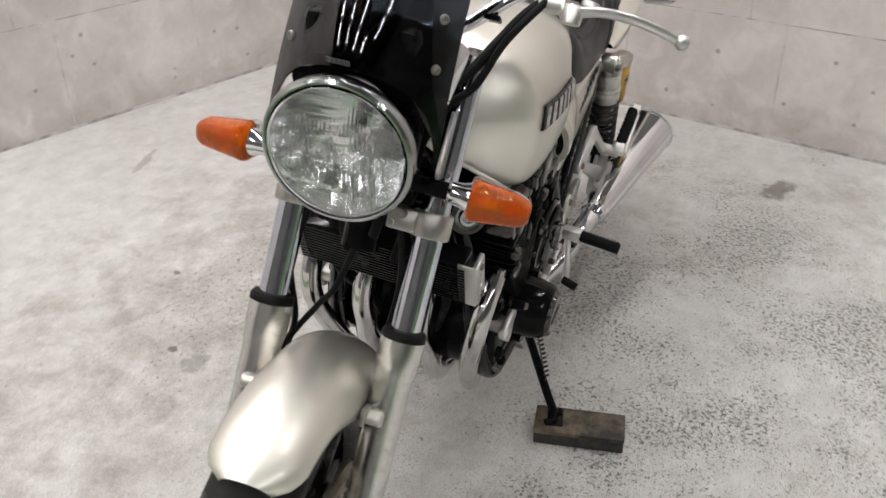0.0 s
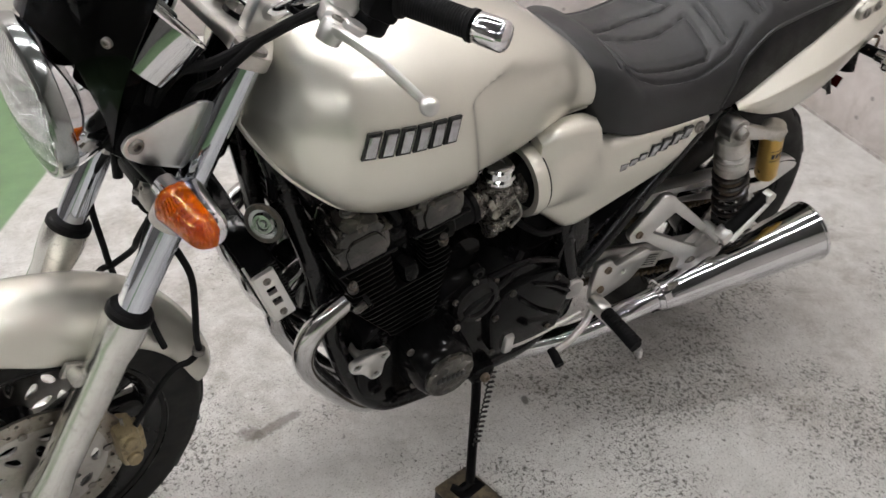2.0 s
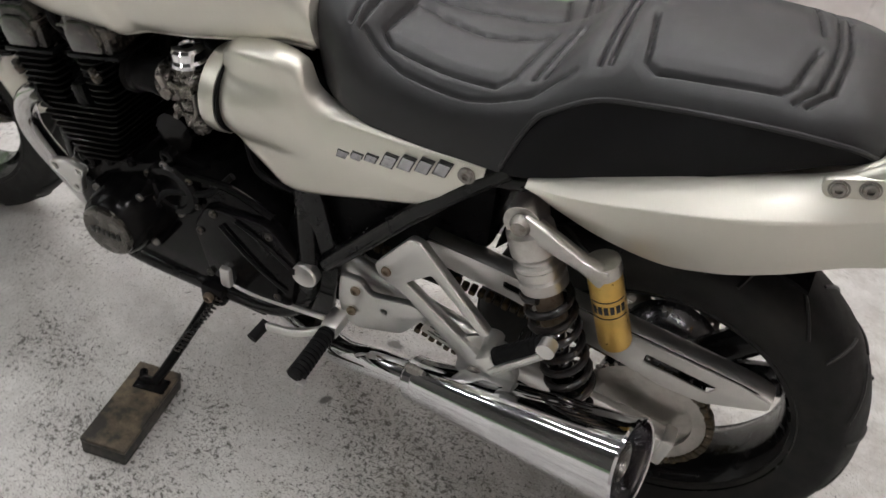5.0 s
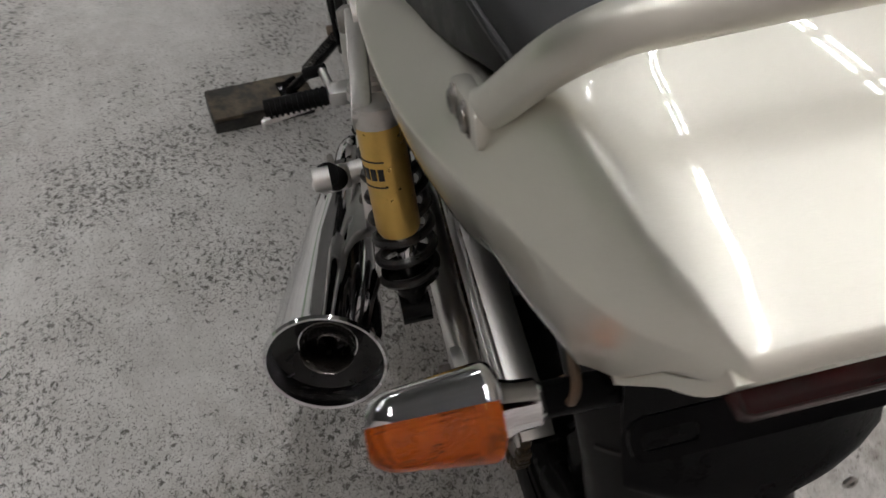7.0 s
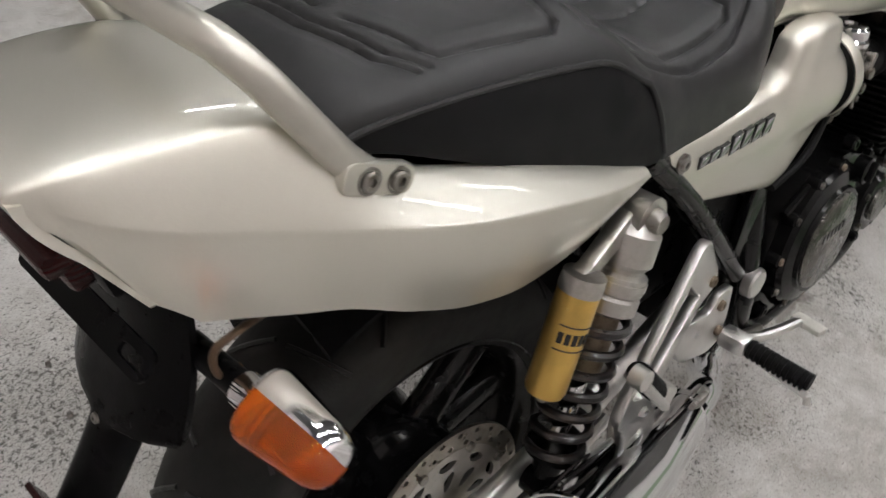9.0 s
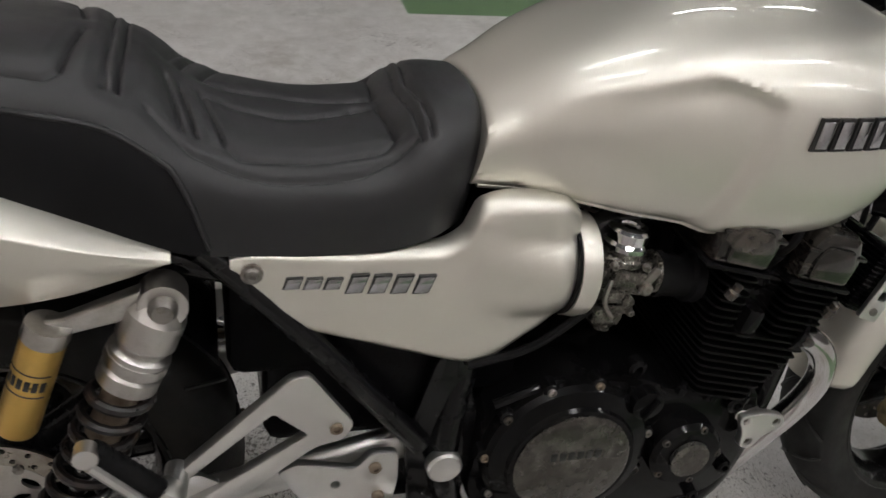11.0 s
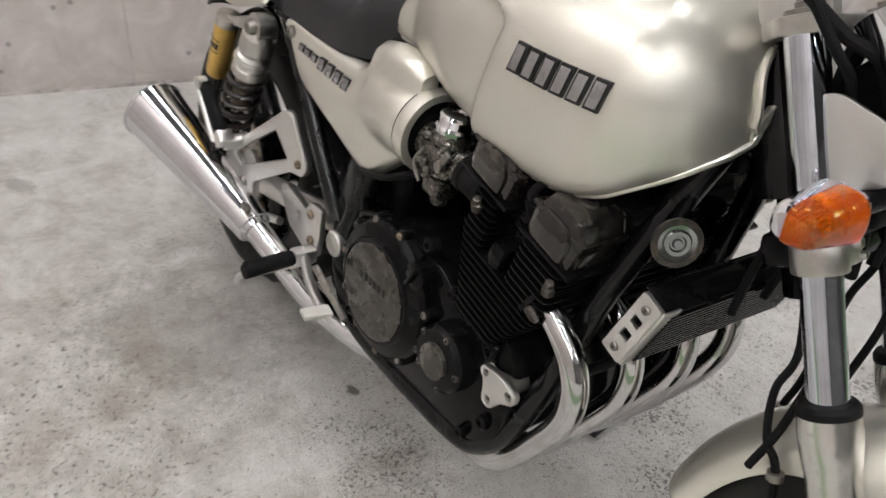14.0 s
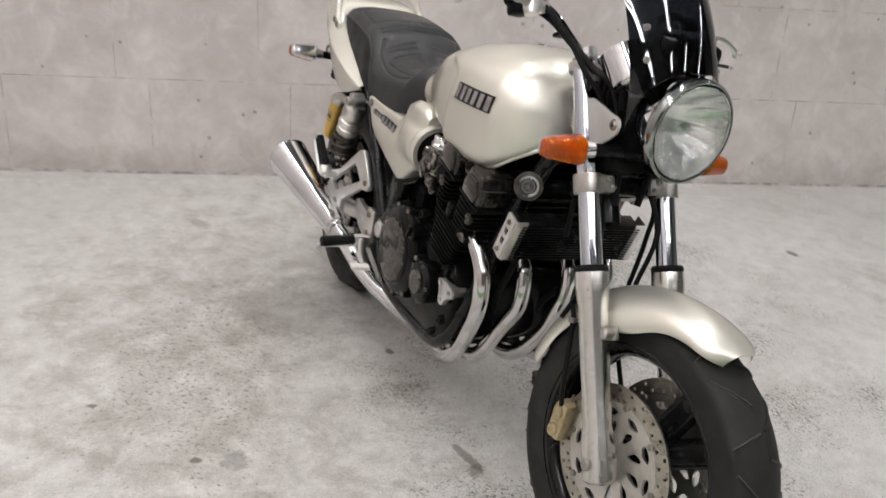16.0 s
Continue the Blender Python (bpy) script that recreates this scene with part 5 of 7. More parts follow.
def handlebar():
    """Bar, grips, levers, switches, cables."""
    half = [(0.012, 0.055, 0.445), (0.022, 0.095, 0.468), (0.024, 0.14, 0.510), (0.012, 0.19, 0.540), (-0.014, 0.26, 0.563), (-0.040, 0.345, 0.582)]
    line = [(x, -y, z) for x, y, z in reversed(half)] + [(0.010, 0, 0.440)] + half
    bar = part("handlebar", moved(tube(line, 0.011, 14, 6), FRONT), CHROME, bike, "chromed tubular handlebar")
    for s in (1, -1):
        part("bar_clamp", moved(box((0.010, s * 0.045, 0.435), (0.045, 0.026, 0.05), 0.006), FRONT), ALU, bar)
        a, b = Vector((-0.0165, s * 0.268, 0.565)), Vector((-0.038, s * 0.338, 0.5805))
        ahead = (b - a).normalized()
        p = [(0.0215, -0.002), (0.0215, 0.003)]
        for k in range(24):
            p += [(0.0172, 0.004 + 0.0035 * k + 0.0004), (0.0162, 0.004 + 0.0035 * k + 0.0022)]
        p += [(0.0195, 0.088), (0.0195, 0.093), (0.012, 0.093)]
        start = a - ahead * 0.035
        part("grip", moved(lathe(p, start, ahead, 22), FRONT), RUBBER, bar, "black rubber grip")
        part("bar_end", moved(lathe([(0.012, 0.0), (0.0165, 0.0005), (0.0181, 0.003), (0.0185, 0.010), (0.0185, 0.032), (0.0178, 0.0365), (0.0155, 0.0392), (0.012, 0.040), (0, 0.0402)], start + ahead * 0.0945, ahead, 24), FRONT), CHROME, bar, "chrome bar end weight")
        c = Vector((0.004, s * 0.212, 0.548))
        part("switch_box", moved(joined(box(c, (0.045, 0.05, 0.05), 0.010, (0, 0, s * -12)), box(c + Vector((0.0, 0, -0.03)), (0.035, 0.04, 0.03), 0.008)), FRONT), PLASTIC, bar, "black switch box")
        perch = joined(box((0.022, s * 0.186, 0.528), (0.050, 0.040, 0.034), 0.008, (0, 0, s * -20)), box((0.050, s * 0.206, 0.507), (0.036, 0.046, 0.020), 0.006, (0, 0, s * -30)), lathe([(0.014, -0.014), (0.016, 0), (0.014, 0.011), (0.010, 0.013)], (0.065, s * 0.229, 0.498), (0, 0, 1), 20))
        pc = part("lever_perch", moved(perch, FRONT), ALU, bar, "bare aluminium lever perch")
        part("pivot_screw", moved(bolt((0.065, s * 0.229, 0.510), (0, 0, 1), 0.0075, 0.005), FRONT), BOLT, pc)
        part("adjuster_wheel", moved(lathe([(0.012, 0), (0.0135, 0.002), (0.0135, 0.008), (0.012, 0.010), (0.004, 0.010)], (0.058, s * 0.250, 0.510), (0, 0.1, 1), 22), FRONT), ALU, pc, "knurled adjuster wheel")
        part("clamp_bolt", moved(bolt((0.046, s * 0.182, 0.528), (1, 0, 0), 0.006, 0.006), FRONT), BOLT, pc)
        lev = [(0.064, s * 0.226, 0.498), (0.076, s * 0.262, 0.506), (0.072, s * 0.305, 0.508), (0.058, s * 0.348, 0.503), (0.047, s * 0.374, 0.498)]
        part("lever", moved(joined(tube(lev, 0.0085, 12, 6, wide=0.7, end_radius=0.0062), lathe([(0.0108 * math.sin(a * math.pi / 12), -0.0108 * math.cos(a * math.pi / 12)) for a in range(13)], (0.044, s * 0.383, 0.497), (0, 0, 1), 16)), FRONT), ALU, bar, "bare aluminium ball-end lever")
        cable = [(0.058, s * 0.190, 0.508), (0.076, s * 0.165, 0.465), (0.086, s * 0.148, 0.430), (0.101, s * 0.128, 0.370), (0.100, s * 0.098, 0.335), (0.070, s * 0.070, 0.27), (-0.01, s * 0.060, 0.18), (-0.08, s * 0.04, 0.08)]
        part("control_cable", moved(tube(cable, 0.0058, 10, 8), FRONT), RUBBER, bar, "black control cable")
        cable = [(0.01, s * 0.20, 0.53), (0.048, s * 0.168, 0.490), (0.074, s * 0.142, 0.440), (0.104, s * 0.116, 0.385), (0.128, s * 0.090, 0.350), (0.115, s * 0.060, 0.27), (0.06, s * 0.03, 0.13)]
        part("wiring_loom", moved(tube(cable, 0.0075, 10, 8), FRONT), RUBBER, bar, "black sheathed wiring")
        loop = [(0.055, s * 0.055, 0.20), (0.06, s * 0.085, 0.08), (0.0, s * 0.075, -0.03), (-0.045, s * 0.09, -0.09)]
        part("control_cable", moved(tube(loop, 0.0052, 8, 8), FRONT), RUBBER, bar, "black control cable")
    part("brake_reservoir", moved(joined(box((0.048, -0.180, 0.556), (0.05, 0.065, 0.04), 0.008, (0, 0, 15)), box((0.048, -0.180, 0.579), (0.054, 0.069, 0.008), 0.003, (0, 0, 15))), FRONT), PLASTIC, bar, "black brake fluid reservoir")
    for s in (1, -1):
        m = FRONT @ basis((0.113, s * 0.127, 0.224), (-0.13, s, -0.02), (1, 0, -0.40))
        turn_signal(m, "orange front turn signal with a chrome shell")


front_wheel()
front_fork()
headlight()
steering_wiring()
instruments()
handlebar()


def fin(x0, x1, half, z):
    """A thin cooling fin with rounded corners, across the block."""
    out = rounded([(x0, -half), (x1, -half), (x1, half), (x0, half)], 0.012, 2)
    return plate(out, 0.0028, Matrix.Translation((0, 0, z)))


def engine():
    """Air-cooled four: crankcase, finned block leaning forward, head caps, covers."""
    case_outline = rounded([(-0.085, 0.345), (-0.07, 0.47), (0.03, 0.535), (0.16, 0.52), (0.20, 0.495), (0.33, 0.50), (0.355, 0.44), (0.345, 0.33), (0.30, 0.275), (0.04, 0.265), (-0.05, 0.285)], 0.03)
    case = part("engine", plate(case_outline, 0.36, side_pose(1, 0, -0.18, 0), bevel=0.012), ENGINE_BLACK, bike, "black air-cooled four-cylinder engine", 40)
    tilt = Matrix.Translation((0.282, 0, 0.49)) @ Matrix.Rotation(radians(14), 4, "Y")
    part("cylinder_core", moved(joined(box((-0.022, 0, 0.05), (0.085, 0.340, 0.13), 0.01), box((-0.015, 0, 0.145), (0.13, 0.335, 0.10), 0.01)), tilt), ENGINE_BLACK, case)
    # fins: the block widens upwards, and above it they part round the plug wells
    for i in range(17):
        z = -0.004 + 0.0112 * i
        spread = min(1.0, max(0.0, z / 0.105))
        rear, front = -0.066 - 0.042 * spread, 0.026 + 0.056 * spread
        if i < 10:
            parts = [fin(rear, front, 0.198, z)]
        else:
            grow = 0.003 * math.sin(1.6 * (i - 10))
            parts = [fin(rear - grow, -0.060, 0.199, z), fin(-0.006, front - 0.008 + grow, 0.199, z), fin(-0.064, 0.0, 0.162, z)]
        part("cooling_fin", moved(joined(*parts), tilt), FIN_BLACK, case)
    for s in (1, -1):
        part("plug_well", moved(lathe([(0.027, -0.05), (0.027, 0.0), (0.021, 0.005), (0.014, 0.005)], (-0.033, s * 0.150, 0.176), (0, s * 0.55, 1), 20), tilt), ENGINE_BLACK, case)
        for x, z in ((-0.078, -0.012), (-0.03, -0.016), (0.03, -0.012)):
            part("base_nut", moved(lathe([(0.008, 0), (0.008, 0.010), (0.005, 0.012), (0.005, 0.018)], (x, s * 0.186, z), (0, 0, 1), 8), tilt), ENGINE_BLACK, case)
        for x, z in ((-0.080, 0.196), (0.002, 0.192)):
            part("acorn_nut", moved(lathe([(0.012, 0), (0.012, 0.004), (0.0095, 0.005), (0.0095, 0.016), (0.006, 0.021), (0, 0.022)], (x, s * 0.176, z), (0, s * 0.5, 1), 10), tilt), BOLT, case, "dull dome nut")
        part("cam_chain_lug", moved(box((-0.034, s * 0.172, 0.112), (0.030, 0.05, 0.05), 0.010), tilt), ENGINE_BLACK, case)
    part("cylinder_head", moved(joined(box((-0.034, 0, 0.190), (0.185, 0.33, 0.04), 0.012), tube([(-0.099, -0.16, 0.226), (-0.099, 0.16, 0.226)], 0.040, 20), tube([(0.034, -0.16, 0.226), (0.034, 0.16, 0.226)], 0.040, 20),
                                      box((-0.034, 0, 0.222), (0.07, 0.10, 0.05), 0.012)), tilt), ENGINE_BLACK, case)
    for s in (1, -1):
        for x in (-0.099, 0.034):
            # end block of the cam cover, with sloped shoulders and a screw on top
            m = tilt @ side_pose(s, x, 0.108, 0.224)
            foot = rounded([(-0.044, -0.036), (0.044, -0.036), (0.047, 0.006), (0.030, 0.040), (-0.030, 0.040), (-0.047, 0.006)], 0.010, 4)
            head = part("cam_cap", joined(plate(foot, 0.088, m, bevel=0.013), plate([(a * 0.72, b * 0.66 - 0.004) for a, b in foot], 0.012, m @ Matrix.Translation((0, 0, 0.082)), bevel=0.005)), CAP_GREY, case, "flaking dark grey cam end cover", 28)
            part("bolt", moved(joined(lathe([(0.013, 0), (0.013, 0.004), (0.011, 0.006)], (0, 0.037, 0.048), (0, 1, 0), 20), bolt((0, 0.041, 0.048), (0, 1, 0), 0.0085, 0.005)), m), DARK_BOLT, head)
            part("cap_rib", moved(box((0, 0.012, 0.045), (0.098, 0.006, 0.088), 0.0025), m), CAP_GREY, head)
            part("flange", moved(box((0, -0.037, 0.040), (0.104, 0.008, 0.098), 0.003), m), ENGINE_BLACK, head)
        for x, z in ((-0.094, 0.150), (0.068, 0.150)):
            part("stud_nut", moved(lathe([(0.0085, 0), (0.0085, 0.012), (0.006, 0.014), (0.006, 0.022), (0, 0.023)], (x, s * 0.196, z), (0, s * 0.35, 1), 10), tilt), DARK_BOLT, case)
        lead = [(-0.033, s * 0.166, 0.206), (-0.030, s * 0.182, 0.236), (-0.012, s * 0.155, 0.275), (0.02, s * 0.09, 0.31)]
        part("plug_lead", moved(tube(lead, 0.006, 8), tilt), RUBBER, case, "black spark plug lead")
        part("plug_cap", moved(tube([(-0.033, s * 0.152, 0.180), (-0.033, s * 0.170, 0.214)], 0.0115, 12), tilt), RUBBER, case)
        # mounting plate in front with three bolts
        tri = rounded([(-0.040, 0.012), (0.0, 0.026), (0.036, 0.022), (0.040, 0.004), (0.018, -0.012), (0.006, -0.040), (-0.014, -0.040), (-0.022, -0.012)], 0.011)
        m = side_pose(s, 0.338, 0.188, 0.432) @ Matrix.Rotation(radians(-12), 4, "Z")
        spots = ((-0.026, 0.008), (0.026, 0.011), (-0.004, -0.028))
        ear = part("engine_mount_plate", plate(tri, 0.014, m, [circle(x, y, 0.0065, 10) for x, y in spots], 0.003), ALU, bike, "bare aluminium engine mounting plate with three bolts")
        for x, y in spots:
            part("bolt", moved(bolt((x, y, 0.002), (0, 0, 1), 0.0062, 0.008), m), BOLT, ear)
        part("spacer", tube([(0.338, s * 0.15, 0.432), (0.338, s * 0.189, 0.432)], 0.018, 14), DULL_ALU, ear)
    # clutch side
    m = side_pose(-1, 0.047, 0.175, 0.418)
    cover = part("clutch_cover", moved(lathe([(0.118, 0), (0.118, 0.022), (0.112, 0.030), (0.092, 0.036), (0.089, 0.042), (0.084, 0.042)], (0, 0, 0), (0, 0, 1), 48), m), ENGINE_BLACK, case, "round black clutch cover")
    part("cover_disc", moved(lathe([(0.083, 0.0), (0.082, 0.010), (0.076, 0.013), (0, 0.0135)], (0, 0, 0.034), (0, 0, 1), 48), m), COVER_GREY, cover, "scraped grey metal disc")
    for i in range(6):
        part("label_bar", moved(box((-0.030 + 0.0125 * i, 0.020, 0.0478), (0.009, 0.013, 0.002), 0.0006), m), DARK_TRIM, cover)
    for k in range(11):
        a = 2 * math.pi * k / 11 + 0.2
        part("boss", moved(lathe([(0.012, 0), (0.011, 0.018), (0.009, 0.020)], (0.117 * math.cos(a), 0.117 * math.sin(a), 0.004), (0, 0, 1), 12), m), ENGINE_BLACK, cover)
        part("bolt", moved(bolt((0.117 * math.cos(a), 0.117 * math.sin(a), 0.024), (0, 0, 1), 0.0062, 0.004), m), (BOLT, DARK_BOLT, RUST)[k % 3], cover)
    part("oil_filler", moved(joined(lathe([(0.022, 0), (0.022, 0.02), (0.018, 0.022)], (0.095, 0.085, 0.02), (0, 0, 1), 20), box((0.095, 0.085, 0.046), (0.034, 0.006, 0.010), 0.002, (0, 0, 60))), m), ENGINE_BLACK, cover)
    m = side_pose(-1, 0.224, 0.180, 0.405)
    tim = part("timing_cover", moved(lathe([(0.054, 0), (0.054, 0.028), (0.048, 0.036), (0.032, 0.038)], (0, 0, 0), (0, 0, 1), 32), m), ENGINE_BLACK, case, "small round black cover")
    part("cover_disc", moved(lathe([(0.030, 0.034), (0.029, 0.044), (0.0, 0.046)], (0, 0, 0), (0, 0, 1), 28), m), COVER_GREY, tim, "grey metal disc")
    for k in range(5):
        a = 2 * math.pi * k / 5
        part("bolt", moved(bolt((0.047 * math.cos(a), 0.047 * math.sin(a), 0.032), (0, 0, 1), 0.006, 0.005), m), DARK_BOLT, tim)
    # generator side
    m = side_pose(1, 0.215, 0.18, 0.402)
    gen = part("generator_cover", moved(lathe([(0.066, 0), (0.063, 0.030), (0.059, 0.055), (0.054, 0.070), (0.050, 0.074)], (0, 0, 0), (0, 0, 1), 44), m), ENGINE_BLACK, case, "round black generator cover")
    part("cover_disc", moved(lathe([(0.049, 0.068), (0.048, 0.080), (0.044, 0.083), (0, 0.0835)], (0, 0, 0), (0, 0, 1), 40), m), COVER_GREY, gen, "scraped grey metal disc")
    for i in range(6):
        part("label_bar", moved(box((-0.025 + 0.010 * i, 0.0, 0.084), (0.0075, 0.012, 0.002), 0.0006), m), DARK_TRIM, gen)
    for k in range(4):
        a = 2 * math.pi * k / 4 + 0.6
        part("boss", moved(lathe([(0.011, 0), (0.011, 0.03)], (0.066 * math.cos(a), 0.066 * math.sin(a), 0), (0, 0, 1), 12), m), ENGINE_BLACK, gen)
        part("bolt", moved(bolt((0.066 * math.cos(a), 0.066 * math.sin(a), 0.03), (0, 0, 1), 0.007, 0.005), m), BOLT, gen)
    sprocket = rounded([(-0.10, -0.095), (-0.115, 0.03), (-0.06, 0.085), (0.055, 0.075), (0.085, 0.02), (0.06, -0.09)], 0.02)
    part("sprocket_cover", plate(sprocket, 0.030, side_pose(1, 0.005, 0.165, 0.405), bevel=0.006), ENGINE_BLACK, case, "flat black sprocket cover")
    m = side_pose(1, 0.125, 0.178, 0.482)
    st = part("starter_cover", moved(lathe([(0.050, 0), (0.050, 0.012), (0.045, 0.018), (0.034, 0.019), (0.031, 0.015), (0, 0.015)], (0, 0, 0), (0, 0, 1), 32), m), ENGINE_BLACK, case, "round black cover")
    for k in range(6):
        a = 2 * math.pi * k / 6 + 0.3
        part("bolt", moved(bolt((0.049 * math.cos(a), 0.049 * math.sin(a), 0.010), (0, 0, 1), 0.006, 0.006), m), BOLT if k % 3 == 1 else DARK_BOLT, st)
    # raised ribs on the sprocket cover
    for rib in ([(-0.09, 0.198, 0.36), (-0.03, 0.200, 0.40), (0.03, 0.200, 0.455)], [(-0.10, 0.198, 0.42), (-0.05, 0.199, 0.455), (0.0, 0.199, 0.478)]):
        part("case_rib", tube(rib, 0.0035, 8), ENGINE_BLACK, case)
    for x, z in ((-0.07, 0.335), (0.065, 0.325), (0.075, 0.42), (-0.06, 0.47), (0.045, 0.47)):
        part("bolt", bolt((x, 0.194, z), (0, 1, 0), 0.007, 0.005), DARK_BOLT, case)
    for s in (1, -1):
        rib = [(-0.06, s * 0.181, 0.50), (0.02, s * 0.184, 0.528), (0.12, s * 0.184, 0.515)]
        part("case_rib", tube(rib, 0.007, 8), ENGINE_BLACK, case)
        for x, z, r in ((-0.055, 0.315, 0.012), (0.30, 0.465, 0.014), (0.315, 0.345, 0.012), (0.275, 0.295, 0.010), (0.13, 0.545, 0.013)):
            part("case_boss", lathe([(r, 0), (r, 0.016), (r * 0.7, 0.019), (r * 0.45, 0.019), (r * 0.45, 0.012), (0, 0.012)], (x, s * 0.172, z), (0, s, 0), 14), ENGINE_BLACK, case)
    part("starter_motor", tube([(0.14, -0.02, 0.565), (0.14, 0.15, 0.565)], 0.034, 20), ENGINE_BLACK, case)
    part("breather_pipe", tube([(0.02, 0.168, 0.54), (0.06, 0.186, 0.50), (0.14, 0.192, 0.47), (0.17, 0.188, 0.40)], 0.006, 8), RUBBER, case)
    part("oil_pan", box((0.14, 0, 0.262), (0.24, 0.20, 0.05), 0.02), ENGINE_BLACK, case)
    # carburettors
    for y in (-0.145, -0.050, 0.050, 0.145):
        o = math.copysign(1, y)
        m = Matrix.Translation((0.090, y, 0.676)) @ Matrix.Rotation(radians(6), 4, "Y")
        stack = lathe([(0.018, -0.040), (0.026, -0.036), (0.027, -0.022), (0.031, -0.020), (0.031, -0.012), (0.027, -0.010), (0.027, 0.014), (0.032, 0.017), (0.032, 0.024), (0.028, 0.027), (0.028, 0.034), (0.020, 0.035)], (0, 0, 0), (0, 0, 1), 28)
        throat = lathe([(0.023, -0.048), (0.030, -0.046), (0.030, -0.040), (0.025, -0.036), (0.024, 0.040), (0.030, 0.044), (0.030, 0.052), (0.022, 0.054)], (0, 0, -0.004), (1, 0, 0), 24)
        carb = part("carburettor", moved(joined(stack, throat, box((0.004, o * 0.020, -0.002), (0.048, 0.030, 0.034), 0.006)), m), CARB, bike, "grimy aluminium carburettor")
        part("carb_cap", moved(lathe([(0.029, 0.0), (0.0305, 0.002), (0.0305, 0.008), (0.027, 0.012), (0.0265, 0.024), (0.023, 0.028), (0.012, 0.029), (0.011, 0.026), (0, 0.026)], (0, 0, 0.034), (0, 0, 1), 28), m), CHROME, carb, "chrome carburettor cap")
        part("float_bowl", moved(joined(box((-0.002, 0, -0.046), (0.058, 0.052, 0.012), 0.003), box((-0.002, 0, -0.062), (0.046, 0.044, 0.030), 0.010)), m), CARB, carb)
        part("drain_screw", moved(lathe([(0.013, -0.018), (0.015, -0.012), (0.015, 0.0), (0.011, 0.004)], (0.004, 0, -0.070), (0, 0, 1), 12), m), CARB, carb)
        for x, z in ((-0.025, -0.046), (0.021, -0.046), (-0.022, 0.020), (0.022, 0.020), (0.016, 0.0)):
            part("screw", moved(bolt((x, o * 0.026, z), (0, o, 0), 0.0052, 0.008), m), BOLT, carb)
        part("choke_lever", moved(joined(box((0.030, o * 0.033, 0.006), (0.012, 0.006, 0.034), 0.002, (0, 25, 0)), lathe([(0.009, 0), (0.009, 0.010), (0.006, 0.012)], (0.026, o * 0.030, -0.006), (0, o, 0), 12)), m), BOLT, carb)
        part("idle_block", moved(joined(box((-0.012, o * 0.034, -0.018), (0.022, 0.014, 0.016), 0.003), lathe([(0.008, 0), (0.008, 0.012), (0.005, 0.013)], (0.006, o * 0.030, -0.024), (0, o, 0), 12)), m), CARB, carb)
        part("vacuum_pipe", moved(tube([(-0.020, o * 0.030, 0.0), (-0.026, o * 0.040, -0.026), (-0.008, o * 0.038, -0.050)], 0.0032, 8), m), BOLT, carb)
        part("intake_rubber", moved(lathe([(0.026, 0.0), (0.031, 0.003), (0.031, 0.012), (0.028, 0.014), (0.028, 0.05), (0.033, 0.055), (0.033, 0.068)], (0.048, 0, -0.004), (1, 0, -0.06), 20), m), RUBBER, carb, "black rubber intake stub")
    # added black filler, keeps the gap behind the engine dark
    part("dark_filler_box", box((-0.08, 0, 0.54), (0.14, 0.25, 0.13), 0.02), PLASTIC, bike, "black filler box in the gap behind the engine")
    part("air_box", box((-0.06, 0, 0.665), (0.18, 0.24, 0.15), 0.02), PLASTIC, bike, "black air box")
    part("fuel_hose", tube([(0.06, -0.16, 0.63), (-0.02, -0.175, 0.585), (-0.10, -0.17, 0.56)], 0.006, 8), RUBBER, bike, "black rubber hose")
    part("breather_hose", tube([(0.04, 0.10, 0.60), (-0.02, 0.155, 0.56), (-0.09, 0.15, 0.545)], 0.007, 8), RUBBER, bike, "black rubber hose")


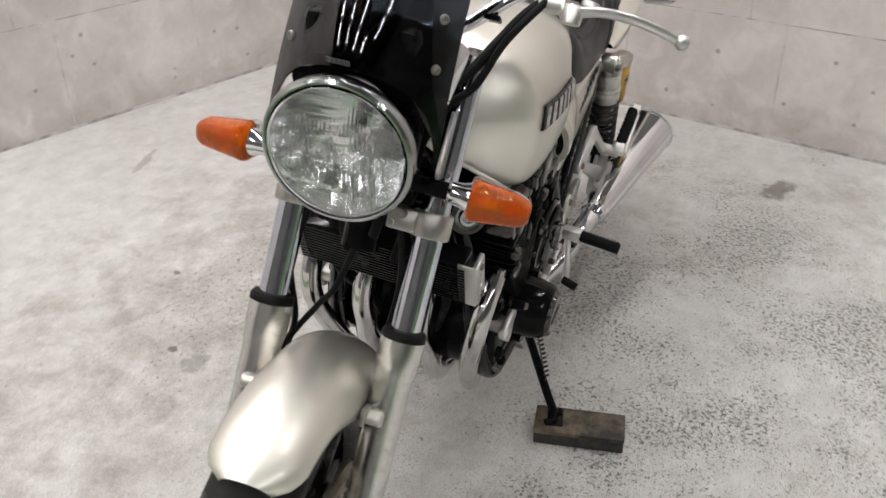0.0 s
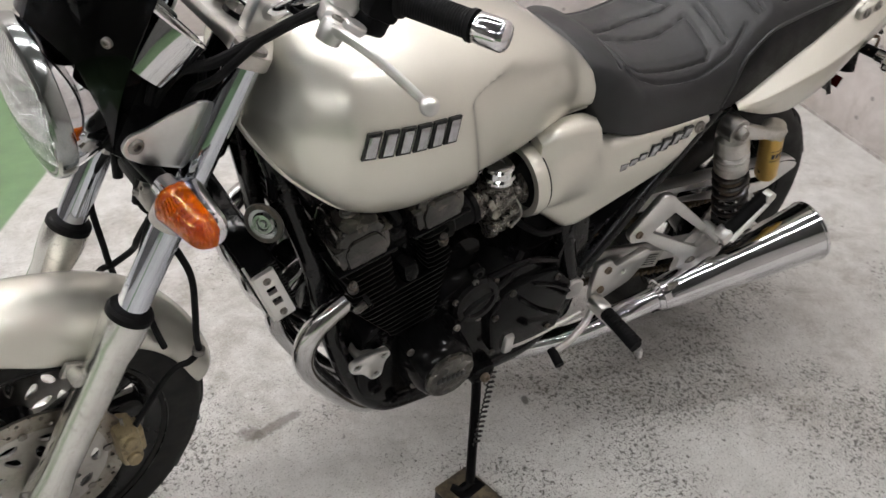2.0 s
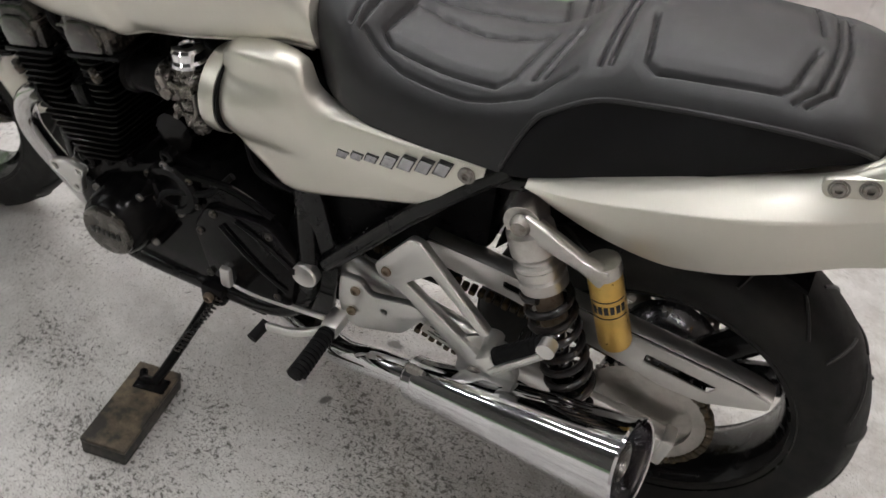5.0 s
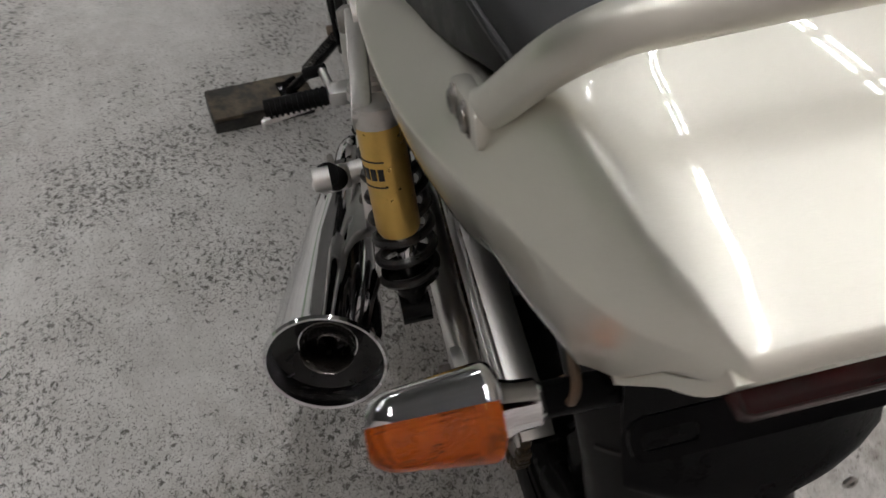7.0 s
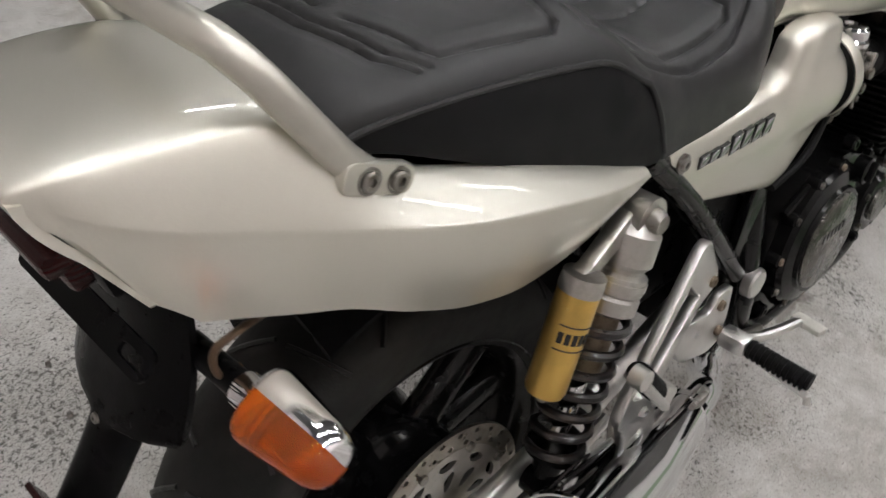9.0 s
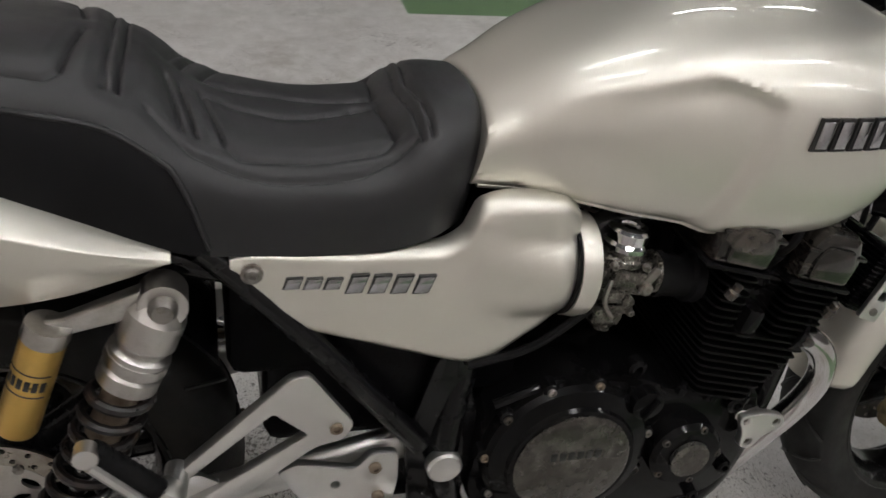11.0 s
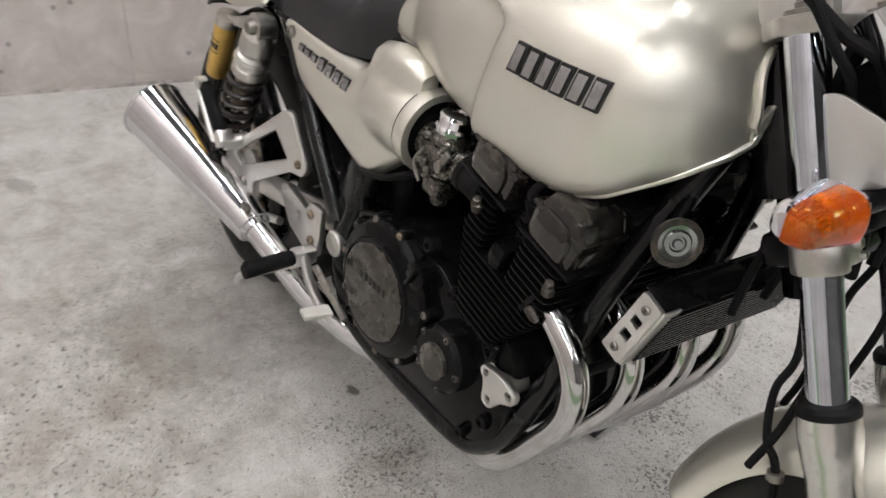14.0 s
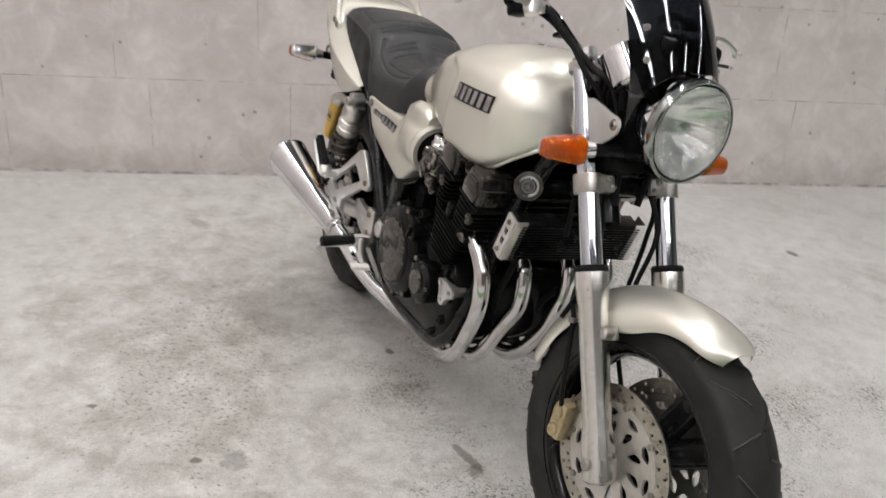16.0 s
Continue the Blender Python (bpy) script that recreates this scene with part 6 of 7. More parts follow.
def exhaust():
    """Four chromed header pipes, two collectors and two mufflers."""
    for y, side in ((-0.168, -1), (-0.060, -1), (0.060, 1), (0.168, 1)):
        far = abs(y) > 0.1
        yb = y * (0.80 if far else 1.0)
        line = [(0.356, y, 0.583), (0.376, y, 0.574), (0.417, y, 0.546), (0.440, y * 0.99, 0.512), (0.445, y * 0.97, 0.470), (0.432, y * 0.93, 0.424), (0.397, yb * 1.09, 0.362),
                (0.350, yb * 1.02, 0.292), (0.305, yb * 0.97, 0.243), (0.24, yb * 0.90, 0.214), (0.12, side * (0.105 if far else 0.060), 0.203)]
        pipe = part("header_pipe", tube(line, 0.0192, 18, 7), HEAT_CHROME, bike, "chromed exhaust header pipe")
        part("header_flange", joined(lathe([(0.036, 0), (0.036, 0.008), (0.026, 0.010), (0.026, 0.020)], (0.352, y, 0.585), (1, 0, -0.5), 22), box((0.360, y, 0.582), (0.007, 0.066, 0.022), 0.003)), ENGINE_BLACK, pipe, "dull flange ring")
        for d in (-0.03, 0.03):
            part("stud_nut", lathe([(0.007, 0), (0.007, 0.016), (0.004, 0.022)], (0.360, y + d, 0.582), (1, 0, -0.5), 8), DARK_BOLT, pipe)
    for s in (1, -1):
        part("collector", tube([(0.14, s * 0.08, 0.203), (0.02, s * 0.09, 0.200), (-0.10, s * 0.13, 0.205), (-0.19, s * 0.18, 0.248), (-0.27, s * 0.214, 0.302), (-0.355, s * 0.232, 0.334)], 0.030, 18, 7, end_radius=0.024), CHROME, bike, "chromed collector pipe")
        a, b = Vector((-0.348, s * 0.231, 0.332)), Vector((-0.694, s * 0.299, 0.441))
        d = (b - a).normalized()
        n = (b - a).length
        muf = part("muffler", lathe([(0.028, -0.012), (0.034, 0.0), (0.0370, 0.02), (0.0505, n * 0.5), (0.0650, n - 0.004), (0.0662, n), (0.0640, n + 0.002), (0.0625, n - 0.03), (0.034, n - 0.045), (0.033, n - 0.03), (0.0315, n - 0.03), (0.030, n - 0.12), (0, n - 0.12)], a, d, 56), CHROME, bike, "polished chrome megaphone muffler")
        part("end_baffle", lathe([(0.0622, n - 0.030), (0.0622, n - 0.026), (0.036, n - 0.040), (0.030, n - 0.040), (0.030, n - 0.046)], a, d, 40, closed=True), FRAME_BLACK, muf, "dark inner end plate")
        part("tail_pipe", joined(lathe([(0.026, n - 0.08), (0.0300, n - 0.016), (0.0285, n - 0.013), (0.0265, n - 0.016), (0.0245, n - 0.08)], a, d, 32, closed=True), lathe([(0.011, n - 0.08), (0.0125, n - 0.034), (0.0110, n - 0.033), (0.0095, n - 0.08)], a, d, 24, closed=True)), SOOT, muf, "short sooty outlet pipe")
        part("end_rim", lathe([(0.0620, n - 0.006), (0.0668, n - 0.005), (0.0676, n - 0.001), (0.0660, n + 0.003), (0.0628, n + 0.002)], a, d, 56, closed=True), CHROME, muf)
        part("clamp_band", lathe([(0.033, -0.004), (0.0365, -0.003), (0.0365, 0.012), (0.035, 0.013)], a, d, 40), CHROME, muf)
        part("clamp_bolt", joined(box(a + Vector((0.0, s * 0.018, 0.042)), (0.022, 0.010, 0.016), 0.003), tube([a + Vector((0.014, s * 0.018, 0.044)), a + Vector((-0.016, s * 0.018, 0.044))], 0.0045, 8)), BOLT, muf)
        for i in range(7):
            t = n * 0.80 + 0.008 * i
            c = a + d * t
            part("label_bar", box(c + Vector((0, s * 0.004, 0.0618)), (0.0055, 0.004, 0.0012), 0.0003, (0, 18, 0)), DARK_TRIM, muf)
        hanger = rounded([(-0.035, -0.020), (0.03, -0.025), (0.034, 0.02), (0.0, 0.045), (-0.03, 0.03)], 0.01)
        part("muffler_hanger", plate(hanger, 0.006, side_pose(s, -0.430, 0.196, 0.410)), ALU, muf, "small aluminium hanger tab")


def chassis():
    """Frame tubes, pivot plates, oil cooler, horns."""
    for s in (1, -1):
        f = part("frame_tube", tube([(0.47, s * 0.035, 0.86), (0.455, s * 0.075, 0.78), (0.412, s * 0.115, 0.62), (0.378, s * 0.138, 0.45), (0.340, s * 0.155, 0.338), (0.302, s * 0.164, 0.286), (0.25, s * 0.168, 0.266), (0.10, s * 0.168, 0.262), (-0.04, s * 0.165, 0.268), (-0.095, s * 0.160, 0.30)], 0.0185, 14, 7), FRAME_BLACK, bike, "gloss black cradle frame tube")
        part("frame_tube", tube([(0.46, s * 0.03, 0.93), (0.34, s * 0.085, 0.85), (0.15, s * 0.115, 0.755), (-0.03, s * 0.115, 0.695), (-0.20, s * 0.12, 0.685), (-0.40, s * 0.135, 0.700), (-0.62, s * 0.135, 0.79), (-0.86, s * 0.115, 0.82)], 0.017, 12, 7), FRAME_BLACK, bike, "gloss black upper frame tube")
        part("frame_tube", tube([(-0.150, s * 0.168, 0.435), (-0.24, s * 0.166, 0.545), (-0.33, s * 0.162, 0.650), (-0.415, s * 0.155, 0.735)], 0.0155, 12, 5), FRAME_BLACK, bike, "gloss black diagonal frame tube")
        part("frame_tube", tube([(-0.085, s * 0.120, 0.72), (-0.088, s * 0.132, 0.60), (-0.105, s * 0.152, 0.50), (-0.118, s * 0.170, 0.40), (-0.095, s * 0.162, 0.30)], 0.021, 14, 6), FRAME_BLACK, bike, "gloss black pivot frame tube")
        gusset = rounded([(-0.155, 0.30), (-0.085, 0.29), (-0.075, 0.47), (-0.105, 0.585), (-0.135, 0.575), (-0.170, 0.44)], 0.015)
        piv = part("pivot_plate", plate(gusset, 0.016, side_pose(s, 0, 0.150, 0), bevel=0.003), FRAME_BLACK, bike, "black swingarm pivot plate")
        part("pivot_cap", lathe([(0.024, 0), (0.024, 0.014), (0.021, 0.017), (0.017, 0.0155), (0, 0.0155)], (-0.120, s * 0.178, 0.410), (0, s, 0), 28), ALU, piv, "round aluminium pivot cap")
        web = rounded([(-0.385, 0.700), (-0.11, 0.60), (-0.13, 0.47), (-0.165, 0.45)], 0.01)
        part("inner_panel", plate(web, 0.008, side_pose(s, 0, 0.135, 0)), PLASTIC, bike, "black plastic inner panel")
        # foot rest hangers
        arm = rounded([(-0.265, 0.496), (-0.277, 0.474), (-0.315, 0.470), (-0.334, 0.458), (-0.427, 0.398), (-0.424, 0.352), (-0.442, 0.342), (-0.472, 0.362), (-0.522, 0.375), (-0.527, 0.420), (-0.505, 0.448), (-0.344, 0.582), (-0.322, 0.582)], 0.009)
        w1 = rounded([(-0.366, 0.534), (-0.494, 0.438), (-0.467, 0.418), (-0.324, 0.492)], 0.005)
        h = part("footrest_hanger", plate(arm, 0.016, Matrix.Rotation(radians(-s * 8), 4, "Z") @ side_pose(s, 0, 0.136, 0), [w1[::-1]], 0.003), ALU, bike, "bare aluminium triangular passenger footrest hanger")
        for x, z in ((-0.314, 0.557), (-0.265, 0.496)):
            part("bolt", bolt((x, s * 0.190, z), (0, s, 0), 0.0085, 0.006), RUST, h)
        part("hanger_bolt", bolt((-0.434, s * 0.208, 0.384), (0, s, 0), 0.013, 0.012), BOLT, h)
        # folded passenger footrest
        peg = tube([(-0.462, s * 0.245, 0.468), (-0.497, s * 0.252, 0.512), (-0.534, s * 0.256, 0.556)], 0.0135, 14, 4)
        pg = part("passenger_footrest", peg, RUBBER, bike, "folded-up black rubber passenger footrest")
        part("footrest_clevis", joined(tube([(-0.452, s * 0.200, 0.468), (-0.456, s * 0.250, 0.462)], 0.014, 14), box((-0.462, s * 0.246, 0.470), (0.030, 0.034, 0.03), 0.006, (0, 40, 0)), tube([(-0.470, s * 0.262, 0.462), (-0.535, s * 0.268, 0.545)], 0.0065, 8), lathe([(0.013, -0.009), (0.013, 0.009)], (-0.538, s * 0.262, 0.556), (0, 1, 0), 16)), ALU, pg, "aluminium footrest clevis")
        ribs = [lathe([(0.0148, 0), (0.0148, 0.003)], Vector((-0.472, s * 0.247, 0.480)) + Vector((-0.062, s * 0.009, 0.076)) * (k / 9), (-0.62, s * 0.09, 0.76), 14) for k in range(9)]
        part("rib", joined(*ribs), RUBBER, pg)
        # rider footrest
        heel = rounded([(-0.182, 0.440), (-0.218, 0.442), (-0.238, 0.418), (-0.312, 0.437), (-0.336, 0.425), (-0.318, 0.392), (-0.295, 0.360), (-0.220, 0.333), (-0.188, 0.340), (-0.180, 0.39)], 0.009)
        hp = part("rider_footrest_bracket", plate(heel, 0.014, side_pose(s, 0, 0.172, 0), [circle(-0.262, 0.395, 0.006)], 0.003), ALU, bike, "bare aluminium rider footrest bracket and heel guard")
        for x, z in ((-0.212, 0.420), (-0.206, 0.370)):
            part("bolt", bolt((x, s * 0.186, z), (0, s, 0), 0.0085, 0.006), RUST, hp)
        fp = part("rider_footrest", tube([(-0.188, s * 0.232, 0.352), (-0.184, s * 0.328, 0.346)], 0.0135, 14), RUBBER, bike, "black ribbed rubber rider footrest")
        ribs = [lathe([(0.0152, 0), (0.0152, 0.0035)], (-0.188, s * (0.236 + 0.0083 * k), 0.352 - 0.0005 * k), (0, s, -0.06), 14) for k in range(11)]
        part("rib", joined(*ribs), RUBBER, fp)
        part("footrest_joint", joined(box((-0.188, s * 0.210, 0.352), (0.030, 0.046, 0.030), 0.007), tube([(-0.182, s * 0.218, 0.340), (-0.196, s * 0.332, 0.332)], 0.0065, 8), tube([(-0.196, s * 0.332, 0.334), (-0.196, s * 0.334, 0.318)], 0.0055, 8)), ALU, fp, "aluminium footrest joint with feeler peg")
    # gear lever, brake pedal
    gl = part("gear_lever", tube([(-0.188, 0.200, 0.345), (-0.160, 0.212, 0.318), (-0.115, 0.224, 0.300), (-0.068, 0.232, 0.298)], 0.0075, 12), ALU, bike, "bare aluminium gear lever")
    part("toe_rubber", tube([(-0.066, 0.226, 0.298), (-0.060, 0.262, 0.290)], 0.0098, 12), RUBBER, gl)
    part("gear_rod", tube([(-0.16, 0.192, 0.33), (-0.02, 0.192, 0.312), (0.03, 0.192, 0.318)], 0.005, 8), ALU, gl)
    part("gear_link", box((0.03, 0.196, 0.335), (0.022, 0.018, 0.045), 0.006), ALU, gl)
    bp = part("brake_pedal", tube([(-0.192, -0.205, 0.360), (-0.15, -0.222, 0.342), (-0.10, -0.236, 0.334), (-0.058, -0.243, 0.328)], 0.0085, 12, wide=1.4), ALU, bike, "bare aluminium rear brake pedal")
    part("pedal_pad", box((-0.048, -0.258, 0.328), (0.026, 0.052, 0.010), 0.003, (0, 8, -8)), WHITE, bp, "pale worn pedal pad")
    part("return_spring", tube([(-0.175, -0.19, 0.33), (-0.06, -0.19, 0.285)], 0.007, 10), BOLT, bp)
    # oil cooler
    core = box((0.497, 0, 0.632), (0.042, 0.30, 0.100), 0.003, (0, 21, 0))
    oc = part("oil_cooler", core, ENGINE_BLACK, bike, "black oil cooler with aluminium end guards")
    for k in range(13):
        part("cooler_fin", box((0.497 + (k - 6) * 0.0026, 0, 0.632 + (k - 6) * 0.0068), (0.050, 0.302, 0.0022), 0, (0, 21, 0)), FRAME_BLACK, oc)
    for s in (1, -1):
        g = rounded([(-0.017, -0.052), (0.017, -0.052), (0.017, 0.052), (-0.017, 0.052)], 0.004)
        wins = [rounded([(-0.007, b), (0.007, b), (0.007, b + 0.014), (-0.007, b + 0.014)], 0.002) for b in (-0.019, 0.006)]
        m = Matrix.Translation((0.500, s * 0.164, 0.634)) @ Matrix.Rotation(radians(21), 4, "Y") @ side_pose(s, 0, 0, 0)
        gd = part("cooler_guard", plate(g, 0.008, m, wins, 0.0012), ALU, oc, "bare aluminium cooler end guard")
        part("guard_lip", moved(box((0.0185, 0.0, -0.010), (0.004, 0.104, 0.030), 0.001), m), ALU, gd)
        for b in (-0.037, 0.037):
            part("bolt", moved(bolt((0.0, b, 0.008), (0, 0, 1), 0.006, 0.004), m), BOLT, gd)
        part("oil_pipe", tube([(0.48, s * 0.11, 0.59), (0.44, s * 0.10, 0.52), (0.36, s * 0.07, 0.42), (0.33, s * 0.05, 0.34)], 0.008, 10), RUBBER, oc, "black oil pipe")
        # horn
        hm = Matrix.Translation((0.497, s * 0.134, 0.744)) @ Vector((0.80, s * 0.58, 0.12)).to_track_quat("Z", "Y").to_matrix().to_4x4() @ Matrix.Scale(0.78, 4)
        horn = part("horn", moved(lathe([(0.018, -0.040), (0.022, -0.012), (0.028, 0.0), (0.036, 0.002), (0.036, 0.006), (0.030, 0.008)], (0, 0, 0), (0, 0, 1), 36), hm), ENGINE_BLACK, bike, "small round horn with a pressed metal face")
        part("horn_face", moved(lathe([(0.030, 0.007), (0.029, 0.010), (0.022, 0.0085), (0.019, 0.0125), (0.013, 0.0125), (0.011, 0.009), (0.008, 0.009), (0.006, 0.013), (0.0, 0.013)], (0, 0, 0), (0, 0, 1), 30), hm), RIM_GREY, horn, "pressed metal horn face")
        part("horn_rim", moved(lathe([(0.030, 0.004), (0.0385, 0.004), (0.0395, 0.007), (0.0385, 0.010), (0.030, 0.011)], (0, 0, 0), (0, 0, 1), 36, closed=True), hm), DARK_BOLT, horn)
        part("horn_bracket", tube([(0.47, s * 0.10, 0.75), (0.462, s * 0.07, 0.79)], 0.008, 8), ENGINE_BLACK, horn)
    # black box added to darken the gap ahead of the rear tyre
    part("dark_filler_middle", box((-0.235, 0, 0.525), (0.22, 0.19, 0.27), 0.02), PLASTIC, bike, "black filler box ahead of the rear tyre")
    # another added dark filler, blocks the view of the floor at the pivot
    part("pivot_filler", box((-0.125, 0, 0.40), (0.12, 0.25, 0.22), 0.02), ENGINE_BLACK, bike, "black filler box at the swingarm pivot")
    part("battery_box", box((-0.27, 0, 0.61), (0.24, 0.20, 0.20), 0.02), PLASTIC, bike, "black battery box")
    part("head_stock", joined(tube([(0.535, 0, 0.80), (0.452, 0, 0.965)], 0.036, 18), box((0.44, 0, 0.86), (0.10, 0.05, 0.10), 0.02, (0, -26, 0))), FRAME_BLACK, bike, "black steering head")
    part("ignition_coil", joined(box((0.40, 0.05, 0.80), (0.10, 0.05, 0.05), 0.012), box((0.40, -0.05, 0.80), (0.10, 0.05, 0.05), 0.012)), PLASTIC, bike, "black ignition coils")


def shock(s):
    """Rear damper with its spring and the gold reservoir."""
    a, b = Vector((-0.455, s * 0.180, 0.690)), Vector((-0.592, s * 0.185, 0.372))
    d = (b - a).normalized()
    n = (b - a).length
    body = joined(lathe([(0.016, -0.012), (0.024, 0.005), (0.033, 0.018), (0.034, 0.052), (0.028, 0.060), (0.028, 0.064), (0.0345, 0.068), (0.0345, 0.088), (0.031, 0.091), (0.0345, 0.095), (0.0345, 0.112), (0.028, 0.116)], a, d, 32),
                  lathe([(0.026, -0.018), (0.026, 0.018)], a, (0, 1, 0), 24))
    sh = part("shock_absorber", body, SHOCK_ALU, bike, "oxidised aluminium shock absorber with a gold reservoir")
    part("top_bolt", lathe([(0.0155, 0), (0.0155, 0.006), (0.011, 0.014), (0.007, 0.013)], a + Vector((0, s * 0.018, 0)), (0, s, 0), 20), BOLT, sh)
    part("damper_rod", tube([a + d * 0.10, b - d * 0.01], 0.012, 14), CHROME, sh)
    part("damper_body", tube([a + d * 0.10, a + d * 0.19], 0.021, 16), RUST, sh)
    side = Vector((0, 1, 0))
    other = d.cross(side)
    turns, line = 7.0, []
    for k in range(int(turns * 18) + 1):
        t = k / (turns * 18)
        ang = 2 * math.pi * turns * t
        line.append(a + d * (0.118 + (n - 0.155) * t) + (side * math.cos(ang) + other * math.sin(ang)) * 0.0325)
    part("spring", tube(line, 0.0060, 8, 1), SPRING, sh, "dark coil spring")
    part("lower_eye", joined(lathe([(0.034, -0.012), (0.034, 0.0), (0.020, 0.008), (0.016, 0.03)], b - d * 0.034, d, 24), lathe([(0.020, -0.018), (0.020, 0.018)], b + d * 0.01, (0, 1, 0), 20)), ENGINE_BLACK, sh)
    part("adjuster_ring", lathe([(0.029, 0.0), (0.0365, 0.002), (0.0365, 0.012), (0.029, 0.014)], a + d * 0.072, d, 12), SHOCK_ALU, sh)
    # reservoir and its arm
    r0, r1 = Vector((-0.572, s * 0.196, 0.663)), Vector((-0.616, s * 0.194, 0.543))
    e = (r1 - r0).normalized()
    L = (r1 - r0).length
    arm = rounded([(0.0, -0.018), (0.10, -0.010), (0.132, -0.016), (0.132, 0.016), (0.10, 0.008), (0.0, 0.016)], 0.008)
    down = (r0 - a).normalized()
    part("reservoir_arm", joined(plate(arm, 0.020, basis(a + Vector((0, s * 0.004, 0.004)) - Vector((0, 0.0, 0)), down, e.cross(Vector((0, 1, 0))).cross(down) * 0 + Vector((0, 0, 1))), bevel=0.003),
                                 lathe([(0.0235, -0.016), (0.0245, 0.0), (0.0235, 0.004)], r0, e, 28)), SHOCK_ALU, sh, "cast aluminium reservoir arm")
    res = part("reservoir", lathe([(0.020, 0.0), (0.0232, 0.002), (0.0232, L - 0.006), (0.021, L), (0.012, L + 0.001)], r0, e, 32), GOLD, sh, "gold anodised reservoir")
    face = Vector((-0.35, s, 0.0)).normalized()
    face = (face - e * face.dot(e)).normalized()
    right = e.cross(face)
    m = Matrix((tuple((right.x, e.x, face.x, 0)), tuple((right.y, e.y, face.y, 0)), tuple((right.z, e.z, face.z, 0)), (0, 0, 0, 1)))
    c = r0 + e * L * 0.40
    for i in range(6):
        ang = radians(-50 + 20 * i)
        q = c + (face * math.cos(ang) + right * math.sin(ang)) * 0.0231
        part("label_bar", moved(box((0, 0, 0), (0.0060, 0.013, 0.001), 0.0002), Matrix.Translation(q) @ m @ Matrix.Rotation(ang, 4, "Y")), DARK_TRIM, res)
    for off in (-0.014, 0.014):
        pts = [c + e * off + (face * math.cos(ang) + right * math.sin(ang)) * 0.0233 for ang in np.linspace(radians(-62), radians(62), 9)]
        part("label_bar", tube(pts, 0.0009, 6, 1), DARK_TRIM, res)
    part("reservoir_stem", tube([r1, r1 + e * 0.012], 0.006, 10), BOLT, res)
    return sh


def rear_suspension():
    for s in (1, -1):
        arm = part("swingarm", tube([(-0.115, s * 0.120, 0.408), (-0.20, s * 0.128, 0.398), (-0.45, s * 0.138, 0.352), (-0.70, s * 0.140, 0.312)], 0.026, 16, 5, wide=0.72, up=(0, 0, 1)), ALU, bike, "bare aluminium swingarm")
        part("axle_block", joined(box((-0.688, s * 0.142, 0.312), (0.085, 0.034, 0.055), 0.006, (0, -8, 0)), box((-0.735, s * 0.142, 0.307), (0.020, 0.040, 0.062), 0.005, (0, -8, 0))), ALU, arm, "aluminium chain adjuster block")
        part("axle_nut", lathe([(0.020, 0), (0.020, 0.014), (0.012, 0.016), (0.012, 0.022)], (-0.675, s * 0.160, 0.312), (0, s, 0), 6), BOLT, arm)
        shock(s)
    part("warning_label", plate(rounded([(-0.045, -0.022), (0.045, -0.022), (0.045, 0.022), (-0.045, 0.022)], 0.003), 0.0008, basis((-0.367, 0.1590, 0.367), (1, 0.03, 0.3), (-0.3, 0, 1))), WHITE, bike, "small white label with unreadable print")
    for i in range(5):
        part("label_bar", plate([(-0.036, -0.0012), (0.03 - 0.01 * (i % 2), -0.0012), (0.03 - 0.01 * (i % 2), 0.0012), (-0.036, 0.0012)], 0.0006, basis((-0.367 + 0.002 * i, 0.1600, 0.380 - 0.006 * i), (1, 0.03, 0.3), (-0.3, 0, 1))), DARK_TRIM, bike)
    part("cush_hub", lathe([(0.05, -0.085), (0.082, -0.075), (0.088, -0.03), (0.075, 0.0), (0.090, 0.05), (0.090, 0.09), (0.05, 0.098)], REAR_AXLE, (0, 1, 0), 40), FRAME_BLACK, bike, "black rear hub")
    road_wheel("rear_wheel", 0.322, 0.086, 0.222, Matrix.Translation(REAR_AXLE), (-0.105,), 0.132, "black cast three-spoke rear wheel with a drilled brake disc")
    # chain run, sprocket and guard
    ring = lathe([(0.080, -0.003), (0.105, -0.003), (0.105, 0.003), (0.080, 0.003)], REAR_AXLE + Vector((0, 0.106, 0)), (0, 1, 0), 44, closed=True)
    teeth = [box(REAR_AXLE + Vector((0.107 * math.cos(2 * math.pi * k / 40), 0.106, 0.107 * math.sin(2 * math.pi * k / 40))), (0.008, 0.005, 0.006), 0, (0, -math.degrees(2 * math.pi * k / 40), 0)) for k in range(40)]
    part("sprocket", joined(ring, *teeth, lathe([(0.06, -0.008), (0.088, -0.006), (0.088, 0.0), (0.05, 0.004)], REAR_AXLE + Vector((0, 0.100, 0)), (0, 1, 0), 30)), DULL_ALU, bike, "toothed rear sprocket")
    links = []
    for k in range(46):
        t = k / 45
        for z0, z1 in ((0.455, 0.420), (0.352, 0.206)):
            links.append(box((-0.04 - 0.635 * t, 0.106, z0 + (z1 - z0) * t), (0.011, 0.014 if k % 2 else 0.018, 0.013), 0.002, (0, math.degrees(math.atan2(z0 - z1, 0.635)) * -1, 0), 1))
    for k in range(30):
        a = math.pi * k / 29 + math.pi / 2
        links.append(box((REAR_AXLE.x + 0.107 * math.cos(a), 0.106, REAR_AXLE.z + 0.107 * math.sin(a)), (0.011, 0.014 if k % 2 else 0.018, 0.012), 0.002, (0, -math.degrees(a) + 90, 0), 1))
    part("drive_chain", joined(*links), CHAIN, bike, "greasy golden drive chain")
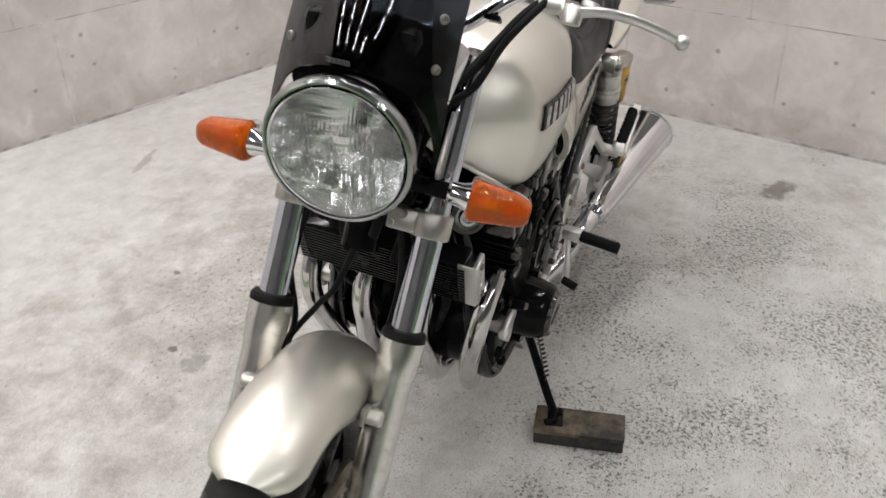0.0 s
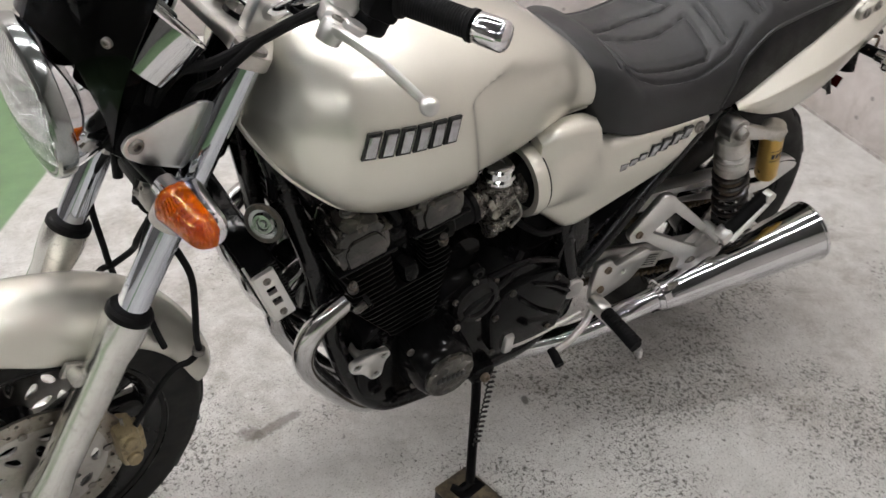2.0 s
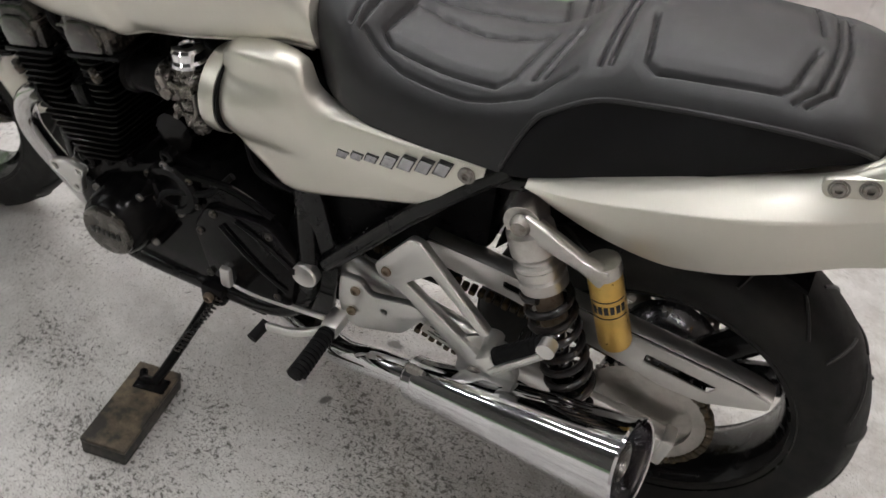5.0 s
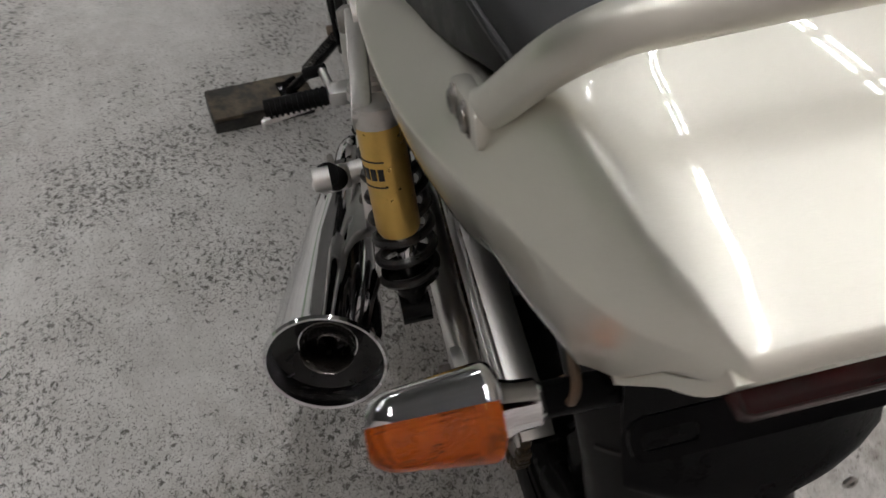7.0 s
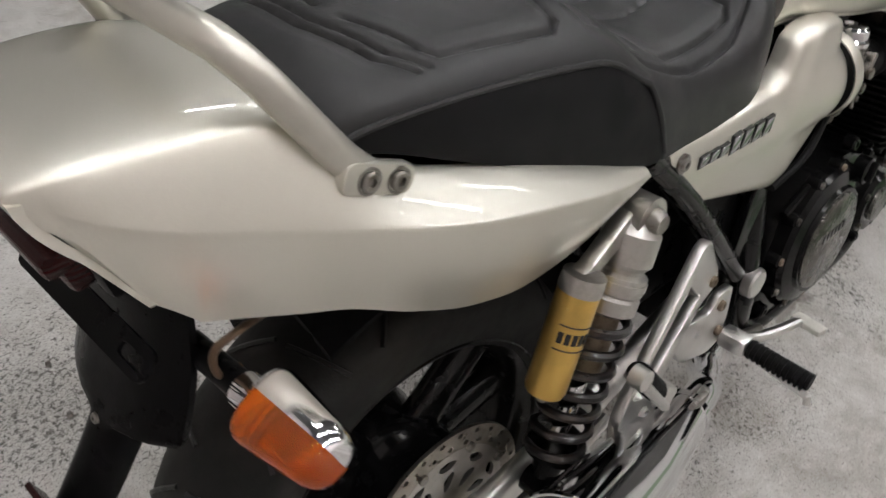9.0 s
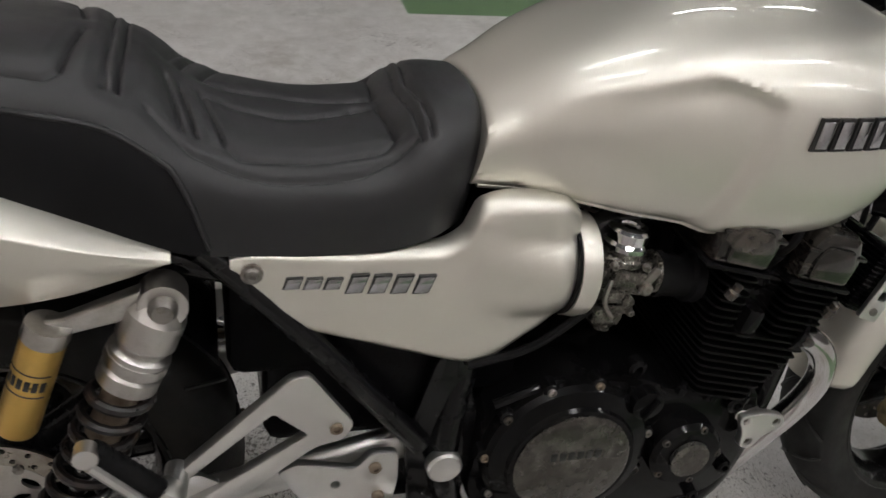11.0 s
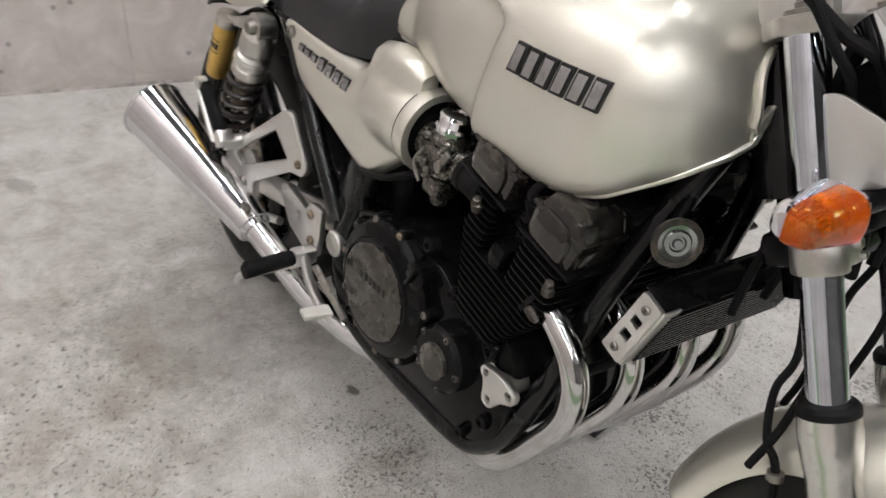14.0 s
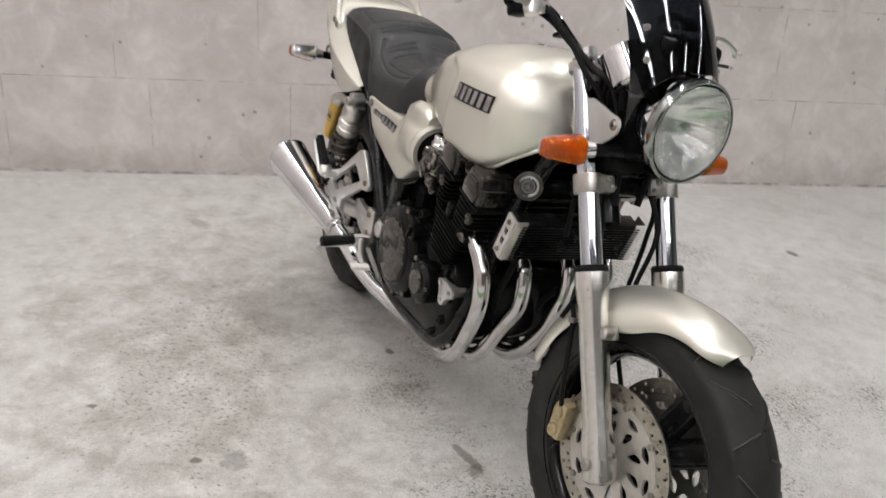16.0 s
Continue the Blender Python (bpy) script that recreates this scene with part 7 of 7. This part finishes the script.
    out = rounded([(-0.30, 0.520), (-0.30, 0.558), (-0.40, 0.553), (-0.60, 0.532), (-0.80, 0.512), (-0.845, 0.498), (-0.845, 0.484), (-0.76, 0.448), (-0.70, 0.448), (-0.60, 0.470), (-0.45, 0.503)], 0.008)
    wins = [rounded([(-0.43, 0.520), (-0.56, 0.503), (-0.56, 0.518), (-0.43, 0.535)], 0.005), rounded([(-0.66, 0.484), (-0.76, 0.472), (-0.77, 0.490), (-0.66, 0.502)], 0.005)]
    cg = part("chain_guard", plate(out, 0.003, side_pose(1, 0, 0.128, -0.028), wins, 0.0005), ALU, bike, "bare aluminium slotted chain guard")
    part("guard_top", joined(tube([(-0.30, 0.110, 0.530), (-0.60, 0.110, 0.504), (-0.80, 0.110, 0.484), (-0.845, 0.110, 0.471)], 0.0025, 8, 4, wide=6.5, up=(0, 0, 1))), ALU, cg)
    # rear brake caliper and torque arm
    m = Matrix.Translation((-0.62, -0.118, 0.205)) @ Matrix.Rotation(radians(60), 4, "Y")
    caliper(m, "grimy gold rear brake caliper")
    part("torque_arm", tube([(-0.60, -0.142, 0.23), (-0.40, -0.145, 0.30)], 0.009, 10), ALU, bike, "bare aluminium torque arm")


def side_stand():
    st = part("side_stand", joined(tube([(0.072, 0.172, 0.266), (0.088, 0.205, 0.215), (0.125, 0.268, 0.120), (0.142, 0.297, 0.082)], 0.0098, 12, 5), box((0.07, 0.178, 0.262), (0.05, 0.04, 0.045), 0.010),
                                   tube([(0.142, 0.297, 0.083), (0.165, 0.300, 0.080), (0.178, 0.285, 0.079)], 0.008, 8)), ENGINE_BLACK, bike, "black side stand, folded out")
    part("stand_foot", box((0.148, 0.302, 0.0745), (0.062, 0.036, 0.008), 0.003, (LEAN, 0, 12)), ENGINE_BLACK, st)
    part("pivot_bolt", bolt((0.072, 0.198, 0.262), (0, 1, 0), 0.010, 0.010), RUST, st)
    line = []
    for k in range(15 * 10 + 1):
        t = k / 150
        c = Vector((0.05, 0.198, 0.268)) * (1 - t) + Vector((0.115, 0.262, 0.150)) * t
        a = 2 * math.pi * 15 * t
        line.append(c + Vector((math.cos(a), math.sin(a) * 0.7, math.sin(a) * 0.3)) * 0.0068)
    part("stand_spring", tube(line, 0.0018, 6, 1), SPRING, st, "blackened rusty tension spring")
    part("frame_bracket", box((0.04, 0.165, 0.255), (0.14, 0.024, 0.028), 0.006), ENGINE_BLACK, st)


engine()
exhaust()
chassis()
rear_suspension()
side_stand()

# ---- loose things ----
block = tagged(new("wooden_block"), "oil-soaked wooden block with black sides under the side stand", "wooden block")
part("board", box((0, 0, 0.0345), (0.200, 0.086, 0.011), 0.003), WOOD, block, "stained wooden top board")
part("base", box((0, 0, 0.0145), (0.198, 0.084, 0.029), 0.003), DARK_WOOD, block, "black painted wooden base")
block.matrix_basis = pose(0.146, 0.364, 0.0, 0, 0, 99)
